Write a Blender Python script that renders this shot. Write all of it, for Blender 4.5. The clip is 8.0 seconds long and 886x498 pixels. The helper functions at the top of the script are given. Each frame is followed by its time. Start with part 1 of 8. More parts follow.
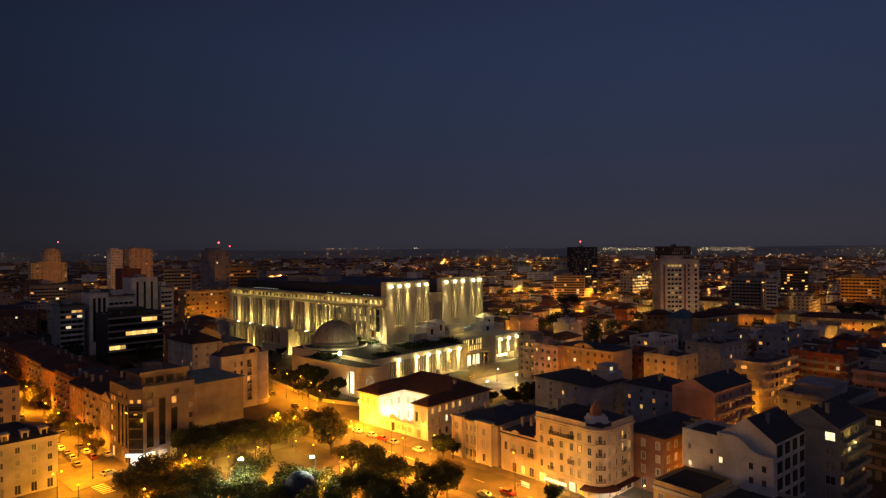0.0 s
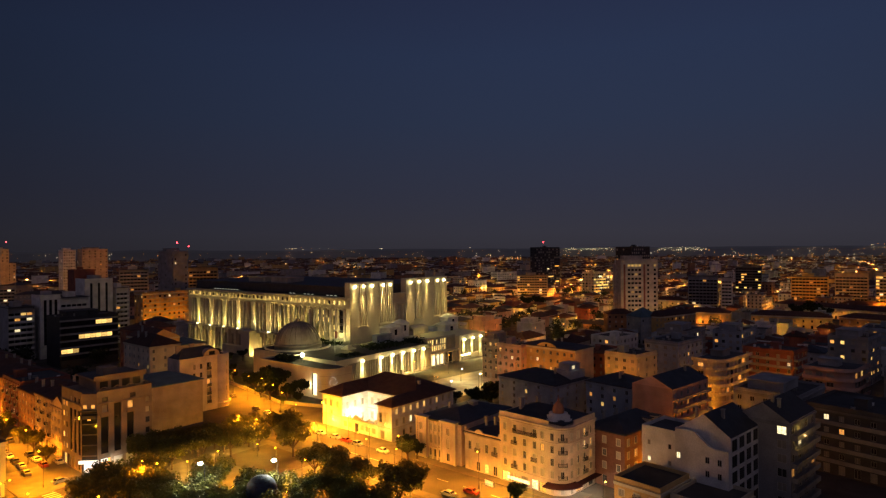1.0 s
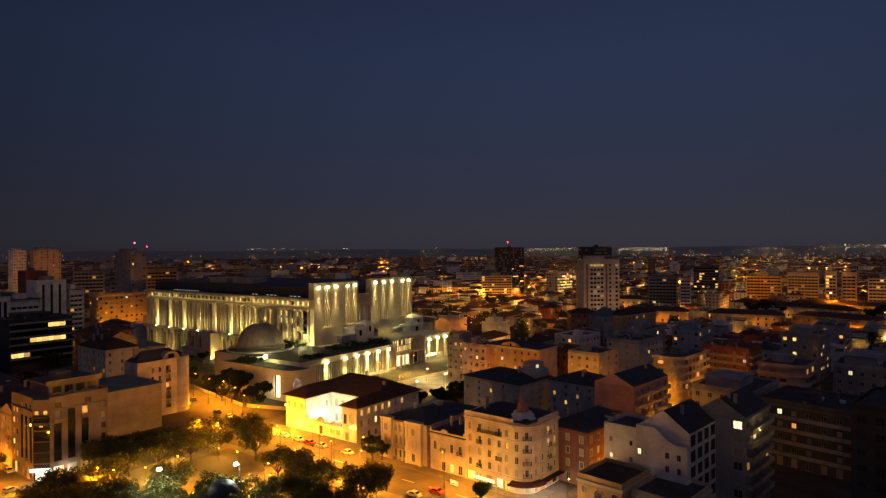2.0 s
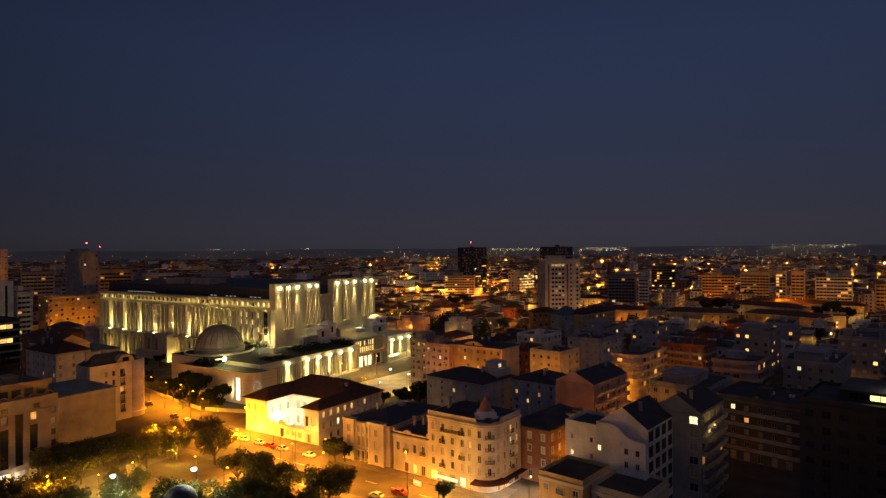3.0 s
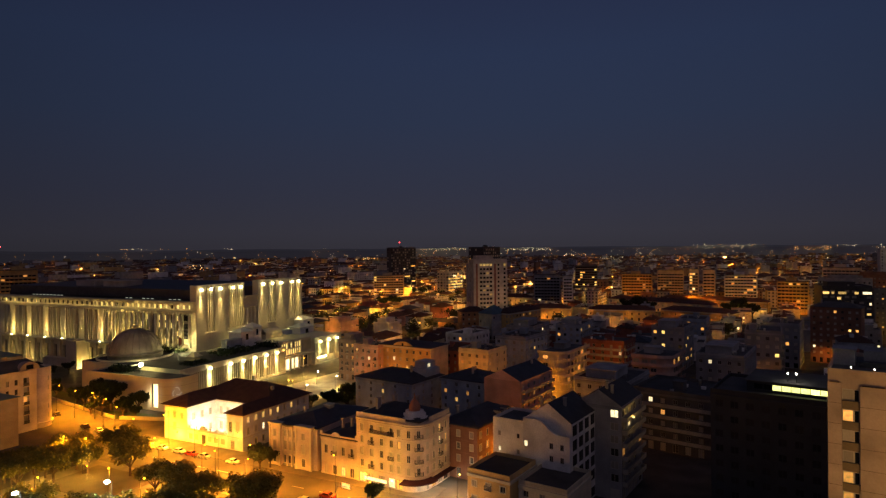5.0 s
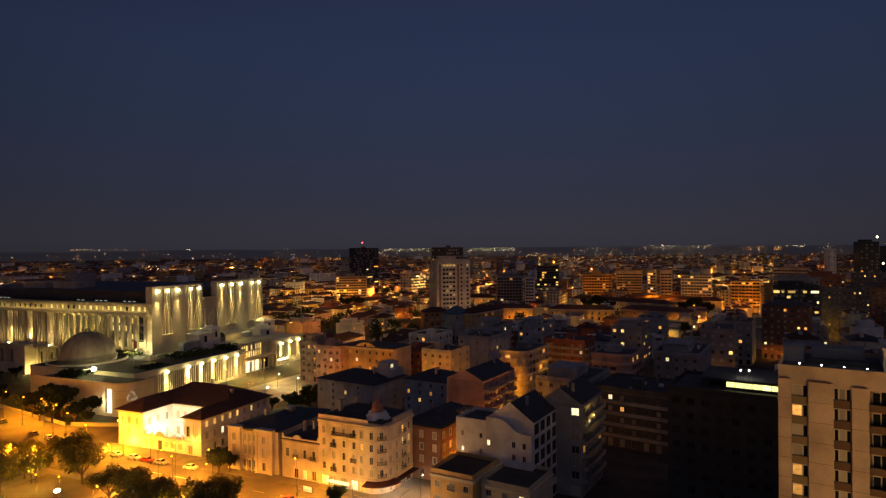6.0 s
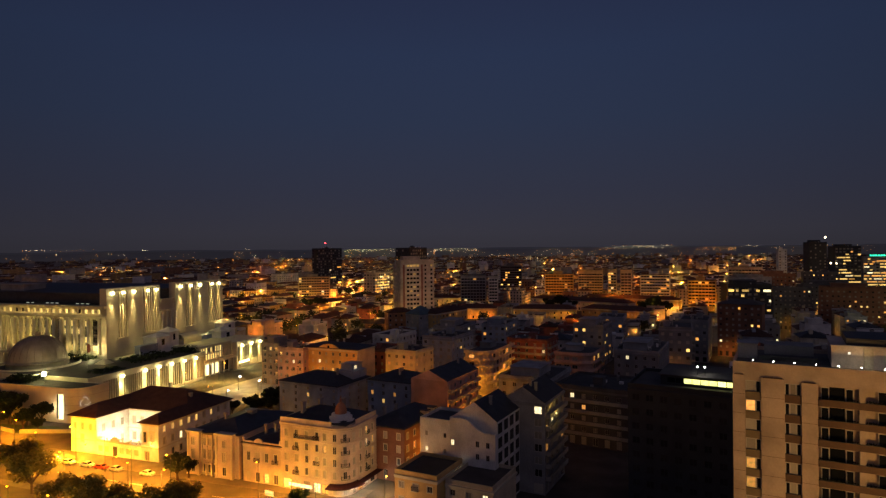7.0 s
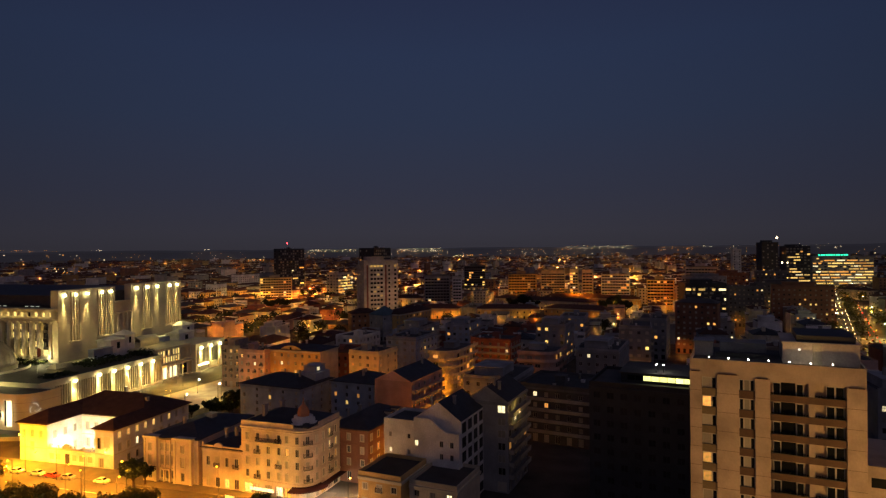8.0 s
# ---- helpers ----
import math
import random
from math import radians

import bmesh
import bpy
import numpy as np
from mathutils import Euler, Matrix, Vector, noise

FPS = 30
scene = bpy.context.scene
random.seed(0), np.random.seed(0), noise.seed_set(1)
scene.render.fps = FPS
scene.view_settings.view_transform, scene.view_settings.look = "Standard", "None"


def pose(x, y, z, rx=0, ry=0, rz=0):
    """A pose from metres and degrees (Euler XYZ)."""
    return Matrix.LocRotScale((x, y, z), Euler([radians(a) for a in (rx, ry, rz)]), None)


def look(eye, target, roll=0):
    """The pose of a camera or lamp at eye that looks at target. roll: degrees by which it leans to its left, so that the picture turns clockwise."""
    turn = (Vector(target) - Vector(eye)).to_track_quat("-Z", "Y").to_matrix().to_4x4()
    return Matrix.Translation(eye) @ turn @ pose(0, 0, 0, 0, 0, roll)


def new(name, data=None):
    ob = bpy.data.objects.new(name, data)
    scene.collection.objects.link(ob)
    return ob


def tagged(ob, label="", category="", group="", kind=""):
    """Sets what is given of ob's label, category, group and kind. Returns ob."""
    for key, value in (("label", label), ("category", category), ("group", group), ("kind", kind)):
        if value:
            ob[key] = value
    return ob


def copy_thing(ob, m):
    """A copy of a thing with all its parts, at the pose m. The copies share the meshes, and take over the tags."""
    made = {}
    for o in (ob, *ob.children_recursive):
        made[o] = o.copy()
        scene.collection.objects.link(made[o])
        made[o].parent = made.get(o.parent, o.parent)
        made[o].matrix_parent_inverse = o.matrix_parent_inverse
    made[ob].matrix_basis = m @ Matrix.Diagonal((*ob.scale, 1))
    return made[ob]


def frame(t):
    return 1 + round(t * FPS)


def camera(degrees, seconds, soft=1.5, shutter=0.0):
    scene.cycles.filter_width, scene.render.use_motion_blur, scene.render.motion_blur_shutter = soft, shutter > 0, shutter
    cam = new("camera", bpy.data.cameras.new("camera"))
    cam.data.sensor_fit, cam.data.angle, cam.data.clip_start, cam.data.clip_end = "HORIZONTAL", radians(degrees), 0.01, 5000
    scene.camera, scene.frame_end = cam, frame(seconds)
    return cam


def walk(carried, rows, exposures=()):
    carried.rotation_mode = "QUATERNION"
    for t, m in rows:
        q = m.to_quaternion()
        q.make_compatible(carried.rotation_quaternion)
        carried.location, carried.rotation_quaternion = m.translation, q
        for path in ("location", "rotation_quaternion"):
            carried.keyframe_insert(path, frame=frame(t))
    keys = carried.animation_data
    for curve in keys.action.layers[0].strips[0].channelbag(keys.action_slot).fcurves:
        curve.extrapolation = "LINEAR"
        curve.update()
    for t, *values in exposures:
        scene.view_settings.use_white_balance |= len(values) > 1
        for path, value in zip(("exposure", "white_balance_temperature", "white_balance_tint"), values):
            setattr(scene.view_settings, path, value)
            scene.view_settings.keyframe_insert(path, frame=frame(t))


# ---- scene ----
cam = camera(71.67, 8.0, soft=1.3)
EYE = 63.0
ROWS = [
    (0.0, -0.00, -0.00, 0.45),
    (0.5, -1.56, -0.01, 0.43),
    (1.0, -3.35, -0.01, 0.45),
    (1.5, -4.92, -0.01, 0.47),
    (3.0, -10.06, -0.04, 0.50),
    (3.5, -11.62, -0.06, 0.52),
    (4.0, -13.41, -0.08, 0.52),
    (4.5, -14.99, -0.09, 0.52),
    (6.0, -20.12, -0.08, 0.51),
    (6.5, -21.69, -0.07, 0.52),
    (7.0, -23.49, -0.08, 0.54),
    (7.5, -25.08, -0.09, 0.56),
    (8.0, -26.86, -0.09, 0.58),
]
walk(cam, [(t, pose(0, 0, EYE, 90 + pitch, roll, yaw)) for t, yaw, pitch, roll in ROWS])

# ---- world: deep dusk sky, brighter a hand above the horizon ----
world = bpy.data.worlds.new("dusk_sky")
scene.world = world
world.use_nodes = True
wn, wl = world.node_tree.nodes, world.node_tree.links
wn.clear()
w_out = wn.new("ShaderNodeOutputWorld")
w_bg = wn.new("ShaderNodeBackground")
w_co = wn.new("ShaderNodeTexCoord")
w_sep = wn.new("ShaderNodeSeparateXYZ")
w_ramp = wn.new("ShaderNodeValToRGB")
wl.new(w_co.outputs["Generated"], w_sep.inputs[0])
wl.new(w_sep.outputs["Z"], w_ramp.inputs[0])
# sky scaled by bearing, brightest right of the palace, to suit the view's darker edges
w_dot, w_map = wn.new("ShaderNodeVectorMath"), wn.new("ShaderNodeMapRange")
w_dot.operation = "DOT_PRODUCT"
w_dot.inputs[1].default_value = (0.42, 0.907, 0.0)
wl.new(w_co.outputs["Generated"], w_dot.inputs[0])
wl.new(w_dot.outputs["Value"], w_map.inputs["Value"])
w_map.inputs["From Min"].default_value, w_map.inputs["From Max"].default_value = 0.45, 1.0
w_map.inputs["To Min"].default_value, w_map.inputs["To Max"].default_value = 0.55, 1.18
w_mul = wn.new("ShaderNodeVectorMath")
w_mul.operation = "SCALE"
wl.new(w_ramp.outputs[0], w_mul.inputs[0])
wl.new(w_map.outputs[0], w_mul.inputs["Scale"])
# unseen wide mauve glow behind the camera, added to lift the fronts facing it
w_dot2, w_map2, w_add = wn.new("ShaderNodeVectorMath"), wn.new("ShaderNodeMapRange"), wn.new("ShaderNodeVectorMath")
w_dot2.operation, w_add.operation = "DOT_PRODUCT", "MULTIPLY_ADD"
w_dot2.inputs[1].default_value = (0.05, -0.95, 0.28)
wl.new(w_co.outputs["Generated"], w_dot2.inputs[0])
wl.new(w_dot2.outputs["Value"], w_map2.inputs["Value"])
w_map2.interpolation_type = "SMOOTHSTEP"
w_map2.inputs["From Min"].default_value, w_map2.inputs["From Max"].default_value = 0.0, 0.9
w_add.inputs[1].default_value = (0.078, 0.061, 0.076)
wl.new(w_map2.outputs[0], w_add.inputs[0])
wl.new(w_mul.outputs[0], w_add.inputs[2])
wl.new(w_add.outputs[0], w_bg.inputs[0])
wl.new(w_bg.outputs[0], w_out.inputs[0])
w_bg.inputs[1].default_value = 1.0
stops = ((0.0, (0.0275, 0.0255, 0.0335)), (0.025, (0.0300, 0.0286, 0.0395)), (0.09, (0.0255, 0.0278, 0.0465)), (0.2, (0.0205, 0.0288, 0.058)),
         (0.30, (0.0190, 0.0288, 0.064)), (0.42, (0.017, 0.023, 0.056)), (1.0, (0.016, 0.020, 0.045)))
ramp = w_ramp.color_ramp
while len(ramp.elements) < len(stops):
    ramp.elements.new(0.5)
for el, (p, c) in zip(ramp.elements, stops):
    el.position, el.color = p, (*c, 1)

SODIUM = (1.0, 0.315, 0.006)
AMBER = (1.0, 0.325, 0.018)
WARM = (1.0, 0.70, 0.18)
WHITE = (1.0, 0.93, 0.72)
BEAM = (1.0, 0.74, 0.24)


# ---- materials ----
def mat(name, col, rough=0.85, metal=0.0, var=0.3, scale=1.0, bump=0.25, tint=0.0, spec=0.4, dirt=0.35):
    """Plain surface with stains (metres across), grain (centimetres) and a fine relief."""
    m = bpy.data.materials.new(name)
    m.use_nodes = True
    n, l = m.node_tree.nodes, m.node_tree.links
    b = n["Principled BSDF"]
    b.inputs["Roughness"].default_value, b.inputs["Metallic"].default_value = rough, metal
    b.inputs["Specular IOR Level"].default_value = spec
    co = n.new("ShaderNodeTexCoord")
    big, small = n.new("ShaderNodeTexNoise"), n.new("ShaderNodeTexNoise")
    big.inputs["Scale"].default_value, big.inputs["Detail"].default_value = 0.22 * scale, 5
    small.inputs["Scale"].default_value, small.inputs["Detail"].default_value = 3.5 * scale, 6
    l.new(co.outputs["Object"], big.inputs["Vector"])
    l.new(co.outputs["Object"], small.inputs["Vector"])
    ramp1 = n.new("ShaderNodeMapRange")
    ramp1.inputs["From Min"].default_value, ramp1.inputs["From Max"].default_value = 0.3, 0.7
    ramp1.inputs["To Min"].default_value, ramp1.inputs["To Max"].default_value = 1 - dirt, 1.05
    l.new(big.outputs["Fac"], ramp1.inputs["Value"])
    ramp2 = n.new("ShaderNodeMapRange")
    ramp2.inputs["To Min"].default_value, ramp2.inputs["To Max"].default_value = 1 - var, 1 + var
    l.new(small.outputs["Fac"], ramp2.inputs["Value"])
    mul = n.new("ShaderNodeMath")
    mul.operation = "MULTIPLY"
    l.new(ramp1.outputs[0], mul.inputs[0])
    l.new(ramp2.outputs[0], mul.inputs[1])
    hsv = n.new("ShaderNodeHueSaturation")
    hsv.inputs["Color"].default_value = (*col, 1)
    l.new(mul.outputs[0], hsv.inputs["Value"])
    if tint:
        info = n.new("ShaderNodeObjectInfo")
        r = n.new("ShaderNodeMapRange")
        r.inputs["To Min"].default_value, r.inputs["To Max"].default_value = 1 - tint, 1 + tint
        l.new(info.outputs["Random"], r.inputs["Value"])
        mul2 = n.new("ShaderNodeMath")
        mul2.operation = "MULTIPLY"
        l.new(mul.outputs[0], mul2.inputs[0])
        l.new(r.outputs[0], mul2.inputs[1])
        l.new(mul2.outputs[0], hsv.inputs["Value"])
    l.new(hsv.outputs[0], b.inputs["Base Color"])
    if bump:
        bp = n.new("ShaderNodeBump")
        bp.inputs["Strength"].default_value, bp.inputs["Distance"].default_value = bump, 0.03
        l.new(small.outputs["Fac"], bp.inputs["Height"])
        l.new(bp.outputs[0], b.inputs["Normal"])
    return m


def glow(name, col, power, uneven=0.0):
    """Something that gives off light: a lamp's glass, or a room seen through its curtains; also haze put on the ridge
    as glow.
    """
    m = bpy.data.materials.new(name)
    m.use_nodes = True
    n, l = m.node_tree.nodes, m.node_tree.links
    b = n["Principled BSDF"]
    b.inputs["Base Color"].default_value = (*[min(0.3, c) for c in col], 1)
    b.inputs["Emission Color"].default_value = (*col, 1)
    b.inputs["Emission Strength"].default_value = power
    if uneven:
        co, no, r = n.new("ShaderNodeTexCoord"), n.new("ShaderNodeTexNoise"), n.new("ShaderNodeMapRange")
        no.inputs["Scale"].default_value = 1.7
        l.new(co.outputs["Object"], no.inputs["Vector"])
        r.inputs["From Min"].default_value, r.inputs["From Max"].default_value = 0.3, 0.7
        r.inputs["To Min"].default_value, r.inputs["To Max"].default_value = power * (1 - uneven), power * (1 + uneven)
        l.new(no.outputs["Fac"], r.inputs["Value"])
        info, mul = n.new("ShaderNodeObjectInfo"), n.new("ShaderNodeMath")
        r2 = n.new("ShaderNodeMapRange")
        r2.inputs["To Min"].default_value, r2.inputs["To Max"].default_value = 0.45, 1.5
        l.new(info.outputs["Random"], r2.inputs["Value"])
        mul.operation = "MULTIPLY"
        l.new(r.outputs[0], mul.inputs[0])
        l.new(r2.outputs[0], mul.inputs[1])
        l.new(mul.outputs[0], b.inputs["Emission Strength"])
    return m


M = dict(
    asphalt=mat("asphalt", (0.095, 0.088, 0.08), 0.9, spec=0.08, var=0.35, scale=0.7, dirt=0.4),
    paving=mat("limestone_paving", (0.13, 0.115, 0.09), 0.85, var=0.3, scale=1.4),
    plaza=mat("pale_paving", (0.50, 0.46, 0.38), 0.75, var=0.2),
    earth=mat("park_earth", (0.085, 0.065, 0.04), 0.95, var=0.4),
    grass=mat("lawn", (0.035, 0.06, 0.02), 0.95, var=0.5),
    paint=mat("road_paint", (0.7, 0.68, 0.62), 0.7, var=0.2, dirt=0.5),
    kerb=mat("kerb_stone", (0.34, 0.32, 0.28), 0.8),
    white=mat("white_plaster", (0.78, 0.76, 0.73), tint=0.12),
    cream=mat("cream_plaster", (0.62, 0.54, 0.40), tint=0.15),
    pale=mat("pale_pink_plaster", (0.60, 0.50, 0.42), tint=0.1),
    rose=mat("weathered_rose_plaster", (0.40, 0.31, 0.24), tint=0.1),
    dusky=mat("dusky_brown_plaster", (0.26, 0.13, 0.085), tint=0.05),
    tan=mat("tan_stone_cladding", (0.25, 0.19, 0.145), tint=0.05),
    ochre=mat("ochre_plaster", (0.55, 0.38, 0.16), tint=0.15),
    pink=mat("pink_plaster", (0.64, 0.41, 0.33), tint=0.15),
    red=mat("red_plaster", (0.30, 0.11, 0.08), tint=0.15),
    brown=mat("brown_plaster", (0.36, 0.20, 0.11), tint=0.15),
    globe=mat("blue_black_enamel", (0.05, 0.07, 0.10), 0.6, tint=0.0),
    grey=mat("grey_plaster", (0.33, 0.33, 0.34), tint=0.2),
    blue=mat("blue_grey_plaster", (0.36, 0.40, 0.46), tint=0.2),
    charcoal=mat("charcoal_render", (0.12, 0.12, 0.125), 0.85, tint=0.3),
    dark=mat("dark_cladding", (0.045, 0.045, 0.05), 0.6, tint=0.2),
    stone=mat("pale_limestone", (0.55, 0.50, 0.385), 0.75, var=0.2, bump=0.4, dirt=0.16),
    concrete=mat("concrete", (0.36, 0.34, 0.31), 0.9, var=0.25),
    tile=mat("clay_roof_tile", (0.105, 0.050, 0.034), 0.85, var=0.5, scale=2.2, bump=0.8, tint=0.3),
    slate=mat("slate_roof", (0.05, 0.05, 0.055), 0.6, var=0.4, scale=2.0, bump=0.5, tint=0.3),
    felt=mat("roofing_felt", (0.085, 0.08, 0.08), 0.9, var=0.35, tint=0.35),
    teal=mat("blue_sheet_roof", (0.10, 0.16, 0.19), 0.6, var=0.3),
    frame=mat("white_window_frame", (0.55, 0.53, 0.48), 0.6, bump=0.0, var=0.1),
    dframe=mat("dark_window_frame", (0.06, 0.055, 0.05), 0.5, bump=0.0, var=0.1),
    iron=mat("painted_iron", (0.035, 0.035, 0.035), 0.5, metal=0.4, bump=0.1),
    steel=mat("galvanised_steel", (0.36, 0.36, 0.35), 0.45, metal=0.8, bump=0.1),
    copper=mat("dome_lead", (0.34, 0.31, 0.26), 0.55, metal=0.3, var=0.25),
    terracotta=mat("terracotta", (0.42, 0.19, 0.11), 0.8),
    glass=mat("dark_glass", (0.012, 0.014, 0.017), 0.08, var=0.1, bump=0.0, spec=0.35),
    pane=mat("unlit_window_glass", (0.055, 0.052, 0.05), 0.18, var=0.2, bump=0.0, tint=0.4, spec=0.6),
    dull_glass=mat("bronze_glass", (0.13, 0.12, 0.09), 0.3, var=0.2, bump=0.0, spec=0.6),
    blind=mat("lowered_blind", (0.40, 0.37, 0.32), 0.8, var=0.15, tint=0.35),
    bark=mat("bark", (0.09, 0.065, 0.045), 0.95, var=0.5, bump=0.8),
    rubber=mat("tyre_rubber", (0.02, 0.02, 0.02), 0.9, bump=0.1),
    # the ridge is no light source: its emission stands for haze
    hill=glow("ridge_haze_glow", (0.0125, 0.0105, 0.0112), 1.0),
    fabric=mat("awning_cloth", (0.05, 0.012, 0.012), 0.9),
    lit_y=glow("lit_room_yellow", (1.0, 0.60, 0.16), 1.1, 0.5),
    lit_o=glow("lit_room_orange", (1.0, 0.42, 0.09), 0.9, 0.5),
    lit_w=glow("lit_room_white", (1.0, 0.82, 0.45), 1.4, 0.5),
    lit_pal=glow("lit_hall_pane", (1.0, 0.72, 0.24), 1.0, 0.5),
    dim_w=glow("terrace_light_and_sign_glow", (0.9, 0.92, 0.75), 0.5),
    lit_g=glow("lit_office", (0.95, 0.92, 0.30), 1.7, 0.4),
    bulb_s=glow("sodium_lamp", (1.0, 0.36, 0.02), 6.0),
    bulb_far=glow("far_sodium_lamp", (1.0, 0.36, 0.05), 23000.0),
    bulb_mid=glow("mid_sodium_lamp", (1.0, 0.34, 0.035), 2800.0),
    bulb_bar=glow("barrack_lamp", (1.0, 0.34, 0.035), 1700.0),
    spark_o=glow("far_orange_lights", (1.0, 0.38, 0.06), 5.0),
    spark_s=glow("street_lamp_glass", (1.0, 0.42, 0.07), 3.0),
    spark_w=glow("far_white_lights", (1.0, 0.78, 0.46), 6.5),
    spark_r=glow("red_beacon", (1.0, 0.04, 0.05), 14.0),
    spark_g=glow("green_sign", (0.04, 1.0, 0.55), 1.6),
    bulb_w=glow("white_lamp", (1.0, 0.95, 0.75), 40.0),
    flood=glow("flood_lamp", (1.0, 0.90, 0.40), 26.0),
    flood2=glow("shop_fascia", (1.0, 0.94, 0.80), 1.3),
    tail=glow("tail_lamp", (1.0, 0.05, 0.03), 1.3),
)


def leaf_mat(name, col):
    m = mat(name, col, 0.7, var=0.5, scale=0.8, bump=0.0, tint=0.35, spec=0.3)
    n, l = m.node_tree.nodes, m.node_tree.links
    b = n["Principled BSDF"]
    out = n["Material Output"]
    tr, mix = n.new("ShaderNodeBsdfTranslucent"), n.new("ShaderNodeMixShader")
    tr.inputs[0].default_value = (col[0] * 1.6, col[1] * 1.5, col[2], 1)
    mix.inputs[0].default_value = 0.3
    l.new(b.outputs[0], mix.inputs[1])
    l.new(tr.outputs[0], mix.inputs[2])
    l.new(mix.outputs[0], out.inputs[0])
    return m


M["leaf"] = leaf_mat("plane_tree_leaves", (0.10, 0.10, 0.028))
M["needle"] = leaf_mat("dark_leaves", (0.022, 0.035, 0.016))
M["far_leaf"] = leaf_mat("distant_leaves", (0.03, 0.04, 0.02))
PAINTS = [mat("car_paint_" + n, c, 0.3, 0.2, var=0.05, bump=0.0, spec=0.6, dirt=0.1) for n, c in
          (("white", (0.7, 0.7, 0.68)), ("silver", (0.36, 0.37, 0.38)), ("black", (0.02, 0.02, 0.022)), ("red", (0.32, 0.03, 0.025)), ("grey", (0.12, 0.12, 0.13)))]


# ---- mesh helpers ----
def thing(name, x, y, z, ang, label, category, group="", kind=""):
    e = new(name)
    e.empty_display_size = 0.5
    e.matrix_basis = pose(x, y, z, 0, 0, ang)
    return tagged(e, label, category, group, kind)


def mesh_of(name, bm, mats):
    me = bpy.data.meshes.new(name)
    bm.to_mesh(me)
    bm.free()
    for m in mats if isinstance(mats, (list, tuple)) else [mats]:
        me.materials.append(m)
    return me


def part(name, bm, mats, parent, label="", at=None):
    """Links a bmesh, or a mesh that is shared, as one part of a thing."""
    ob = new(name, bm if isinstance(bm, bpy.types.Mesh) else mesh_of(name, bm, mats))
    ob.parent = parent
    if at is not None:
        ob.matrix_basis = at
    return tagged(ob, label)


def quad(bm, pts, mi=0):
    f = bm.faces.new([bm.verts.new(p) for p in pts])
    f.material_index = mi
    return f


def box(bm, x0, x1, y0, y1, z0, z1, mi=0):
    v = [bm.verts.new((x, y, z)) for z in (z0, z1) for x, y in ((x0, y0), (x1, y0), (x1, y1), (x0, y1))]
    for a, b, c, d in ((3, 2, 1, 0), (4, 5, 6, 7), (0, 1, 5, 4), (1, 2, 6, 5), (2, 3, 7, 6), (3, 0, 4, 7)):
        bm.faces.new((v[a], v[b], v[c], v[d])).material_index = mi
    return v


def boxes(*rows):
    bm = bmesh.new()
    for r in rows:
        box(bm, *r)
    return bm


def lathe(bm, profile, n=24, cx=0.0, cy=0.0, mi=0, a0=0.0, a1=360.0):
    """Turns a profile of (radius, height) round the upright axis."""
    full = a1 - a0 >= 359.9
    steps = n if full else n + 1
    rings = []
    for r, z in profile:
        rings.append([bm.verts.new((cx + r * math.cos(radians(a0 + (a1 - a0) * i / n)), cy + r * math.sin(radians(a0 + (a1 - a0) * i / n)), z)) for i in range(steps)])
    for lo, hi in zip(rings, rings[1:]):
        for i in range(n):
            j = (i + 1) % steps
            f = bm.faces.new((lo[i], lo[j], hi[j], hi[i]))
            f.material_index = mi
            f.smooth = True
    return rings


def tube(bm, a, b, ra, rb, n=6, mi=0):
    a, b = Vector(a), Vector(b)
    q = (b - a).to_track_quat("Z", "Y")
    ring = lambda c, r: [bm.verts.new(c + q @ Vector((r * math.cos(6.2832 * i / n), r * math.sin(6.2832 * i / n), 0))) for i in range(n)]
    lo, hi = ring(a, ra), ring(b, rb)
    for i in range(n):
        f = bm.faces.new((lo[i], lo[(i + 1) % n], hi[(i + 1) % n], hi[i]))
        f.material_index, f.smooth = mi, True
    bm.faces.new(hi).material_index = mi


def facade(bm, o, ax, nrm, W, z0, z1, ops, depth=0.28, mi=0):
    """A wall face with openings set back into it. o: its foot at the left; ax: along it; nrm: outwards; ops: (x0, x1, z0, z1)."""
    o, ax, nrm, up = Vector(o), Vector(ax), Vector(nrm), Vector((0, 0, 1))
    xs = sorted({0.0, W, *[round(v, 3) for q in ops for v in q[:2]]})
    zs = sorted({z0, z1, *[round(v, 3) for q in ops for v in q[2:4]]})
    at = lambda x, z, k=0.0: o + ax * x + up * z - nrm * k
    for xa, xb in zip(xs, xs[1:]):
        for za, zb in zip(zs, zs[1:]):
            mx, mz = (xa + xb) / 2, (za + zb) / 2
            if not any(q[0] < mx < q[1] and q[2] < mz < q[3] for q in ops):
                quad(bm, (at(xa, za), at(xb, za), at(xb, zb), at(xa, zb)), mi)
    for q in ops:
        a, b, c, d = q[:4]
        for p0, p1 in (((a, c), (b, c)), ((b, c), (b, d)), ((b, d), (a, d)), ((a, d), (a, c))):
            quad(bm, (at(*p0), at(*p1), at(*p1, depth), at(*p0, depth)), mi)
        quad(bm, (at(a, c, depth), at(b, c, depth), at(b, d, depth), at(a, d, depth)), mi)


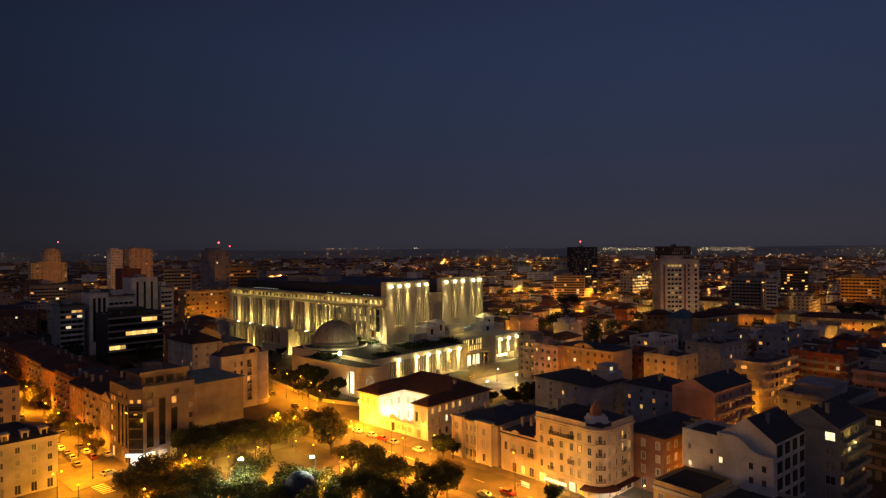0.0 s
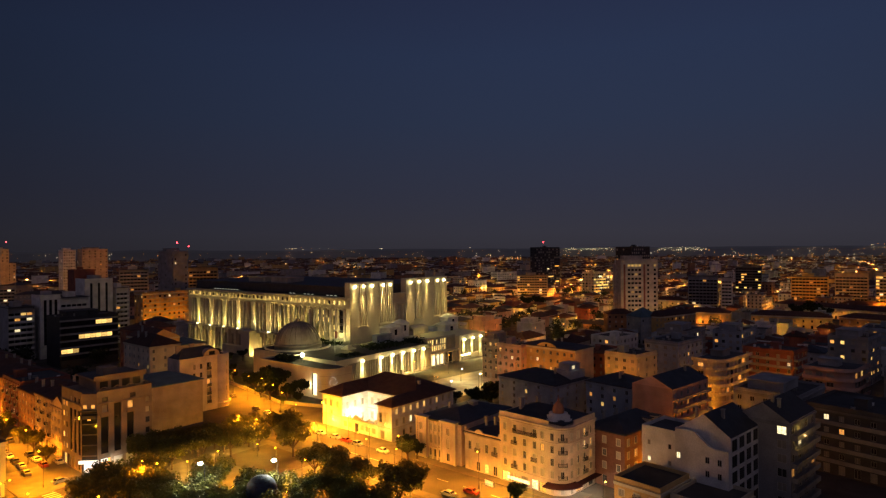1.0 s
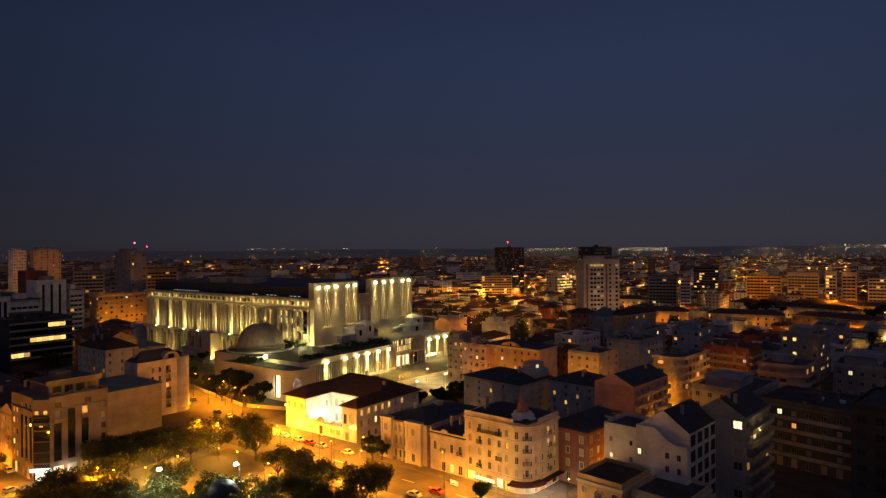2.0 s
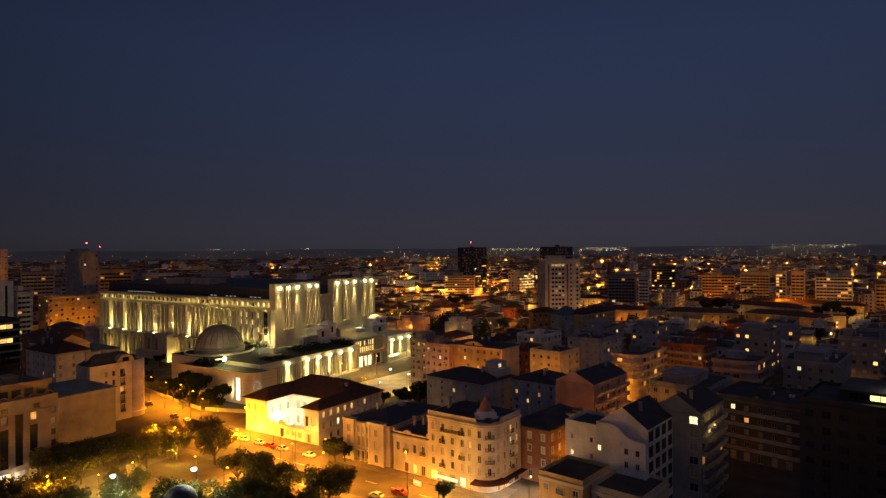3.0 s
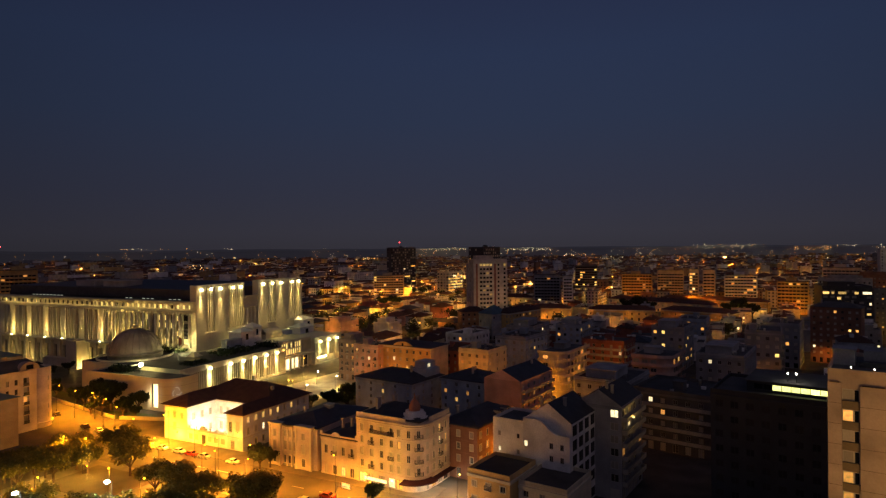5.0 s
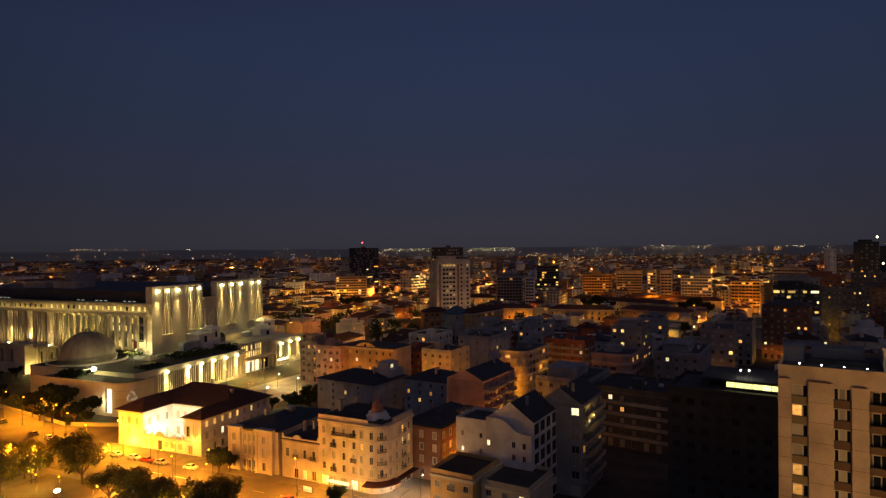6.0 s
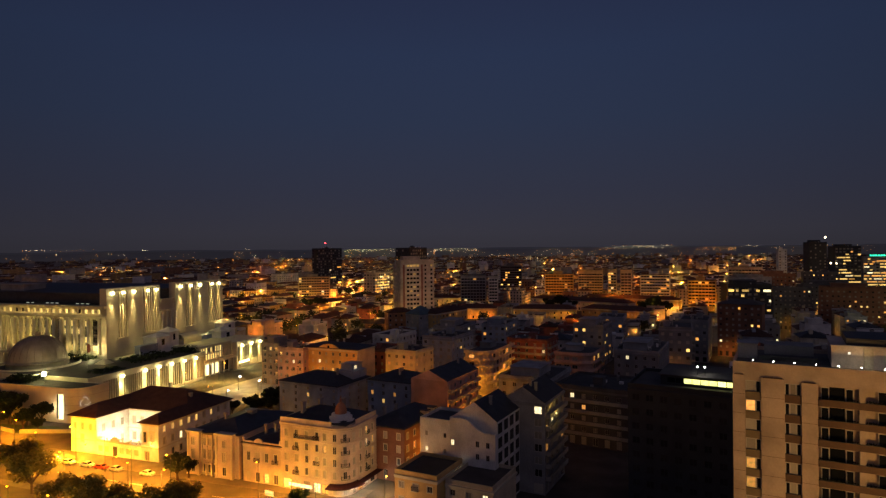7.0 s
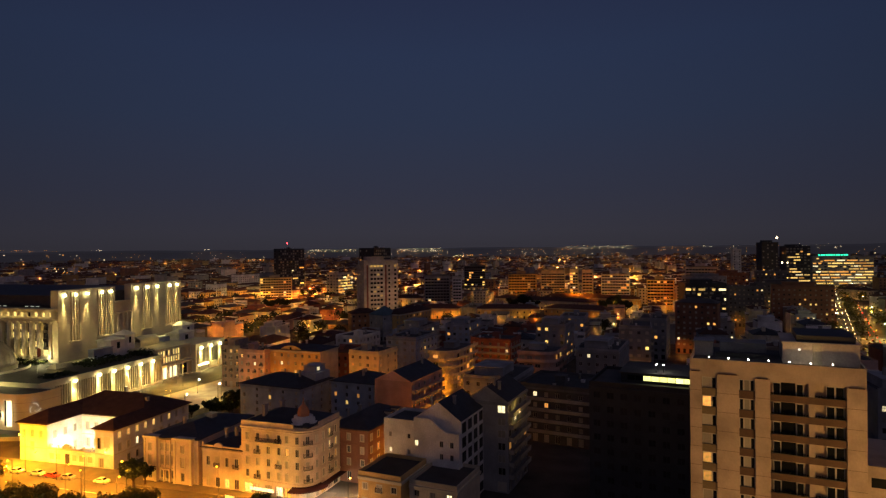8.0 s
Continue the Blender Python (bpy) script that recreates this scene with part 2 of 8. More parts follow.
def hip(bm, x0, x1, y0, y1, z, rise, over=0.5, mi=0, thick=0.18):
    x0, x1, y0, y1 = x0 - over, x1 + over, y0 - over, y1 + over
    k = min(x1 - x0, y1 - y0) / 2
    if x1 - x0 > y1 - y0:
        r = [(x0 + k, (y0 + y1) / 2), (x1 - k, (y0 + y1) / 2)]
    else:
        r = [((x0 + x1) / 2, y0 + k), ((x0 + x1) / 2, y1 - k)]
    e = [(x0, y0), (x1, y0), (x1, y1), (x0, y1)]
    E = [bm.verts.new((*p, z)) for p in e]
    B = [bm.verts.new((*p, z - thick)) for p in e]
    R = [bm.verts.new((*p, z + rise)) for p in r]
    if x1 - x0 > y1 - y0:
        fs = [(E[0], E[1], R[1], R[0]), (E[1], E[2], R[1]), (E[2], E[3], R[0], R[1]), (E[3], E[0], R[0])]
    else:
        fs = [(E[0], E[1], R[0]), (E[1], E[2], R[1], R[0]), (E[2], E[3], R[1]), (E[3], E[0], R[0], R[1])]
    for f in fs + [(B[i], B[(i + 1) % 4], E[(i + 1) % 4], E[i]) for i in range(4)] + [(B[3], B[2], B[1], B[0])]:
        bm.faces.new(f).material_index = mi


def gable(bm, x0, x1, y0, y1, z, rise, along="x", over=0.05, mi=0):
    """A saddle roof; its gable ends are closed."""
    if along == "x":
        P = lambda u, v, h: (u, v, h)
        a, b, c, d = x0 - over, x1 + over, y0 - over, y1 + over
    else:
        P = lambda u, v, h: (v, u, h)
        a, b, c, d = y0 - over, y1 + over, x0 - over, x1 + over
    m = (c + d) / 2
    lo = [bm.verts.new(P(u, v, z)) for u, v in ((a, c), (b, c), (b, d), (a, d))]
    top = [bm.verts.new(P(u, m, z + rise)) for u in (a, b)]
    for f in ((lo[0], lo[1], top[1], top[0]), (lo[2], lo[3], top[0], top[1]), (lo[1], lo[2], top[1]), (lo[3], lo[0], top[0]), (lo[3], lo[2], lo[1], lo[0])):
        bm.faces.new(f).material_index = 1 if len(f) == 3 else mi


SHARED = {}


def shared(key, build, mats):
    if key not in SHARED:
        bm = bmesh.new()
        build(bm)
        SHARED[key] = mesh_of(str(key[0]), bm, mats)
    return SHARED[key]


def ring(bm, xs, zs, y0, y1, holes, mi=0, pane=None):
    """One connected grid of bars: faces at y0, returns to y1 round the holes (cells), which a pane may close."""
    V = {}
    def v(x, y, z):
        k = (round(x, 4), round(y, 4), round(z, 4))
        if k not in V:
            V[k] = bm.verts.new(k)
        return V[k]
    def face(pts, m):
        bm.faces.new([v(*p) for p in pts]).material_index = m
    for i, (a, b) in enumerate(zip(xs, xs[1:])):
        for j, (c, d) in enumerate(zip(zs, zs[1:])):
            if (i, j) in holes:
                for (xa, za), (xb, zb) in (((a, c), (b, c)), ((b, c), (b, d)), ((b, d), (a, d)), ((a, d), (a, c))):
                    face(((xa, y0, za), (xb, y0, zb), (xb, y1, zb), (xa, y1, za)), mi)
                if pane is not None:
                    face(((a, y1, c), (b, y1, c), (b, y1, d), (a, y1, d)), pane)
            else:
                face(((a, y0, c), (b, y0, c), (b, y0, d), (a, y0, d)), mi)
    for a, b in zip(xs, xs[1:]):
        face(((a, y0, zs[0]), (b, y0, zs[0]), (b, y1, zs[0]), (a, y1, zs[0])), mi)
        face(((a, y0, zs[-1]), (b, y0, zs[-1]), (b, y1, zs[-1]), (a, y1, zs[-1])), mi)
    for c, d in zip(zs, zs[1:]):
        face(((xs[0], y0, c), (xs[0], y0, d), (xs[0], y1, d), (xs[0], y1, c)), mi)
        face(((xs[-1], y0, c), (xs[-1], y0, d), (xs[-1], y1, d), (xs[-1], y1, c)), mi)


def bars(ww, wh, t):
    if ww > 0.8:
        return (-ww / 2, -ww / 2 + t, -0.035, 0.035, ww / 2 - t, ww / 2), (0, t, wh - t, wh), ((1, 1), (3, 1))
    return (-ww / 2, -ww / 2 + t, ww / 2 - t, ww / 2), (0, t, wh - t, wh), ((1, 1),)


def window_mesh(ww, wh, dark):
    def build(bm):
        xs, zs, holes = bars(ww, wh, 0.07)
        ring(bm, xs, zs, 0.10, 0.20, holes)
    return shared(("window", ww, wh, dark), build, M["dframe" if dark else "frame"])


def surround_mesh(ww, wh):
    def build(bm):
        ring(bm, (-ww / 2 - 0.18, -ww / 2 + 0.02, ww / 2 - 0.02, ww / 2 + 0.18), (-0.14, 0.0, wh - 0.02, wh + 0.22), -0.07, 0.04, ((1, 1),))
    return shared(("surround", ww, wh), build, M["stone"])


def pane_mesh(ww, wh, kind):
    def build(bm):
        quad(bm, ((-ww / 2, 0.17, 0), (ww / 2, 0.17, 0), (ww / 2, 0.17, wh), (-ww / 2, 0.17, wh)))
    return shared(("pane", ww, wh, kind), build, M[kind])


def balcony_mesh(bw, deep, style):
    def build(bm):
        box(bm, -bw / 2, bw / 2, -deep, 0.0, -0.16, 0.0, 0)
    return shared(("balcony", bw, deep, style), build, M["concrete"] if style == "solid" else M["stone"])


def railing_mesh(bw, deep, style):
    def build(bm):
        if style == "solid":
            pts = ((-bw / 2, 0), (-bw / 2, -deep), (bw / 2, -deep), (bw / 2, 0), (bw / 2 - 0.12, 0), (bw / 2 - 0.12, -deep + 0.12), (-bw / 2 + 0.12, -deep + 0.12), (-bw / 2 + 0.12, 0))
            lo, hi = [bm.verts.new((*p, 0)) for p in pts], [bm.verts.new((*p, 0.95)) for p in pts]
            for i in range(8):
                bm.faces.new((lo[i], lo[(i + 1) % 8], hi[(i + 1) % 8], hi[i]))
            for q in ((0, 1, 6, 7), (1, 2, 5, 6), (2, 3, 4, 5)):
                bm.faces.new([hi[i] for i in q])
            return
        def run(W, m4):
            n0 = len(bm.verts)
            k = max(2, int(W / 0.17))
            xs, holes = [-W / 2, -W / 2 + 0.035], []
            for i in range(k):
                a = -W / 2 + 0.035 + (W - 0.035) * (i + 1) / k
                xs += [a - 0.035, a]
                holes.append((2 * i + 1, 1))
            ring(bm, xs, (0.0, 0.05, 0.92, 1.0), -0.02, 0.02, holes)
            bm.verts.ensure_lookup_table()
            for v in bm.verts[n0:]:
                v.co = m4 @ v.co
        run(bw, pose(0, -deep + 0.03, 0))
        for s in (-1, 1):
            run(deep - 0.05, pose(s * (bw / 2 - 0.03), -deep / 2, 0, 0, 0, 90))
    return shared(("railing", bw, deep, style), build, M["concrete"] if style == "solid" else M["iron"])


def balcony(parent, bw, deep, style, at):
    b = part("balcony", balcony_mesh(bw, deep, style), None, parent, at=at)
    part("railing", railing_mesh(bw, deep, style), None, b)
    return b


rng = random.Random(7)
TAKEN = []          # footprints: x, y, angle, width, depth


def room(lit, r=None):
    """What a pane shows: a dark room, a lowered blind, or light."""
    k = (r or rng).random()
    if k < lit:
        return (r or rng).choice(("lit_y", "lit_y", "lit_o", "lit_w", "lit_o"))
    return "blind" if k > 0.6 and lit > 0.011 else "pane"


def whole_window_mesh(ww, wh, dark, kind):
    def build(bm):
        xs, zs, holes = bars(ww, wh, 0.09)
        ring(bm, xs, zs, 0.12, 0.2, holes, 0, 1)
    return shared(("whole_window", ww, wh, dark, kind), build, [M["dframe" if dark else "frame"], M[kind]])


def add_window(parent, face, s, z, ww, wh, lit, dark=False, surround=True, w0=0.0, pane=None):
    """face: 'x' looks along -y, 'y' looks along -x; s: metres along the face."""
    m = pose(s, w0, z) if face == "x" else pose(w0, s, z, 0, 0, -90)
    if parent.location.length > 215:
        return part("window", whole_window_mesh(ww, wh, dark, pane or room(lit)), None, parent, at=m)
    win = part("window", window_mesh(ww, wh, dark), None, parent, at=m)
    part("pane", pane_mesh(ww, wh, pane or room(lit)), None, win)
    if surround:
        part("surround", surround_mesh(ww, wh), None, win)
    return win


def spread(n, W, margin):
    return [W / 2] if n == 1 else [margin + (W - 2 * margin) * i / (n - 1) for i in range(n)]


def building(name, label, N, ang, w, d, h, wall="cream", nx=4, ny=4, nf=4, ground=4.0, ww=1.1, wh=1.6, roof="flat", roofmat="felt", rise=3.0,
             lit=0.1, bal="", balw=1.6, style="iron", cornice=True, dark=False, surround=True, chim=2, shop=False, margin=1.8, group="", top=0.6, band=False, ysize=None):
    """A house on a right-angled plan. N: its corner; its faces run w along ang and d along ang + 90 from there."""
    e = thing(name, N[0], N[1], 0, ang, label, "building", group)
    TAKEN.append((N[0], N[1], ang, w, d))
    fh = (h - ground - top) / max(1, nf - 1)
    rows = [(ground + i * fh + 0.9, fh) for i in range(nf - 1)]
    bm = bmesh.new()
    spots = []
    for face, n, W in (("x", nx, w), ("y", ny, d)):
        ops = []
        fw, fz = (ww, wh) if face == "x" or not ysize else ysize
        for s in (spread(n, W, min(margin, W / 3)) if n else []):
            for z, f in rows:
                ops.append((s - fw / 2, s + fw / 2, z, z + fz))
                spots.append((face, s, z))
            gw = min(ww * 1.25, W / n * 0.8)
            ops.append((s - gw / 2, s + gw / 2, 0.35, min(ground - 0.8, 2.9)))
            spots.append((face, s, None, gw))
        if face == "x":
            facade(bm, (0, 0, 0), (1, 0, 0), (0, -1, 0), W, 0.0, h, ops)
        else:
            facade(bm, (0, W, 0), (0, -1, 0), (-1, 0, 0), W, 0.0, h, [(W - b, W - a, c, k) for a, b, c, k in ops])
    quad(bm, ((w, 0, 0), (w, d, 0), (w, d, h), (w, 0, h)))
    quad(bm, ((w, d, 0), (0, d, 0), (0, d, h), (w, d, h)))
    quad(bm, ((0, 0, h - 0.02), (w, 0, h - 0.02), (w, d, h - 0.02), (0, d, h - 0.02)))
    part("wall", bm, M[wall], e)
    gl = min(ground - 0.8, 2.9) - 0.35
    if e.location.length > 300:
        # far off: the panes of one house are a few points each
        kinds = ("pane", "glass", "blind", "lit_y", "lit_o", "lit_w")
        bm = bmesh.new()
        for sp in spots:
            if sp[2] is None:
                z, k, hw, hh = 0.35, "glass", sp[3] / 2, gl
            else:
                z, k, hw, hh = sp[2], room(lit) if rng.random() < 0.75 else "pane", ww / 2, wh
                k = "blind" if k == "pane" and rng.random() < 0.4 else k
            if sp[0] == "x":
                quad(bm, ((sp[1] - hw, 0.2, z), (sp[1] + hw, 0.2, z), (sp[1] + hw, 0.2, z + hh), (sp[1] - hw, 0.2, z + hh)), kinds.index(k))
            else:
                quad(bm, ((0.2, sp[1] + hw, z), (0.2, sp[1] - hw, z), (0.2, sp[1] - hw, z + hh), (0.2, sp[1] + hw, z + hh)), kinds.index(k))
        tagged(part("glazing", bm, [M[k] for k in kinds], e), kind="stuff")
        spots = []
    for sp in spots:
        if sp[2] is None:
            add_window(e, sp[0], sp[1], 0.35, round(sp[3], 2), gl, 0.35 if shop else lit, dark, False)
        else:
            fw, fz = (ww, wh) if sp[0] == "x" or not ysize else ysize
            add_window(e, sp[0], sp[1], sp[2], fw, fz, lit, dark, surround)
    for face, W in (("x", w), ("y", d)):
        if face not in bal:
            continue
        n = nx if face == "x" else ny
        if style == "solid":
            for z, f in rows:
                balcony(e, round(W - 1.2, 1), 1.3, "solid", pose(W / 2, 0, z - 0.85) if face == "x" else pose(0, W / 2, z - 0.85, 0, 0, -90))
        else:
            for k, s in enumerate(spread(n, W, min(margin, W / 3))):
                for j, (z, f) in enumerate(rows):
                    if (k + j) % 2 == 0 or n < 3:
                        balcony(e, balw, 0.7, "iron", pose(s, 0, z - 0.05) if face == "x" else pose(0, s, z - 0.05, 0, 0, -90))
    if band:
        for z, f in rows:
            part("string_course", boxes((-0.12, w, -0.12, 0, z - 1.0, z - 0.78)), M[wall], e)
            part("string_course", boxes((-0.12, 0, 0, d, z - 1.0, z - 0.78)), M[wall], e)
    if cornice:
        part("cornice", boxes((-0.35, w, -0.35, 0, h - 0.75, h - 0.25), (-0.35, 0, 0, d, h - 0.75, h - 0.25), (-0.2, w, -0.2, 0, h - 1.0, h - 0.76), (-0.2, 0, 0, d, h - 1.0, h - 0.76)), M["stone" if wall in ("cream", "ochre") else wall], e)
    bm = bmesh.new()
    if roof == "flat":
        box(bm, 0.25, w - 0.25, 0.25, d - 0.25, h, h + 0.12)
        part("roof", bm, M[roofmat], e)
        rc = random.Random(int(abs(N[0] * 31 + N[1] * 17)))
        for k in range(rc.randint(3, 6) if w > 9 and d > 9 and chim else 0):
            u, v, a, b, c = rc.uniform(1.5, w - 3), rc.uniform(1.5, d - 3), rc.uniform(0.5, 1.5), rc.uniform(0.4, 1.2), rc.uniform(0.6, 1.7)
            part("roof_unit", boxes((u, u + a, v, v + b, h + 0.12, h + 0.12 + c), (u - 0.08, u + a + 0.08, v - 0.08, v + b + 0.08, h + 0.12 + c, h + 0.2 + c)), M[rc.choice(("concrete", "steel", "white"))], e)
        if nf > 3 and chim and rc.random() < 0.5 and w > 9 and d > 9:
            part("penthouse", boxes((w * 0.18, w * 0.72, d * 0.3, d * 0.86, h + 0.12, h + 3.0), (w * 0.16, w * 0.74, d * 0.28, d * 0.88, h + 3.0, h + 3.25)), M[wall], e)
        part("parapet", boxes((0, w, 0, 0.25, h - 0.02, h + 0.9), (0, w, d - 0.25, d, h - 0.02, h + 0.9), (0, 0.25, 0.25, d - 0.25, h - 0.02, h + 0.9), (w - 0.25, w, 0.25, d - 0.25, h - 0.02, h + 0.9)), M[wall], e)
    elif roof == "hip":
        hip(bm, 0, w, 0, d, h + 0.2, rise)
        part("roof", bm, M[roofmat], e)
    else:
        gable(bm, 0, w, 0, d, h, rise, "x" if roof == "gable_x" else "y")
        part("roof", bm, [M[roofmat], M[wall]], e)
    r = random.Random(int(abs(N[0] * 13 + N[1] * 7)))
    for i in range(chim):
        x, y, t = r.uniform(0.2, 0.8) * w, r.uniform(0.25, 0.8) * d, r.uniform(1.2, 2.4)
        zb = h + (0.1 if roof == "flat" else 0.4)
        if roof == "flat" and i == 0 and w > 7 and d > 7:
            part("roof_cabin", boxes((x - 1.8, x + 1.8, y - 1.6, y + 1.6, zb, zb + 2.6), (x - 2.0, x + 2.0, y - 1.8, y + 1.8, zb + 2.6, zb + 2.8)), M[wall], e)
        else:
            part("chimney", boxes((x - 0.4, x + 0.4, y - 0.3, y + 0.3, zb, zb + t + rise * (roof != "flat") * 0.6), (x - 0.5, x + 0.5, y - 0.4, y + 0.4, zb + t + rise * (roof != "flat") * 0.6, zb + t + 0.2 + rise * (roof != "flat") * 0.6)), M["concrete"], e)
    return e


LAMPS = {}


def light(x, y, z, power, col, radius=0.25, parent=None, spot=None):
    """A lamp's light, or a fill light without a lamp; spot: (aim, cone)."""
    key = (power, col, radius, spot[1] if spot else 0)
    if key not in LAMPS:
        d = bpy.data.lights.new("lamp_light", "SPOT" if spot else "POINT")
        d.energy, d.color, d.shadow_soft_size = power, col, radius
        if spot:
            d.spot_size, d.spot_blend = radians(spot[1]), 0.8
        LAMPS[key] = d
    ob = new("lamp_light", LAMPS[key])
    ob.parent = parent
    ob.matrix_basis = look((x, y, z), (x + spot[0][0], y + spot[0][1], z + spot[0][2])) if spot else pose(x, y, z)
    return ob


def strip_light(x, y, z, length, width, power, col, parent, aim, spread):
    """A row of floodlights along a ledge, as one long lamp that runs along y."""
    d = bpy.data.lights.new("ledge_light", "AREA")
    d.shape, d.size, d.size_y = "RECTANGLE", width, length
    d.energy, d.color, d.spread = power, col, radians(spread)
    ob = new("ledge_light", d)
    ob.parent = parent
    side = Vector((0, 1, 0))
    back = -Vector(aim).normalized()
    m = Matrix((side.cross(back), side, back)).transposed().to_4x4()
    ob.matrix_basis = Matrix.Translation((x, y, z)) @ m
    return ob


# ---- ground, roads, pavements ----
def flat_piece(name, pts, z0, z1, m, label, category):
    bm = bmesh.new()
    f = bm.faces.new([bm.verts.new((x, y, z1)) for x, y in pts])
    if f.normal.z < 0:
        f.normal_flip()
    if z1 - z0 > 0.05:
        for i in range(len(pts)):
            a, b = pts[i], pts[(i + 1) % len(pts)]
            quad(bm, ((*a, z0), (*b, z0), (*b, z1), (*a, z1)))
    bmesh.ops.recalc_face_normals(bm, faces=bm.faces[:]) if z1 - z0 > 0.05 else None
    return tagged(new(name, mesh_of(name, bm, m)), label, category, kind="structure")


def strip(a, b, half):
    a, b = Vector((*a, 0)), Vector((*b, 0))
    s = (b - a).normalized().cross(Vector((0, 0, 1))) * half
    return [(v.x, v.y) for v in (a + s, b + s, b - s, a - s)]


def pq(p, q):
    """The square's own axes: p along the avenue, q away from the row of villas."""
    return (-5.4 + 0.731 * p - 0.682 * q, 200.8 - 0.682 * p - 0.731 * q)


bm = bmesh.new()
bmesh.ops.create_circle(bm, cap_ends=True, radius=4900, segments=96)
tagged(new("ground", mesh_of("ground", bm, M["asphalt"])), "dark asphalt and built-up ground of the city", "ground", kind="structure")
flat_piece("road", [pq(-48, 8), pq(160, 8), pq(160, 22), pq(-48, 22)], 0, 0.03, M["asphalt"], "asphalt avenue under orange street light", "road")
flat_piece("road", strip((-40, 226), (-135, 362), 6.5), 0, 0.03, M["asphalt"], "asphalt street climbing beside the curved wall", "road")
flat_piece("road", strip((-88, 165), (-325, 410), 6.7), 0, 0.034, M["asphalt"], "asphalt street lined with parked cars", "road")
flat_piece("pavement", [pq(-44, 0), pq(70, -1), pq(70, 8), pq(-44, 8)], 0, 0.15, M["paving"], "pale stone pavement in front of the villas", "pavement")
flat_piece("pavement", [pq(-36, 24), pq(75, 24), pq(75, 70), pq(-22, 70), pq(-36, 56)], 0, 0.15, M["paving"], "paved island of the tree-filled square", "pavement")
flat_piece("lawn", [pq(-30, 27), pq(-4, 27), pq(-4, 44), pq(-30, 44)], 0.1, 0.22, M["earth"], "trodden ground under the trees of the square", "ground")
flat_piece("lawn", [pq(-2, 44), pq(8, 44), pq(8, 62), pq(-2, 62)], 0.1, 0.22, M["grass"], "small dark lawn beside the white lamps", "lawn")
flat_piece("lawn", [pq(9, 27), pq(60, 27), pq(60, 62), pq(9, 62)], 0.1, 0.22, M["earth"], "trodden earth under the trees of the square", "ground")
flat_piece("pavement", [pq(-44, 58), pq(-43, 58), pq(-43, 76), pq(-40, 92), pq(-66, 92), pq(-66, 58)], 0, 0.15, M["paving"], "stone pavement at the shop corner", "pavement")
flat_piece("plaza", [(-22, 262), (45, 322), (56, 314), (60, 300), (20, 258), (-8, 250)], 0, 0.15, M["plaza"], "pale paved forecourt lit by the pillared front", "plaza")

# lane dashes and crossings
for k in range(12):
    flat_piece("lane_mark", [pq(-40 + 9 * k, 14.9), pq(-36 + 9 * k, 14.9), pq(-36 + 9 * k, 15.1), pq(-40 + 9 * k, 15.1)], 0.03, 0.036, M["paint"], "worn white lane mark on the avenue", "road marking")
for k in range(8):
    a = Vector((-97 + 1.1 * k, 166 - 0.9 * k))
    flat_piece("crossing_bar", [(a.x, a.y), (a.x + 0.5, a.y - 0.4), (a.x + 2.8, a.y + 2.0), (a.x + 2.3, a.y + 2.4)], 0.034, 0.042, M["paint"], "white bar of a pedestrian crossing", "road marking")


# ---- bank palace: plinth building, drum, dome, main block ----
PX, PY, PA = -26.0, 281.0, 48.0
palace = thing("office_palace", PX, PY, 0, PA, "huge floodlit pale stone office palace with pillared fronts", "building")
TAKEN.append((PX - 30, PY - 20, PA, 150, 190))
DK = 13.2                                    # deck of the plinth building


def fins(x0, x1, pitch, share, z0, z1):
    """Slots of a finned stretch of wall, from x0 to x1."""
    n = max(1, int(round((x1 - x0) / pitch)))
    p = (x1 - x0) / n
    return [(x0 + p * (i + 0.5) - p * share / 2, x0 + p * (i + 0.5) + p * share / 2, z0, z1) for i in range(n)]


def downlight(x, y, z, power, cone=36, size=0.45, tilt=0.045):
    """A floodlight on a bracket that washes the wall below it."""
    lamp = part("floodlight", boxes((x - size, x + size, y - 0.3, y + 0.2, z - 0.5, z + 0.6)), M["flood"], palace, "white-hot floodlight")
    part("lamp_bracket", boxes((x - 0.06, x + 0.06, y + 0.15, y + 1.2, z + 0.2, z + 0.32), (x - size - 0.08, x + size + 0.08, y - 0.43, y + 0.2, z + 0.55, z + 0.75)), M["iron"], lamp)
    light(x, y - 0.1, z - 0.75, power, BEAM, 0.12, palace, ((0, tilt, -1), cone))


# plinth front: fins between stone pilasters, a downlight over each pilaster
PLAMPS = (6.5, 18.6, 26.5, 34.2, 42.1, 49.9)
bm = bmesh.new()
edges = [-2.0] + [v for x in PLAMPS for v in (x - 1.5, x + 1.5)] + [56.6]
slots = [s for a, b in zip(edges[::2], edges[1::2]) if b - a > 1 for s in fins(a, b, 1.12, 0.62, 1.2, 11.0)]
facade(bm, (-9, 0, 0), (1, 0, 0), (0, -1, 0), 66.0, 0, DK, [(a + 9, b + 9, c, k) for a, b, c, k in slots], 0.8)
quad(bm, ((-9, 62, 0), (-9, 0, 0), (-9, 0, DK), (-9, 62, DK)))
quad(bm, ((-9, 62, 0), (27, 62, 0), (27, 62, DK), (-9, 62, DK)))
quad(bm, ((-9, 0, DK), (57, 0, DK), (57, 30, DK), (-9, 30, DK)))
quad(bm, ((-9, 30, DK), (27, 30, DK), (27, 62, DK), (-9, 62, DK)))
part("plinth_wall", bm, M["stone"], palace)
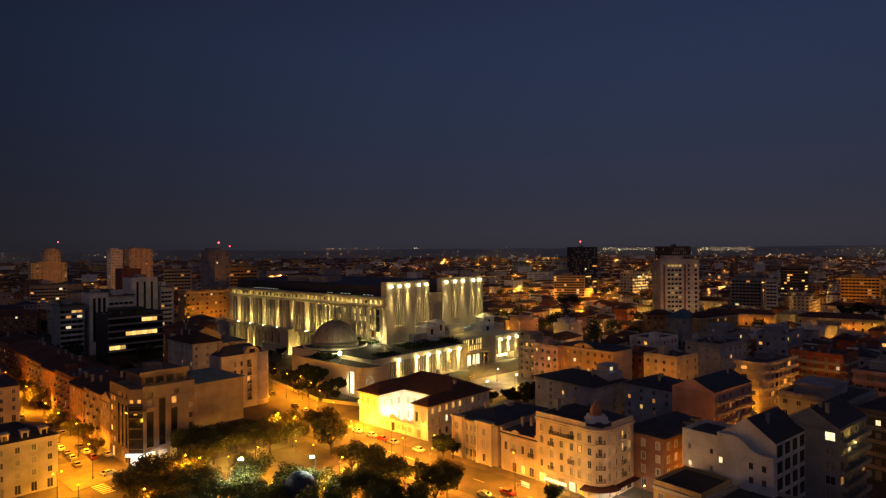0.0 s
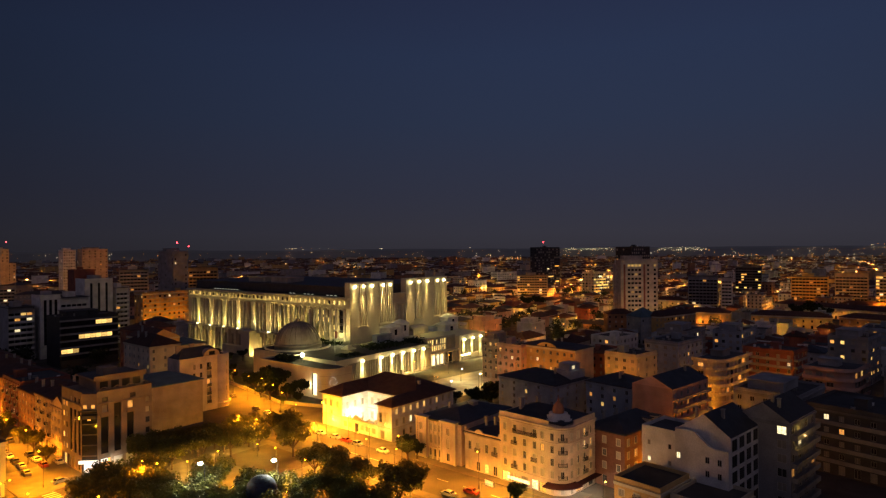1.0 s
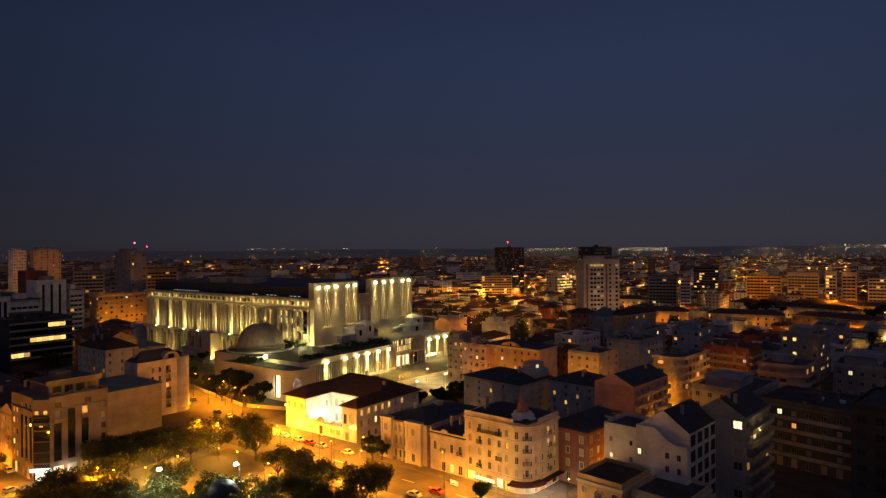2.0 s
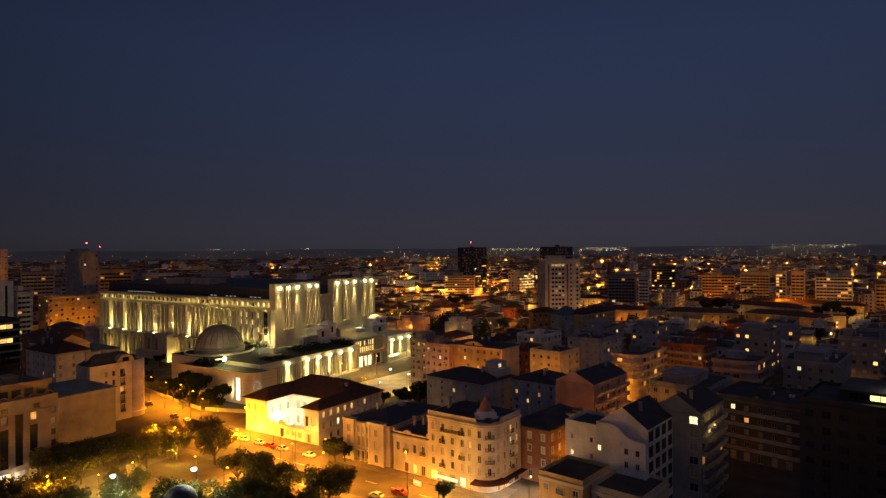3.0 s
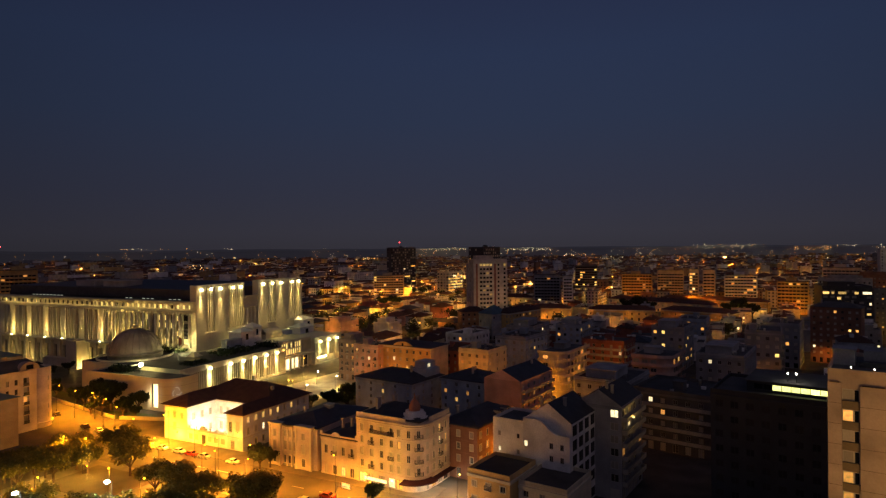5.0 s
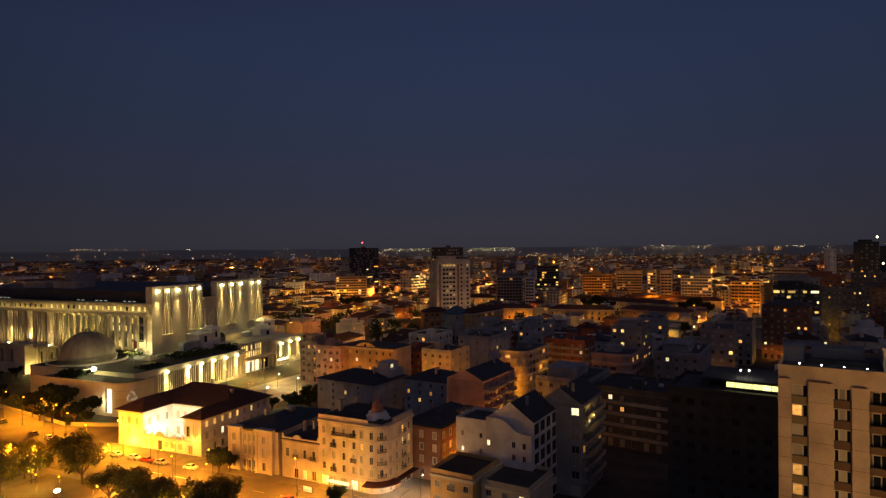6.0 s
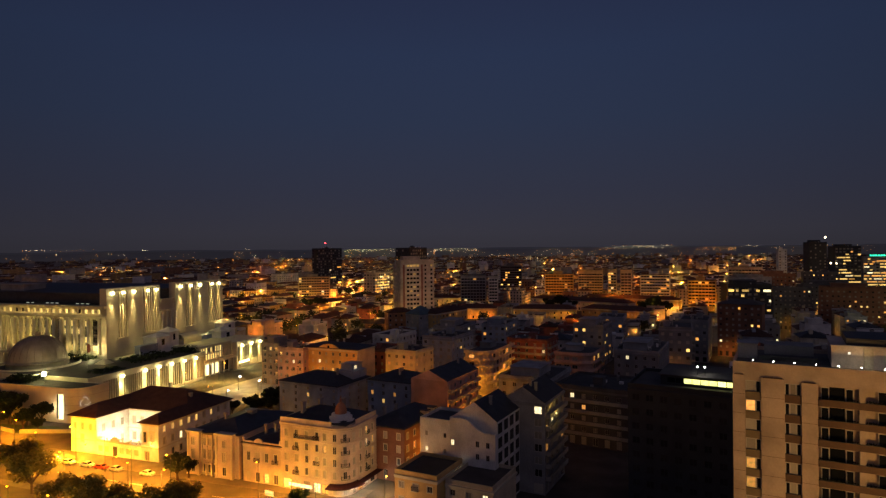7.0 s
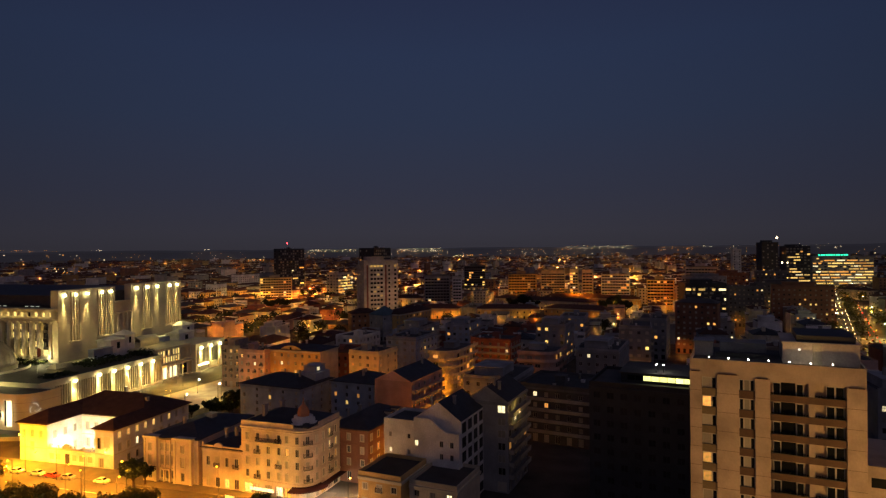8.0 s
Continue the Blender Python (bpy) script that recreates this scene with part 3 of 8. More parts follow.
for s0, s1, z0, z1 in slots:
    part("slot_pane", shared(("slot_pane", 0.5), lambda b: quad(b, ((-0.5, 0.7, 1.2), (0.5, 0.7, 1.2), (0.5, 0.7, 11.0), (-0.5, 0.7, 11.0))), M["dull_glass"]), None, palace, at=pose((s0 + s1) / 2, 0, 0))
part("coping", boxes((-9.1, 57, -0.25, 0, 12.7, 13.5), (-9.1, -8.8, 0.0, 30, 12.7, 13.5)), M["stone"], palace)
part("plinth_base", boxes((-2, 57, -0.5, 0, 0, 0.9)), M["stone"], palace)
for x in PLAMPS:
    part("pilaster", shared(("plinth_pilaster", 1), lambda b: box(b, -1.2, 1.2, -0.35, 0, 0.9, 11.6), M["stone"]), None, palace, at=pose(x, 0, 0))
    downlight(x, -1.2, 11.5, 22000.0, 76, 0.5, 0.035)

# entrance block: two rows of lit panes behind posts, a finned stretch, an open portico below
bm = bmesh.new()
lattice = [(1.2 + 1.75 * i, 2.5 + 1.75 * i, z, z + 2.7) for i in range(9) for z in (8.0, 11.3)]
facade(bm, (57, 3, 0), (1, 0, 0), (0, -1, 0), 25, 0, 15.2, lattice + fins(17.6, 24.2, 1.1, 0.6, 8.0, 14.0) + [(2, 7.5, 0.2, 5.6), (9, 15, 0.2, 5.6), (17, 23, 0.2, 5.6)], 0.7)
quad(bm, ((57, 3, 0), (57, 30, 0), (57, 30, 15.2), (57, 3, 15.2)))
quad(bm, ((57, 3, 15.2), (82, 3, 15.2), (82, 30, 15.2), (57, 30, 15.2)))
part("entrance_block", bm, M["stone"], palace)
for k, (a, b, c, d) in enumerate(lattice):
    part("pane", boxes((57 + a, 57 + b, 3.5, 3.56, c, d)), M["blind" if k in (2, 7, 11) else "lit_pal"], palace)
for a, b, c, d in fins(17.6, 24.2, 1.1, 0.6, 8.0, 14.0):
    part("pane", boxes((57 + a, 57 + b, 3.6, 3.66, c, d)), M["dull_glass"], palace)
for a, b, kind in ((2, 7.5, "lit_w"), (9, 15, "lit_w"), (17, 23, "glass")):
    for i in range(3):
        w = (b - a) / 3
        part("glass_door", boxes((57 + a + w * i + 0.08, 57 + a + w * (i + 1) - 0.08, 3.5, 3.56, 0.2, 5.5)), M[kind], palace)
for i in range(7):
    part("column", shared(("column", 6), lambda b: tube(b, (0, 0, 0), (0, 0, 6.4), 0.35, 0.35, 12), M["stone"]), None, palace, at=pose(58.4 + 3.7 * i, 1.2, 0))
part("portico_roof", boxes((57, 82, 0.4, 3, 6.4, 7.4)), M["stone"], palace)
light(66, 1.5, 5.8, 900.0, WHITE, 0.3, palace)
light(60, 0.0, 5.0, 500.0, WARM, 0.3, palace)

# end pavilion
bm = bmesh.new()
psl = [s for a, b in ((82.6, 84.2), (86.4, 92.1), (94.5, 99.8), (102.2, 105.6)) for s in fins(a, b, 1.15, 0.6, 3.6, 11.4)]
facade(bm, (82, 0, 0), (1, 0, 0), (0, -1, 0), 24.6, 0, 14.2, [(a - 82, b - 82, c, k) for a, b, c, k in psl], 0.8)
quad(bm, ((82, 30, 0), (82, 0, 0), (82, 0, 14.2), (82, 30, 14.2)))
quad(bm, ((106.6, 0, 0), (106.6, 30, 0), (106.6, 30, 14.2), (106.6, 0, 14.2)))
quad(bm, ((82, 0, 14.2), (106.6, 0, 14.2), (106.6, 30, 14.2), (82, 30, 14.2)))
part("pavilion", bm, M["stone"], palace)
for a, b, c, k in psl:
    part("slot_pane", boxes((a, b, 0.7, 0.74, c, k)), M["dull_glass"], palace)
part("pavilion_coping", boxes((81.8, 106.8, -0.25, 0, 13.6, 14.5)), M["stone"], palace)
for x in (85.3, 93.3, 101.0):
    part("pilaster", shared(("pavilion_pilaster", 1), lambda b: box(b, -1.1, 1.1, -0.3, 0, 0.9, 12.2), M["stone"]), None, palace, at=pose(x, 0, 0))
    downlight(x, -1.2, 12.1, 24000.0, 70, 0.5, 0.035)
part("light_strip", boxes((84, 92, -0.3, 0.0, 2.9, 3.4)), M["flood"], palace, "white light strip over a door")

# low wing with a rounded corner, carrying the terrace before the dome
WG = 12.3
arc = [(-15.5 + 6.5 * math.cos(radians(180 + 7.5 * k)), -3.8 + 6.5 * math.sin(radians(180 + 7.5 * k))) for k in range(13)]
line = [(-22.0, 40.0), (-22.0, 1.4), (-22.0, -3.2)] + arc[1:] + [(-8.8, -10.3), (-8.8, 0.0)]
bm = bmesh.new()
for (xa, ya), (xb, yb) in zip(line, line[1:]):
    if (ya, yb) == (1.4, -3.2):
        facade(bm, (xa, ya, 0), (0, -1, 0), (-1, 0, 0), 4.6, 0, WG, [(0.5, 4.2, 1.2, 10.4)], 0.7)
    else:
        quad(bm, ((xa, ya, 0), (xb, yb, 0), (xb, yb, WG), (xa, ya, WG)))
quad(bm, ((-22, 40, 0), (-9, 40, 0), (-9, 40, WG), (-22, 40, WG)))
bm.faces.new([bm.verts.new((x, y, WG - 0.6)) for x, y in line + [(-9.0, 0.1), (-9.0, 40.0)]])
part("wing_wall", bm, M["stone"], palace)
bm = bmesh.new()
for (xa, ya), (xb, yb) in zip(line[:-1], line[1:-1]):
    na = Vector((yb - ya, xa - xb, 0)).normalized() * -0.25
    quad(bm, ((xa - na.x, ya - na.y, WG), (xb - na.x, yb - na.y, WG), (xb - na.x, yb - na.y, WG + 0.5), (xa - na.x, ya - na.y, WG + 0.5)))
    quad(bm, ((xa - na.x, ya - na.y, WG + 0.5), (xb - na.x, yb - na.y, WG + 0.5), (xb + na.x, yb + na.y, WG + 0.5), (xa + na.x, ya + na.y, WG + 0.5)))
    quad(bm, ((xa - na.x, ya - na.y, WG), (xb - na.x, yb - na.y, WG), (xb + na.x, yb + na.y, WG), (xa + na.x, ya + na.y, WG)))
    quad(bm, ((xa + na.x, ya + na.y, WG - 0.6), (xb + na.x, yb + na.y, WG - 0.6), (xb + na.x, yb + na.y, WG + 0.5), (xa + na.x, ya + na.y, WG + 0.5)))
part("wing_coping", bm, M["stone"], palace)
bm = bmesh.new()
bm.faces.new([bm.verts.new((x * 0.985, y * 0.985 + 0.1, WG - 0.5)) for x, y in line + [(-9.2, 0.2), (-9.2, 40.0)]])
part("wing_roof", bm, M["felt"], palace)
for z in (3.2, 6.4, 9.6):
    bm = bmesh.new()
    for (xa, ya), (xb, yb) in zip(line[2:-2], line[3:-1]):
        na = Vector((yb - ya, xa - xb, 0)).normalized() * 0.03
        quad(bm, ((xa + na.x, ya + na.y, z), (xb + na.x, yb + na.y, z), (xb + na.x, yb + na.y, z + 0.12), (xa + na.x, ya + na.y, z + 0.12)))
    part("joint_band", bm, M["concrete"], palace)
# relief sign: a plain ring of strokes, its brightness put in as emission
bm = bmesh.new()
for k in range(3):
    for j in range(10):
        a0, a1 = radians(20 + 120 * k + 9 * j), radians(20 + 120 * k + 9 * j + 9)
        r0, r1 = 0.9 + 0.08 * j, 1.2 + 0.08 * j
        quad(bm, [(r * math.cos(a), -0.12, r * math.sin(a)) for r, a in ((r0, a0), (r1, a0), (r1 + 0.08, a1), (r0 + 0.08, a1))])
part("relief_sign", bm, M["dim_w"], palace, "plain pinwheel sign on the curved wall, brightened by its own glow", at=pose(-15.5 + 6.75 * math.cos(radians(240)), -3.8 + 6.75 * math.sin(radians(240)), 7.6, 0, 0, -30))

# dome on its drum
DX, DY = 8.0, 48.0
bm = bmesh.new()
lathe(bm, [(11.8, DK), (11.8, DK + 1.8), (12.1, DK + 1.8), (12.1, DK + 2.3), (11.4, DK + 2.3)] + [(11.2 * math.cos(radians(a)), DK + 2.2 + 11.0 * math.sin(radians(a))) for a in range(0, 90, 6)] + [(0.05, DK + 13.2)], 48, DX, DY)
for k in range(24):
    c, s = math.cos(radians(15 * k)), math.sin(radians(15 * k))
    last = None
    for a in range(0, 90, 9):
        p = (DX + 11.28 * math.cos(radians(a)) * c, DY + 11.28 * math.cos(radians(a)) * s, DK + 2.2 + 11.08 * math.sin(radians(a)))
        if last:
            tube(bm, last, p, 0.09, 0.09, 4)
        last = p
part("dome", bm, M["copper"], palace, "ribbed lead dome")
bm = bmesh.new()
lathe(bm, [(1.2, DK + 12.9), (1.2, DK + 14.2), (0.8, DK + 14.7), (0.05, DK + 14.9)], 16, DX, DY)
part("finial", bm, M["copper"], palace)
bm = bmesh.new()
lathe(bm, [(16.5, DK), (16.5, DK + 0.9), (16.0, DK + 0.9), (16.0, DK)], 40, DX, DY)
part("dome_terrace_wall", bm, M["stone"], palace)

# main block
BX, BY, BW, BD, BC = 27.0, 30.0, 81.0, 160.0, 37.5
LG = 14.8                                    # ledge under the tall pilasters
bm = bmesh.new()
BEAMS = (145.0, 129.7, 114.0, 98.7, 83.0, 67.4)
COLS = [10.1 + 4.3 * k for k in range(12)]
near_slots = [(BD - c - 4.3 + 1.0, BD - c - 1.0, 16.2, 31.4) for c in COLS[:-1]] + [(BD - 9.0, BD - 4.6, 16.2, 31.4)]
far_slots = [(BD - b + k, BD - b + k + 2.0, LG + 0.4, 31.6) for b in BEAMS for k in (2.4, 5.7, 9.0)] + [(BD - 155.5, BD - 153.5, LG + 0.4, 31.6), (BD - 152.0, BD - 150.0, LG + 0.4, 31.6)]
attic = [(1.6 + 4.05 * i, 3.3 + 4.05 * i, 34.0, 35.9) for i in range(39)]
low = [(3 + 7.7 * i + 1.6, 3 + 7.7 * i + 4.4, 1.0, 11.0) for i in range(12)]
facade(bm, (BX, BY + BD, 0), (0, -1, 0), (-1, 0, 0), BD, 0, BC, near_slots + far_slots + attic + low, 1.3)
quad(bm, ((BX, BY, 0), (BX + BW, BY, 0), (BX + BW, BY, BC), (BX, BY, BC)))
quad(bm, ((BX + BW, BY, 0), (BX + BW, BY + BD, 0), (BX + BW, BY + BD, BC), (BX + BW, BY, BC)))
quad(bm, ((BX, BY, BC), (BX + BW, BY, BC), (BX + BW, BY + BD, BC), (BX, BY + BD, BC)))
part("main_wall", bm, M["stone"], palace)
for q in far_slots + low:
    hw = (q[1] - q[0]) / 2
    part("tall_pane", shared(("tall_pane", round(hw, 2), q[2], q[3]), lambda b: quad(b, ((0, hw, q[2]), (0, -hw, q[2]), (0, -hw, q[3]), (0, hw, q[3]))), M["dull_glass"]), None, palace, at=pose(BX + 1.15, BY + BD - (q[0] + q[1]) / 2, 0))
for q in near_slots:
    # storeys of windows behind the colonnade, some of them lit
    hw, y = (q[1] - q[0]) / 2, BY + BD - (q[0] + q[1]) / 2
    for k in range(4):
        kind = "lit_pal" if rng.random() < 0.34 else "glass"
        part("tall_pane", shared(("storey_pane", round(hw, 2), kind), lambda b: quad(b, ((0, hw, 0), (0, -hw, 0), (0, -hw, 2.5), (0, hw, 2.5))), M[kind]), None, palace, at=pose(BX + 1.2, y, 16.5 + 3.8 * k))
        # dark colour here puts the shade of the recess between the columns
        part("spandrel", shared(("shade_spandrel", round(hw, 2)), lambda b: box(b, 0, 0.2, -hw, hw, 0, 1.25), M["dframe"]), None, palace, at=pose(BX + 1.05, y, 19.0 + 3.8 * k))
for i, q in enumerate(attic):
    kind = "lit_pal" if rng.random() < (0.75 if i > 20 else 0.3) else "glass"
    part("attic_pane", shared(("attic_pane", kind), lambda b: quad(b, ((0, 0.85, 34.0), (0, -0.85, 34.0), (0, -0.85, 35.9), (0, 0.85, 35.9))), M[kind]), None, palace, at=pose(BX + 0.5, BY + BD - (q[0] + q[1]) / 2, 0))
part("cornice", boxes((BX - 1.2, BX, BY - 0.6, BY + BD, 36.5, 37.0), (BX - 1.7, BX, BY - 1.0, BY + BD, 37.0, 37.7), (BX - 0.7, BX, BY - 0.5, BY + BD, 32.0, 32.4), (BX - 1.1, BX, BY - 0.8, BY + BD, 32.4, 32.9)), M["stone"], palace)
part("ledge", boxes((BX - 2.6, BX, BY + 60, BY + BD, LG - 0.9, LG)), M["stone"], palace)
bm = bmesh.new()
hip(bm, BX + 4, BX + BW - 2, BY + 4, BY + BD - 4, 43.2, 2.2, 0.0)
box(bm, BX + 4, BX + BW - 2, BY + 4, BY + BD - 4, BC, 43.1)
part("roof", bm, M["slate"], palace, "dark sheet-metal roof storey")
for y in (62, 85):
    part("roof_cabin", boxes((BX + 8, BX + 20, BY + y, BY + y + 16, 43.1, 46.2), (BX + 7.6, BX + 20.4, BY + y - 0.4, BY + y + 16.4, 46.2, 46.6)), M["concrete"], palace)
# glazed roof-terrace edge with its small lights
part("terrace_rail", boxes((BX + 2.2, BX + 2.35, BY + 4, BY + BD - 6, 37.7, 39.0)), M["iron"], palace)
for y0, y1 in ((9, 56), (104, 138)):
    for k in range(int((y1 - y0) / 3.2)):
        if rng.random() < 0.72:
            part("roof_light", shared(("roof_light", 1), lambda b: box(b, -0.1, 0.0, 0, 1.7, 0, 0.28), M["dim_w"]), None, palace, at=pose(BX + 2.15, BY + y0 + 3.2 * k, 38.2))
# colonnade of the near half, tall pilasters of the far half
for c in COLS + [3.4]:
    col = part("column", shared(("colonnade", 1), lambda b: (tube(b, (0, 0, 16.0), (0, 0, 31.2), 0.85, 0.78, 14), box(b, -1.0, 1.0, -1.0, 1.0, 15.2, 16.0), box(b, -1.0, 1.0, -1.0, 1.0, 31.2, 32.0)), M["stone"]), None, palace, at=pose(BX - 0.3, BY + c, 0))
for b0 in BEAMS:
    for k, hw in ((0.0, 1.45), (4.9, 0.5), (8.2, 0.5)):
        part("pilaster", shared(("pilaster", hw), lambda b: box(b, BX - 0.8, BX, -hw, hw, LG, 31.9), M["stone"]), None, palace, at=pose(0, BY + b0 - k, 0))
for i in range(13):
    part("pier", shared(("pier", 1), lambda b: box(b, BX - 1.4, BX, -1.1, 1.1, 0, LG - 0.9), M["stone"]), None, palace, at=pose(0, BY + BD - 3 - 7.7 * i, 0))
# gate block standing before the low storey, and the entrance arch
part("gate_block", boxes((BX - 7, BX - 1.4, BY + 79, BY + 87, 0, 14.6), (BX - 7.3, BX - 1.4, BY + 78.7, BY + 87.3, 14.6, 15.2)), M["stone"], palace)
part("gate_block", boxes((BX - 4.5, BX - 1.4, BY + 87.4, BY + 112, 0, 4.2), (BX - 4.7, BX - 1.4, BY + 87.4, BY + 112.2, 4.2, 4.6)), M["stone"], palace)

# the two pylon slabs of the front: plain stone and fluted stretches under five floodlights each
PYL = ((27.0, 59.8, 45.7, (33.2, 39.2), (48.4, 58.6), (29.9, 36.0, 42.4, 51.0, 56.6)), (70.2, 108.2, 46.2, (77.8, 84.8), (95.4, 106.6), (73.7, 81.2, 88.6, 98.2, 104.2)))
for g0, g1, top, fl1, fl2, lamps in PYL:
    bm = bmesh.new()
    F = BY - 0.6
    gro = fins(*fl1, 1.5, 0.58, 22.4, top - 1.2) + fins(*fl2, 1.5, 0.58, 22.8, top - 1.2)
    facade(bm, (g0, F, 0), (1, 0, 0), (0, -1, 0), g1 - g0, DK, top, [(a - g0, b - g0, c, k) for a, b, c, k in gro], 1.0)
    quad(bm, ((g0, F + 4, DK), (g0, F, DK), (g0, F, top), (g0, F + 4, top)))
    quad(bm, ((g1, F, DK), (g1, F + 4, DK), (g1, F + 4, top), (g1, F, top)))
    quad(bm, ((g1, F + 4, DK), (g0, F + 4, DK), (g0, F + 4, top), (g1, F + 4, top)))
    quad(bm, ((g0, F, top), (g1, F, top), (g1, F + 4, top), (g0, F + 4, top)))
    part("pylon_wall", bm, M["stone"], palace)
    for a, b, c, k in gro:
        part("pylon_pane", boxes((a, b, F + 0.9, F + 0.95, c, k)), M["dull_glass"], palace)
        for j in range(6):
            part("spandrel", shared(("pylon_spandrel", round(b - a, 2)), lambda q: box(q, -(b - a) / 2, (b - a) / 2, 0.72, 0.9, 0, 1.1), M["stone"]), None, palace, at=pose((a + b) / 2, F, c + 1.4 + 3.3 * j))
    for a, b in (fl1, fl2):
        part("sill", boxes((a - 0.4, b + 0.4, F - 0.55, F, 21.6, 22.2)), M["stone"], palace)
    for x in lamps:
        downlight(x, F - 0.75, top - 2.3, 40000.0, 33, 0.6, 0.03)
# recessed link between the pylons: the order of the long front goes on
bm = bmesh.new()
lk = [(0.9 + 3.0 * i, 2.9 + 3.0 * i, 17.5, 31.4) for i in range(4)]
la = [(1.2 + 3.0 * i, 2.6 + 3.0 * i, 34.0, 35.9) for i in range(4)]
facade(bm, (58, BY - 0.05, 0), (1, 0, 0), (0, -1, 0), 13, DK, 38.4, lk + la, 0.8)
part("link_wall", bm, M["stone"], palace)
for k, (a, b, c, d) in enumerate(lk):
    for j in range(4):
        part("pane", boxes((58 + a, 58 + b, BY + 0.5, BY + 0.55, c + 3.5 * j, c + 3.5 * j + 2.4)), M["lit_pal" if (k + j) % 3 == 0 else "glass"], palace)
for a, b, c, d in la:
    part("pane", boxes((58 + a, 58 + b, BY + 0.5, BY + 0.55, c, d)), M["lit_pal"], palace)
for i in range(4):
    part("column", shared(("link_column", 1), lambda b: tube(b, (0, 0, 16.5), (0, 0, 32.0), 0.55, 0.5, 12), M["stone"]), None, palace, at=pose(58.4 + 3.0 * i + 3.0, BY - 0.5, 0))
for q in ((59.8, 70.2, BY - 1.2, BY - 0.05, 32.0, 32.9), (59.8, 70.2, BY - 1.5, BY - 0.05, 37.4, 38.4)):
    part("link_cornice", boxes(q), M["stone"], palace)

# terraces and small roof pavilions before the pylons
part("terrace", boxes((BX + 16, BX + 34, BY - 7, BY - 0.6, DK, 16.6), (BX + 54, BX + 78, BY - 6, BY - 0.6, DK, 16.6)), M["blue"], palace)
part("terrace", boxes((BX + 8, BX + 19, BY - 12, BY - 9, DK, 18.2), (BX + 7.8, BX + 19.2, BY - 12.2, BY - 8.8, 18.2, 18.5)), M["blue"], palace)
for x0, x1, y0, y1, z, rise in ((45.0, 53.6, 18, 26, 21.0, 1.6), (54.6, 61.0, 19, 26, 22.3, 2.2), (92, 104, 18, 26, 17.8, 1.8), (101, 111, 23, 32, 21.0, 2.0)):
    body = part("terrace_pavilion", boxes((x0, x1, y0, y1, DK, z)), M["white"], palace)
    part("pavilion_door", boxes((x0 + (x1 - x0) * 0.4, x0 + (x1 - x0) * 0.62, y0 - 0.05, y0 - 0.01, z - 4.0, z - 1.0)), M["glass"], body)
    bm = bmesh.new()
    hip(bm, x0, x1, y0, y1, z + 0.2, rise, 0.6)
    part("pavilion_roof", bm, M["white"], body, "pale low hipped roof of a terrace pavilion")
bm = bmesh.new()
for k in range(12):
    a0, a1 = radians(15 * k), radians(15 * k + 15)
    quad(bm, [(63.5, 22 - 4.0 * math.cos(a), 17.4 + 2.6 * math.sin(a)) for a in (a0,)] + [(76.5, 22 - 4.0 * math.cos(a0), 17.4 + 2.6 * math.sin(a0)), (76.5, 22 - 4.0 * math.cos(a1), 17.4 + 2.6 * math.sin(a1)), (63.5, 22 - 4.0 * math.cos(a1), 17.4 + 2.6 * math.sin(a1))])
box(bm, 63.5, 76.5, 18, 26, DK, 17.4)
part("barrel_roof", bm, M["stone"], palace, "pale barrel roof on the terrace")
light(70, 14.5, 17.5, 400.0, WARM, 0.3, palace)
for x0, x1, y0, y1 in ((0, 13, 3, 12), (22, 44, 6, 18), (50, 62, 4, 14), (20, 26, 34, 60), (-18, -10, 22, 34)):
    bm = bmesh.new()
    r = random.Random(x0)
    for k in range(420):
        u, v = r.uniform(x0, x1), r.uniform(y0, y1)
        hgt = 0.6 + 1.3 * (0.5 + 0.5 * noise.noise((u * 0.25, v * 0.25, 2.0)))
        p = Vector((u + r.gauss(0, 0.3), v + r.gauss(0, 0.3), (DK if x0 > 0 else WG - 0.5) + r.uniform(0.2, 1.0) * hgt * 1.6))
        q = Euler((r.uniform(-1, 1), r.uniform(-1, 1), r.uniform(0, 6.3))).to_matrix()
        quad(bm, [p + q @ Vector(c) * 1.15 for c in ((-0.5, -0.35, 0), (0.1, -0.5, 0.1), (0.55, 0.3, 0), (-0.2, 0.5, -0.1))])
    tagged(part("planting", bm, M["needle"], palace, "low shrubs on the terrace"), kind="stuff")
# pyramid skylight: opaque pale faces, brightened by a light added beside it
bm = bmesh.new()
for i in range(4):
    c = [(15.0, 18.0), (20.5, 18.0), (20.5, 23.5), (15.0, 23.5)]
    f = bm.faces.new([bm.verts.new(v) for v in ((*c[i], DK + 0.3), (*c[(i + 1) % 4], DK + 0.3), (17.75, 20.75, DK + 2.6))])
part("skylight", bm, M["blind"], palace, "pale pyramid skylight on the terrace")
light(14.0, 17.0, DK + 1.2, 260.0, WARM, 0.3, palace)
part("deck", boxes((-8.6, 56.7, 0.4, 29.2, DK, DK + 0.06), (-8.6, 26.6, 29.2, 61.5, DK, DK + 0.06)), M["felt"], palace, "dark terrace deck")

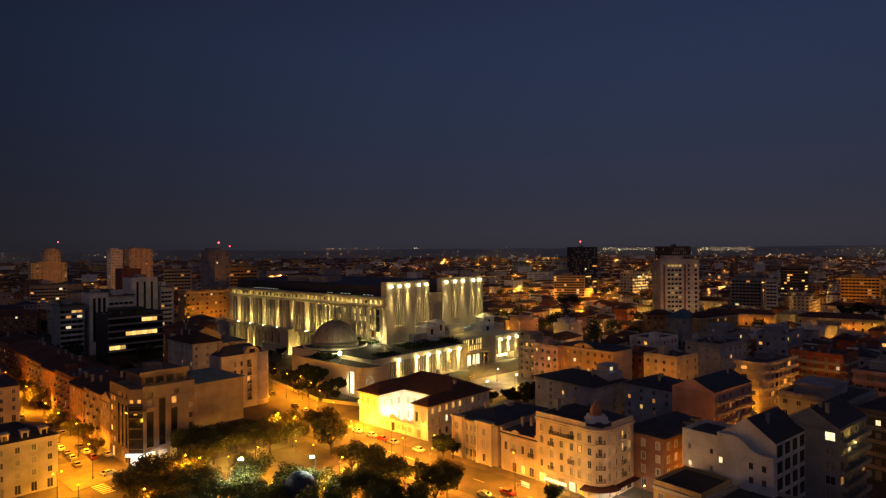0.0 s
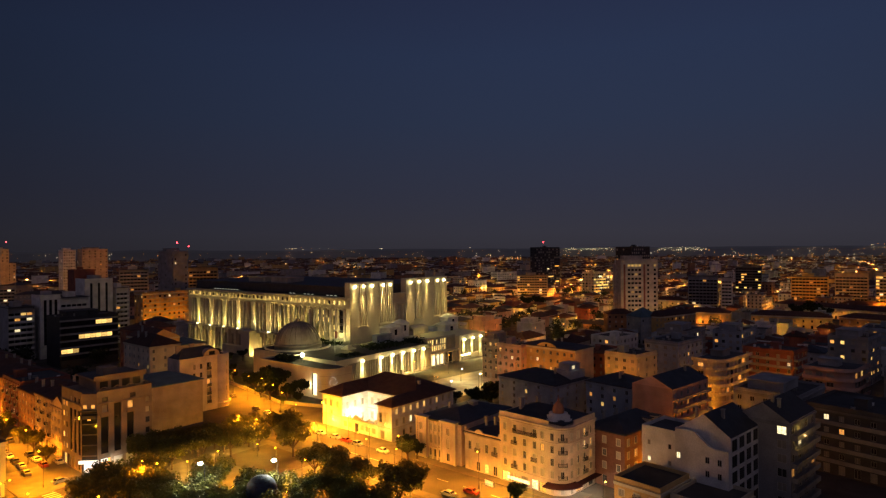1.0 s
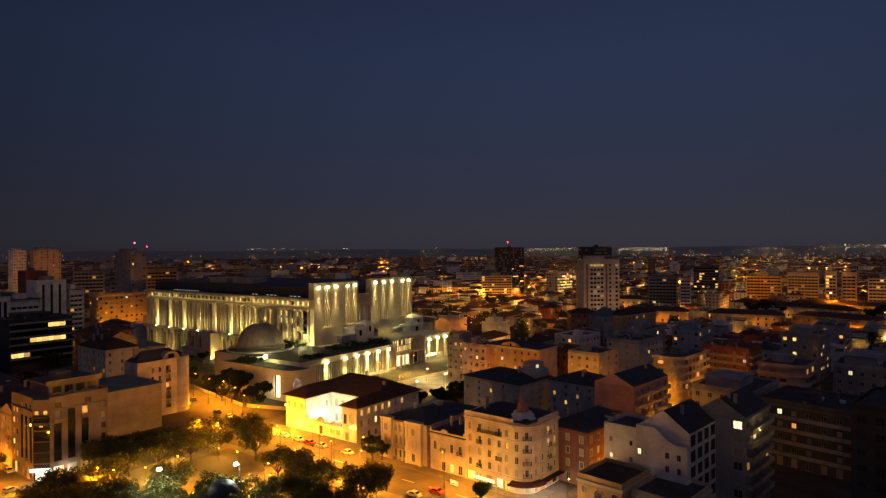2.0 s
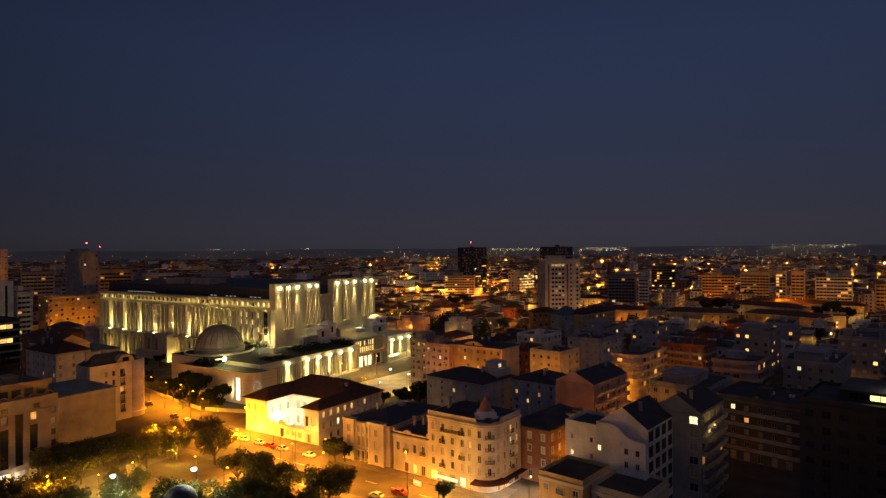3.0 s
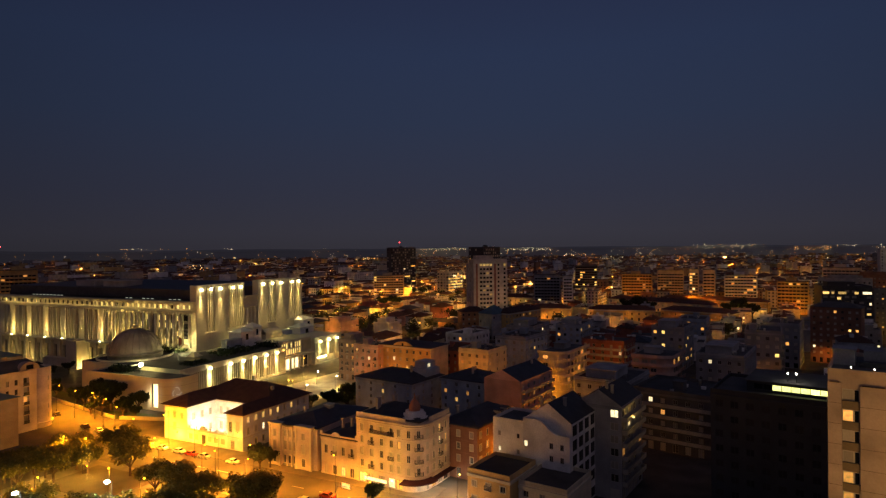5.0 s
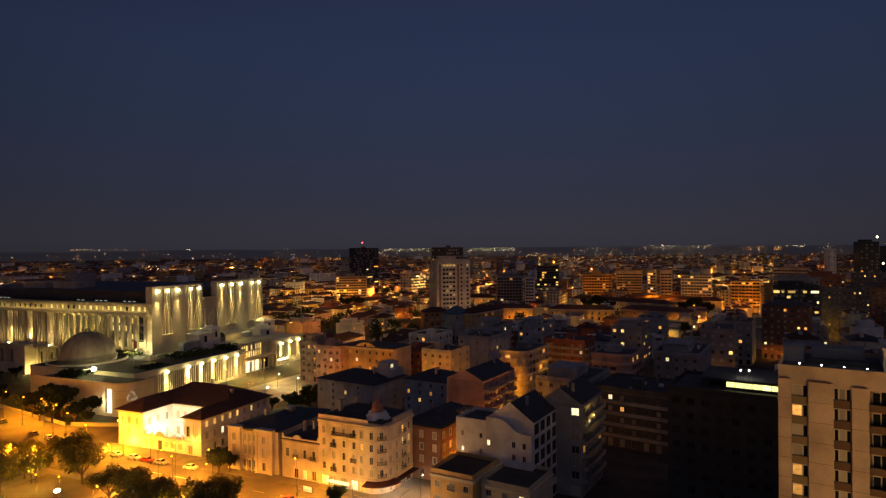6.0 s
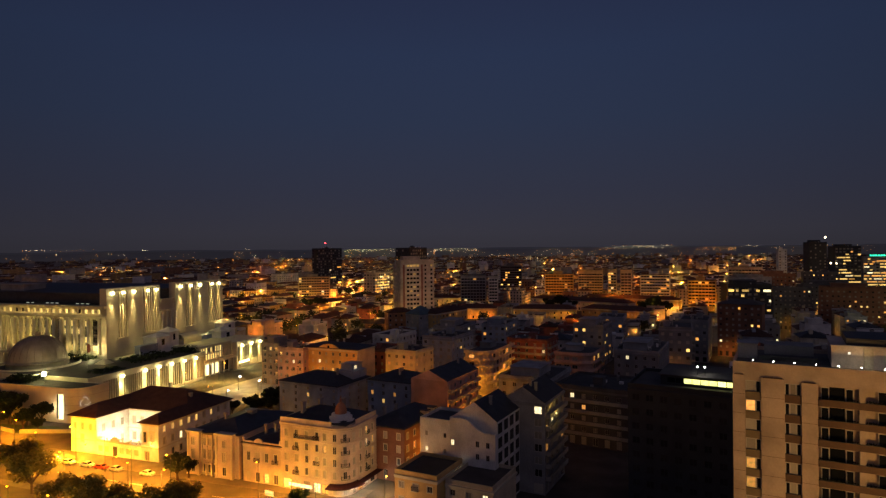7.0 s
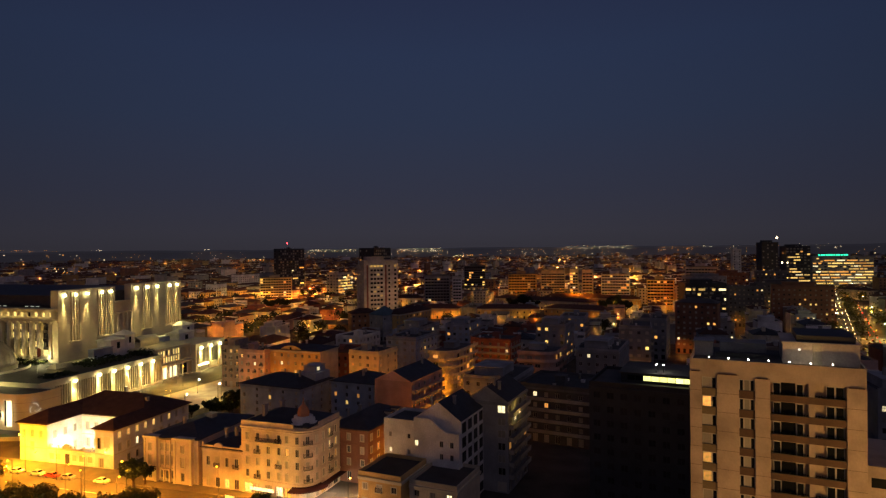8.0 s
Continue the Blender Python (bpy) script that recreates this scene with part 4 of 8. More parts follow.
# ledge uplights, colonnade and dome lights
for b0 in BEAMS:
    part("floodlight", boxes((BX - 2.3, BX - 1.9, BY + b0 - 0.4, BY + b0 + 0.4, LG, LG + 0.35)), M["flood"], palace, "uplight on the ledge")
    light(BX - 1.6, BY + b0, LG + 0.5, 50000.0, WARM, 0.12, palace, ((0.035, 0, 1), 44))
strip_light(BX - 3.6, BY + 30, 14.4, 58.0, 0.3, 14500.0, WARM, palace, (0.26, 0, 1), 90)
strip_light(BX - 2.3, BY + 110, LG + 0.3, 92.0, 0.2, 2000.0, WARM, palace, (0.2, 0, 1), 120)
for i in range(6):
    light(BX - 4.0, BY + 64 + 16 * i, 2.0, 1500.0, WARM, 0.3, palace)
light(BX - 3.5, BY + 77, 1.5, 3500.0, WARM, 0.3, palace)
light(21.5, 33, DK + 2.4, 2600.0, (1.0, 0.86, 0.4), 0.5, palace)
light(-2, 30, DK + 1.2, 900.0, (1.0, 0.84, 0.4), 0.5, palace)
bm = bmesh.new()
bmesh.ops.create_uvsphere(bm, u_segments=12, v_segments=8, radius=0.9, matrix=Matrix.Translation((-13.5, 17.4, 15.2)))
part("floodlight", bm, M["flood"], palace, "bright globe lamp below the dome")
light(-13.5, 17.4, 16.6, 3600.0, (1.0, 0.80, 0.25), 0.5, palace)
part("lamp_stand", boxes((-13.6, -13.4, 17.3, 17.5, WG - 0.5, 14.4), (-16.5, -10.0, 19.4, 19.7, 15.0, 15.3)), M["steel"], palace)
light(-23.5, 0.5, 5.0, 1100.0, (1.0, 0.80, 0.42), 0.3, palace)
part("wall_panel", boxes((-21.5, -21.42, -2.9, 0.2, 1.2, 10.4)), M["lit_w"], palace, "tall white-lit entrance panel in the wing")
part("wall_panel", boxes((-21.5, -21.42, 0.3, 1.2, 1.2, 10.4)), M["glass"], palace)
# fill lights over the forecourt, with poles and lanterns added to carry them
for x, y in ((28, -14), (52, -16), (82, -18)):
    bm = bmesh.new()
    lathe(bm, [(0.14, 0), (0.14, 0.8), (0.08, 0.9), (0.06, 9.3)], 8, x, y + 0.35)
    mast = part("court_lamp_pole", bm, M["iron"], palace)
    head = part("lantern", boxes((x - 0.25, x + 0.25, y - 0.1, y + 0.3, 9.3, 9.5)), M["bulb_s"], mast, "glowing lantern")
    head.visible_shadow = False
    light(x, y, 9.0, 25000.0, (1.0, 0.64, 0.15), 0.3, palace, ((0, -0.1, -1), 125))
strip_light(BX - 1.0, BY + 80, 33.1, 156.0, 0.2, 1150.0, WARM, palace, (0.35, 0, 1), 150)
# fill lights added to lift the pylon fronts, with no lamps of their own
for x in (33, 48, 56, 76, 90, 103):
    light(x, BY - 10, 18.2, 240.0, WARM, 0.3, palace, ((0, 0.9, 1), 100))
# flag
bm = bmesh.new()
tube(bm, (7.7, 19.4, DK), (7.7, 19.4, DK + 11), 0.09, 0.06)
part("flagpole", bm, M["steel"], palace)
bm = bmesh.new()
for i in range(6):
    f = lambda k: (7.8 + 0.30 * k, 19.4 + 0.15 * math.sin(k * 1.3))
    quad(bm, ((*f(i), DK + 6.5 + 0.1 * i), (*f(i + 1), DK + 6.6 + 0.1 * i), (*f(i + 1), DK + 10.6 - 0.2 * i), (*f(i), DK + 10.8 - 0.2 * i)))
part("flag", bm, M["red"], palace, "dark red flag hanging slack")


# ---- floodlit villa with its open court ----
villa = thing("villa", -5.4, 200.8, 0, 47, "yellow floodlit villa with clay roof round a white court", "building")
TAKEN.append((-5.4, 200.8, 47, 32, 35))
CB, C0, C1, EV = 12.4, 6.6, 24.4, 11.4          # court: depth of its back wall, its two sides; height of the eaves
bm = bmesh.new()
row_x = [2.3 + 3.4 * i for i in range(9)]
wx = [(s - 0.55, s + 0.55, 8.6, 10.5) for s in row_x] + [(s - 0.55, s + 0.55, 4.9, 7.0) for s in row_x] + [(s - 0.55, s + 0.55, 1.0, 3.0) for s in row_x[1:]]
wr = [(4.6, 5.9, 5.6, 8.8), (1.5, 3.2, 6.2, 9.0), (3.6, 5.2, 0.2, 2.9)]
wl_ = [(29.6, 30.8, 7.2, 9.4), (29.6, 30.8, 3.4, 5.8), (26.3, 27.3, 7.2, 9.2), (32.8, 33.8, 7.2, 9.2)]
facade(bm, (0, 0, 0), (1, 0, 0), (0, -1, 0), 32, 0, EV, wx)
facade(bm, (0, C0, 0), (0, -1, 0), (-1, 0, 0), C0, 0, EV, [(C0 - b, C0 - a, c, k) for a, b, c, k in wr])
facade(bm, (0, 35, 0), (0, -1, 0), (-1, 0, 0), 35 - C1, 0, EV, [(35 - b, 35 - a, c, k) for a, b, c, k in wl_])
court = [(s - 0.7, s + 0.7, z, z + 2.6) for s in (2.2, 5.5, 8.9, 12.3, 15.6) for z in (1.2, 6.4)]
facade(bm, (CB, C1, 0), (0, -1, 0), (-1, 0, 0), C1 - C0, 0, EV, court)
side = [(s - 0.6, s + 0.6, z, z + 2.4) for s in (2.6, 6.2, 9.8) for z in (1.4, 6.6)]
facade(bm, (0, C1, 0), (1, 0, 0), (0, -1, 0), CB, 0, EV, side)
quad(bm, ((0, C0, 0), (CB, C0, 0), (CB, C0, EV), (0, C0, EV)))
quad(bm, ((0, 35, 0), (32, 35, 0), (32, 35, EV), (0, 35, EV)))
quad(bm, ((32, 0, 0), (32, 35, 0), (32, 35, EV), (32, 0, EV)))
part("wall", bm, M["white"], villa)
for k, s in enumerate(row_x):
    add_window(villa, "x", s, 8.6, 1.1, 1.9, 0.0, pane="lit_y" if k in (0, 1, 2, 3, 4, 6) else "blind")
    add_window(villa, "x", s, 4.9, 1.1, 2.1, 0.0, pane="lit_w" if k == 2 else "blind")
    if k:
        add_window(villa, "x", s, 1.0, 1.1, 2.0, 0.0, pane="glass")
for a, b, c, k in wr + wl_:
    add_window(villa, "y", (a + b) / 2, c, round(b - a, 2), round(k - c, 2), 0.0, pane="blind" if a != 4.6 else "glass")
for a, b, c, k in court:
    add_window(villa, "y", C1 - (a + b) / 2, c, 1.4, 2.6, 0.0, w0=CB, pane="blind")
for a, b, c, k in side:
    win = part("window", window_mesh(1.2, 2.4, False), None, villa, at=pose((a + b) / 2, C1, c))
    part("pane", pane_mesh(1.2, 2.4, "blind"), None, win)
part("cornice", boxes((-0.4, 32, -0.4, 0, 10.8, EV), (-0.4, 0, 0, C0, 10.8, EV)), M["stone"], villa)
for q in ((-0.4, 0, C1, 35, 10.8, EV), (CB - 0.3, CB, C0, C1, 10.8, EV)):
    part("cornice", boxes(q), M["stone"], villa)
part("string_course", boxes((-0.15, 32, -0.15, 0, 4.1, 4.35), (-0.15, 0, 0, C0, 4.1, 4.35)), M["stone"], villa)
for q in ((-0.15, 0, C1, 35, 4.1, 4.35), (CB - 0.15, CB, C0, C1, 5.0, 5.3)):
    part("string_course", boxes(q), M["stone"], villa)
bm = bmesh.new()
hip(bm, CB, 32, 0, 35, EV + 0.25, 5.0, 0.9)
hip(bm, 0, 24, 0, C0, EV + 0.22, 2.2, 0.9)
hip(bm, 0, 24, C1, 35, EV + 0.22, 3.0, 0.9)
part("roof", bm, M["tile"], villa)
for x, y, z in ((20, 6, 15.2), (26, 20, 16.4)):
    part("chimney", boxes((x - 0.5, x + 0.5, y - 0.4, y + 0.4, z - 2.5, z + 0.6), (x - 0.6, x + 0.6, y - 0.5, y + 0.5, z + 0.6, z + 0.8)), M["concrete"], villa)
# street wall of the court: arched gate, panels, vases and a broken crest
bm = bmesh.new()
gate = [(C1 - 17.9, C1 - 16.1, 0.2, 3.2)] + [(C1 - y - 0.9, C1 - y + 0.9, 1.2, 3.0) for y in (8.6, 11.8, 14.4, 20.4, 22.9)]
facade(bm, (0, C1, 0), (0, -1, 0), (-1, 0, 0), C1 - C0, 0, 4.3, gate, 0.25)
quad(bm, ((0.4, C0, 0), (0.4, C1, 0), (0.4, C1, 4.3), (0.4, C0, 4.3)))
quad(bm, ((0, C0, 4.3), (0, C1, 4.3), (0.4, C1, 4.3), (0.4, C0, 4.3)))
part("forecourt_wall", bm, M["white"], villa)
part("gate_leaf", boxes((0.12, 0.2, 16.1, 17.9, 0.2, 3.2)), M["dframe"], villa, "dark double gate leaf")
for y in (8.6, 11.8, 14.4, 20.4, 22.9):
    part("wall_panel", boxes((0.18, 0.24, y - 0.9, y + 0.9, 1.2, 3.0)), M["cream"], villa)
part("coping", boxes((-0.25, 0.6, C0, C1, 4.3, 4.55)), M["stone"], villa)
for k in range(6):
    y = C0 + 1.2 + 3.1 * k
    bm = bmesh.new()
    lathe(bm, [(0.3, 4.55), (0.3, 4.8), (0.12, 4.9), (0.38, 5.3), (0.42, 5.5), (0.2, 5.7), (0.05, 5.8)], 10, 0.15, y)
    part("vase", bm, M["stone"], villa)
part("gate_crest", boxes((-0.1, 0.5, 15.4, 18.6, 4.55, 5.3), (-0.1, 0.5, 16.1, 17.9, 5.3, 5.9), (-0.15, 0.55, 15.2, 18.8, 5.25, 5.4)), M["stone"], villa)
part("forecourt_floor", boxes((0.4, CB, C0, C1, 0.15, 0.3)), M["plaza"], villa)
for y, w in ((20.5, 5600.0), (15.5, 3200.0), (10.5, 1500.0)):
    part("floodlight", boxes((1.0, 1.5, y - 0.4, y + 0.4, 0.4, 0.9)), M["flood"], villa, "floodlight on the court floor")
    light(4.0, y, 2.4, w, (1.0, 0.86, 0.52), 0.4, villa)
for y, z, w in ((27.5, 4.5, 4600.0), (33, 3.6, 4600.0)):
    light(-4.6, y, z, w, (1.0, 0.50, 0.012), 0.4, villa)
for y, z in ((2.2, 5.3), (28.4, 2.6), (34.6, 7.6)):
    lamp = part("wall_lantern", boxes((-0.75, -0.45, y - 0.18, y + 0.18, z, z + 0.45)), M["bulb_s"], villa, "glowing wall lantern")
    lamp.visible_shadow = False
    part("bracket", boxes((-0.5, 0, y - 0.04, y + 0.04, z + 0.45, z + 0.53)), M["iron"], lamp)
    light(-0.9, y, z, 900.0, (1.0, 0.55, 0.06), 0.2, villa)


# ---- corner house with its rounded, cupola-topped corner ----
def corner_house():
    e = thing("corner_apartment_house", 38.8, 151.3, 0, 43, "cream corner apartment house with iron balconies and cupola", "building")
    TAKEN.append((38.8, 151.3, 43, 15, 20))
    w, d, h, R = 15.0, 20.5, 18.0, 4.6
    bm = bmesh.new()
    rows = [4.4 + 3.2 * i for i in range(4)]
    xs, ys = [6.6, 9.6, 12.8], [6.6, 9.0, 12.2, 15.4, 18.6]
    ops = [(s - R - 0.5, s - R + 0.5, z, z + 1.9) for s in xs for z in rows] + [(s - R - 1.1, s - R + 1.1, 0.3, 2.8) for s in xs]
    facade(bm, (R, 0, 0), (1, 0, 0), (0, -1, 0), w - R, 0, h, ops)
    ops = [(d - s - 0.5, d - s + 0.5, z, z + 1.9) for s in ys for z in rows] + [(d - s - 1.0, d - s + 1.0, 0.3, 2.8) for s in ys]
    facade(bm, (0, d, 0), (0, -1, 0), (-1, 0, 0), d - R, 0, h, ops)
    lathe(bm, [(R, 0), (R, h)], 12, R, R, 0, 180, 270)
    quad(bm, ((w, 0, 0), (w, d, 0), (w, d, h), (w, 0, h)))
    quad(bm, ((w, d, 0), (0, d, 0), (0, d, h), (w, d, h)))
    part("wall", bm, M["pale"], e)
    for s in xs:
        for z in rows:
            add_window(e, "x", s, z, 1.0, 1.9, 0.12)
        add_window(e, "x", s, 0.3, 2.2, 2.5, 0.5, True, False)
    for k, s in enumerate(ys):
        for z in rows:
            add_window(e, "y", s, z, 1.0, 1.9, 0.08)
        add_window(e, "y", s, 0.3, 2.0, 2.5, 0.5, True, False)
    for a in (192, 225, 258):
        x, y = R + R * math.cos(radians(a)), R + R * math.sin(radians(a))
        for z in rows + [0.4]:
            win = part("window", window_mesh(0.95, 1.9, False), None, e, at=pose(x, y, z, 0, 0, a + 90) @ pose(0, -0.14, 0))
            part("pane", pane_mesh(0.95, 1.9, room(0.12)), None, win, at=pose(0, -0.06, 0))
    for j, z in enumerate(rows):
        a = 225
        x, y = R + R * math.cos(radians(a)), R + R * math.sin(radians(a))
        balcony(e, 2.2, 0.8, "iron", pose(x, y, z - 0.05, 0, 0, a + 90))
        balcony(e, 1.6, 0.7, "iron", pose(9.6, 0, z - 0.05))
        balcony(e, 1.6, 0.7, "iron", pose(0, 9.0 if j % 2 else 15.4, z - 0.05, 0, 0, -90))
    balcony(e, 7.0, 0.8, "iron", pose(0, 12.2, rows[3] - 0.05, 0, 0, -90))
    for z0, z1, o in ((3.6, 3.95, 0.18), (13.3, 13.5, 0.14), (16.6, 16.9, 0.2), (17.1, 17.6, 0.5)):
        bm = bmesh.new()
        box(bm, R, w, -o, 0, z0, z1)
        box(bm, -o, 0, R, d, z0, z1)
        lathe(bm, [(R, z0), (R + o, z0), (R + o, z1), (R, z1)], 12, R, R, 0, 180, 270)
        part("string_course", bm, M["pale"], e)
    for q in ((R, w, 0, 0.3, h, h + 0.9), (0, 0.3, R, d, h, h + 0.9)):
        part("parapet", boxes(q), M["pale"], e)
    bm = bmesh.new()
    hip(bm, 0.6, w - 0.2, 0.6, d - 0.2, h + 0.3, 2.6, 0.0)
    part("roof", bm, M["slate"], e)
    bm = bmesh.new()
    lathe(bm, [(3.5, h - 0.4), (3.5, h + 0.7), (3.0, h + 0.75), (3.0, h + 1.4), (2.45, h + 1.45), (2.45, h + 2.1), (1.5, h + 2.15)], 28, R, R)
    part("cupola_drum", bm, M["white"], e)
    bm = bmesh.new()
    lathe(bm, [(1.5, h + 2.1), (1.55, h + 2.9), (1.35, h + 3.8), (0.9, h + 4.5), (0.42, h + 5.0), (0.22, h + 5.3), (0.3, h + 5.5), (0.15, h + 5.8), (0.06, h + 6.5), (0.02, h + 6.7)], 28, R, R)
    part("cupola", bm, M["terracotta"], e, "terracotta cupola with finial")
    bm = bmesh.new()
    lathe(bm, [(R + 0.05, 3.3), (R + 2.2, 2.7), (R + 2.2, 2.45), (R + 0.05, 3.2)], 14, R, R, 0, 175, 275)
    box(bm, R, w, -2.0, -0.05, 2.7, 2.85)
    part("awning", bm, M["fabric"], e, "dark red shop awning")
    for x, y in ((1.0, -1.2), (9.0, -1.4)):
        light(x, y, 2.3, 420.0, WHITE, 0.2, e)
    part("shop_sign", boxes((-2.5, -2.2, 9, 16, 2.2, 2.9)), M["lit_w"], e, "lit shop fascia")
    for x, y in ((9, 14), (4, 16), (11, 8)):
        part("chimney", boxes((x - 0.7, x + 0.7, y - 0.4, y + 0.4, h + 0.5, h + 4.0), (x - 0.85, x + 0.85, y - 0.55, y + 0.55, h + 4.0, h + 4.3)), M["concrete"], e)
    return e


corner_house()

# ---- which ground is taken ----
def inside(x, y, grow):
    for bx, by, a, w, d in TAKEN:
        c, s = math.cos(radians(a)), math.sin(radians(a))
        u, v = (x - bx) * c + (y - by) * s, -(x - bx) * s + (y - by) * c
        if -grow < u < w + grow and -grow < v < d + grow:
            return True
    return False


def near_road(x, y):
    if 190 < y < 368 and -110 < x < 56:
        return True
    for (ax, ay), (bx, by), half in (((-40, 226), (-135, 362), 16), ((-88, 163), (-330, 405), 12), ((330, 170), (1400, 850), 22), ((20, 250), (60, 305), 16)):
        vx, vy = bx - ax, by - ay
        t = max(0, min(1, ((x - ax) * vx + (y - ay) * vy) / (vx * vx + vy * vy)))
        if math.hypot(x - ax - t * vx, y - ay - t * vy) < half:
            return True
    return False


# ---- named houses round the square ----
building("town_house", "low pale town house with arched roofline beside the corner house", (25.0, 166.5), 45, 13, 12.5, 10.6, "pale", 0, 4, 2, 5.0, 1.1, 2.4, "hip", "slate", 1.2, 0.1, "y", surround=True)


def grand_house():
    """Town house with two projecting bays, a dark eave swung between them and a slate roof."""
    e = thing("town_house", 15.2, 176.5, 0, 46, "grand pale town house with projecting bays and slate roof", "building")
    TAKEN.append((15.2, 176.5, 46, 26, 17))
    w, d, h = 26.0, 17.0, 11.8
    bays = ((12.8, 17.0), (1.4, 7.2))
    bm = bmesh.new()
    cols = {"bay": (15.0, 4.3), "mid": (11.7, 9.9, 8.2)}
    rows = ((0.9, 2.3), (4.6, 2.7), (8.5, 2.0))
    ops = [(d - y - 0.55, d - y + 0.55, z, z + k) for y in cols["mid"] for z, k in rows]
    facade(bm, (0, d, 0), (0, -1, 0), (-1, 0, 0), d, 0, h, ops)
    quad(bm, ((0, 0, 0), (w, 0, 0), (w, 0, h), (0, 0, h)))
    quad(bm, ((w, 0, 0), (w, d, 0), (w, d, h), (w, 0, h)))
    quad(bm, ((w, d, 0), (0, d, 0), (0, d, h), (w, d, h)))
    part("wall", bm, M["pale"], e)
    for y in cols["mid"]:
        for z, k in rows:
            add_window(e, "y", y, z, 1.1, k, 0.0, pane="blind" if z > 4 else "pane")
    for (y0, y1), yc in zip(bays, cols["bay"]):
        bm = bmesh.new()
        L = y1 - y0
        ops = [(y1 - yc - 0.6, y1 - yc + 0.6, z, z + k) for z, k in rows]
        facade(bm, (-0.9, y1, 0), (0, -1, 0), (-1, 0, 0), L, 0, h + 0.6, ops)
        quad(bm, ((-0.9, y0, 0), (0, y0, 0), (0, y0, h + 0.6), (-0.9, y0, h + 0.6)))
        quad(bm, ((0, y1, 0), (-0.9, y1, 0), (-0.9, y1, h + 0.6), (0, y1, h + 0.6)))
        quad(bm, ((-0.9, y0, h + 0.6), (-0.9, y1, h + 0.6), (1.2, y1, h + 0.6), (1.2, y0, h + 0.6)))
        bay = part("bay", bm, M["pale"], e)
        for z, k in rows:
            win = part("window", window_mesh(1.2, k, False), None, e, at=pose(-0.9, yc, z, 0, 0, -90))
            part("pane", pane_mesh(1.2, k, "blind" if z > 4 else "pane"), None, win)
            part("surround", surround_mesh(1.2, k), None, win)
        for y in (y0 + 0.3, y1 - 0.3):
            part("pilaster", boxes((-1.1, -0.9, y - 0.3, y + 0.3, 0.6, h - 0.4), (-1.18, -0.9, y - 0.38, y + 0.38, h - 0.4, h), (-1.18, -0.9, y - 0.38, y + 0.38, 0, 0.6)), M["stone"], bay)
        part("bay_cornice", boxes((-1.35, 0.0, y0 - 0.3, y1 + 0.3, h + 0.2, h + 0.7), (-1.15, 0.0, y0 - 0.15, y1 + 0.15, h - 0.1, h + 0.2)), M["stone"], bay)
    # eave between the bays, swung forward in a shallow curve
    bm = bmesh.new()
    for k in range(10):
        v = [(7.4 + 5.2 * j / 10, -0.35 - 0.9 * math.sin(math.pi * j / 10)) for j in (k, k + 1)]
        quad(bm, ((v[0][1], v[0][0], h + 0.45), (v[1][1], v[1][0], h + 0.45), (0.6, v[1][0], h + 0.75), (0.6, v[0][0], h + 0.75)))
        quad(bm, ((v[0][1], v[0][0], h), (v[1][1], v[1][0], h), (v[1][1], v[1][0], h + 0.45), (v[0][1], v[0][0], h + 0.45)))
        quad(bm, ((v[0][1], v[0][0], h), (v[1][1], v[1][0], h), (0.0, v[1][0], h), (0.0, v[0][0], h)))
    part("eave", bm, M["dframe"], e, "dark curved eave")
    for y in (7.35, 9.05, 10.8, 12.55):
        part("pilaster", boxes((-0.25, 0.0, y - 0.22, y + 0.22, 3.9, h - 0.2)), M["stone"], e)
    part("string_course", boxes((-0.3, 0.0, 7.3, 12.7, 3.5, 3.9)), M["stone"], e)
    part("door", boxes((-0.06, 0.0, 9.2, 10.6, 0.1, 3.1)), M["dframe"], e, "tall dark front door")
    part("portal", boxes((-0.6, 0.0, 8.8, 9.15, 0, 3.4), (-0.6, 0.0, 10.65, 11.0, 0, 3.4), (-0.8, 0.0, 8.6, 11.2, 3.4, 3.8)), M["stone"], e)
    part("plinth", boxes((-0.12, 0.0, 7.2, 12.8, 0, 0.7)), M["concrete"], e)
    bm = bmesh.new()
    hip(bm, 0.4, w, 0.2, d - 0.2, h + 0.3, 2.2, 0.2)
    part("roof", bm, M["slate"], e)
    part("skylight", boxes((14, 16.5, 6.5, 8.5, h + 1.9, h + 3.0), (13.8, 16.7, 6.3, 8.7, h + 3.0, h + 3.15)), M["blind"], e)
    part("chimney", boxes((8, 8.9, 11, 11.6, h + 1.0, h + 3.4), (7.9, 9.0, 10.9, 11.7, h + 3.4, h + 3.6)), M["concrete"], e)
    return e


grand_house()
g = bpy.context.scene.collection.objects["town_house"]
bm = bmesh.new()
for k in range(10):
    a0, a1 = radians(18 * k), radians(18 * k + 18)
    quad(bm, ((-0.15, 7.4 + 1.5 * math.cos(a0), 10.6 + 1.5 * math.sin(a0)), (-0.15, 7.4 + 1.5 * math.cos(a1), 10.6 + 1.5 * math.sin(a1)), (-0.15, 7.4, 10.6), (-0.15, 7.41, 10.6)))
    quad(bm, ((-0.15, 7.4 + 1.5 * math.cos(a0), 10.6 + 1.5 * math.sin(a0)), (-0.15, 7.4 + 1.5 * math.cos(a1), 10.6 + 1.5 * math.sin(a1)), (0.3, 7.4 + 1.5 * math.cos(a1), 10.6 + 1.5 * math.sin(a1)), (0.3, 7.4 + 1.5 * math.cos(a0), 10.6 + 1.5 * math.sin(a0))))
part("pediment", bm, M["pale"], g)
for q in ((0.0, 5.8), (9.0, 12.5)):
    part("parapet", boxes((-0.12, 0.12, *q, 10.6, 11.3)), M["pale"], g)
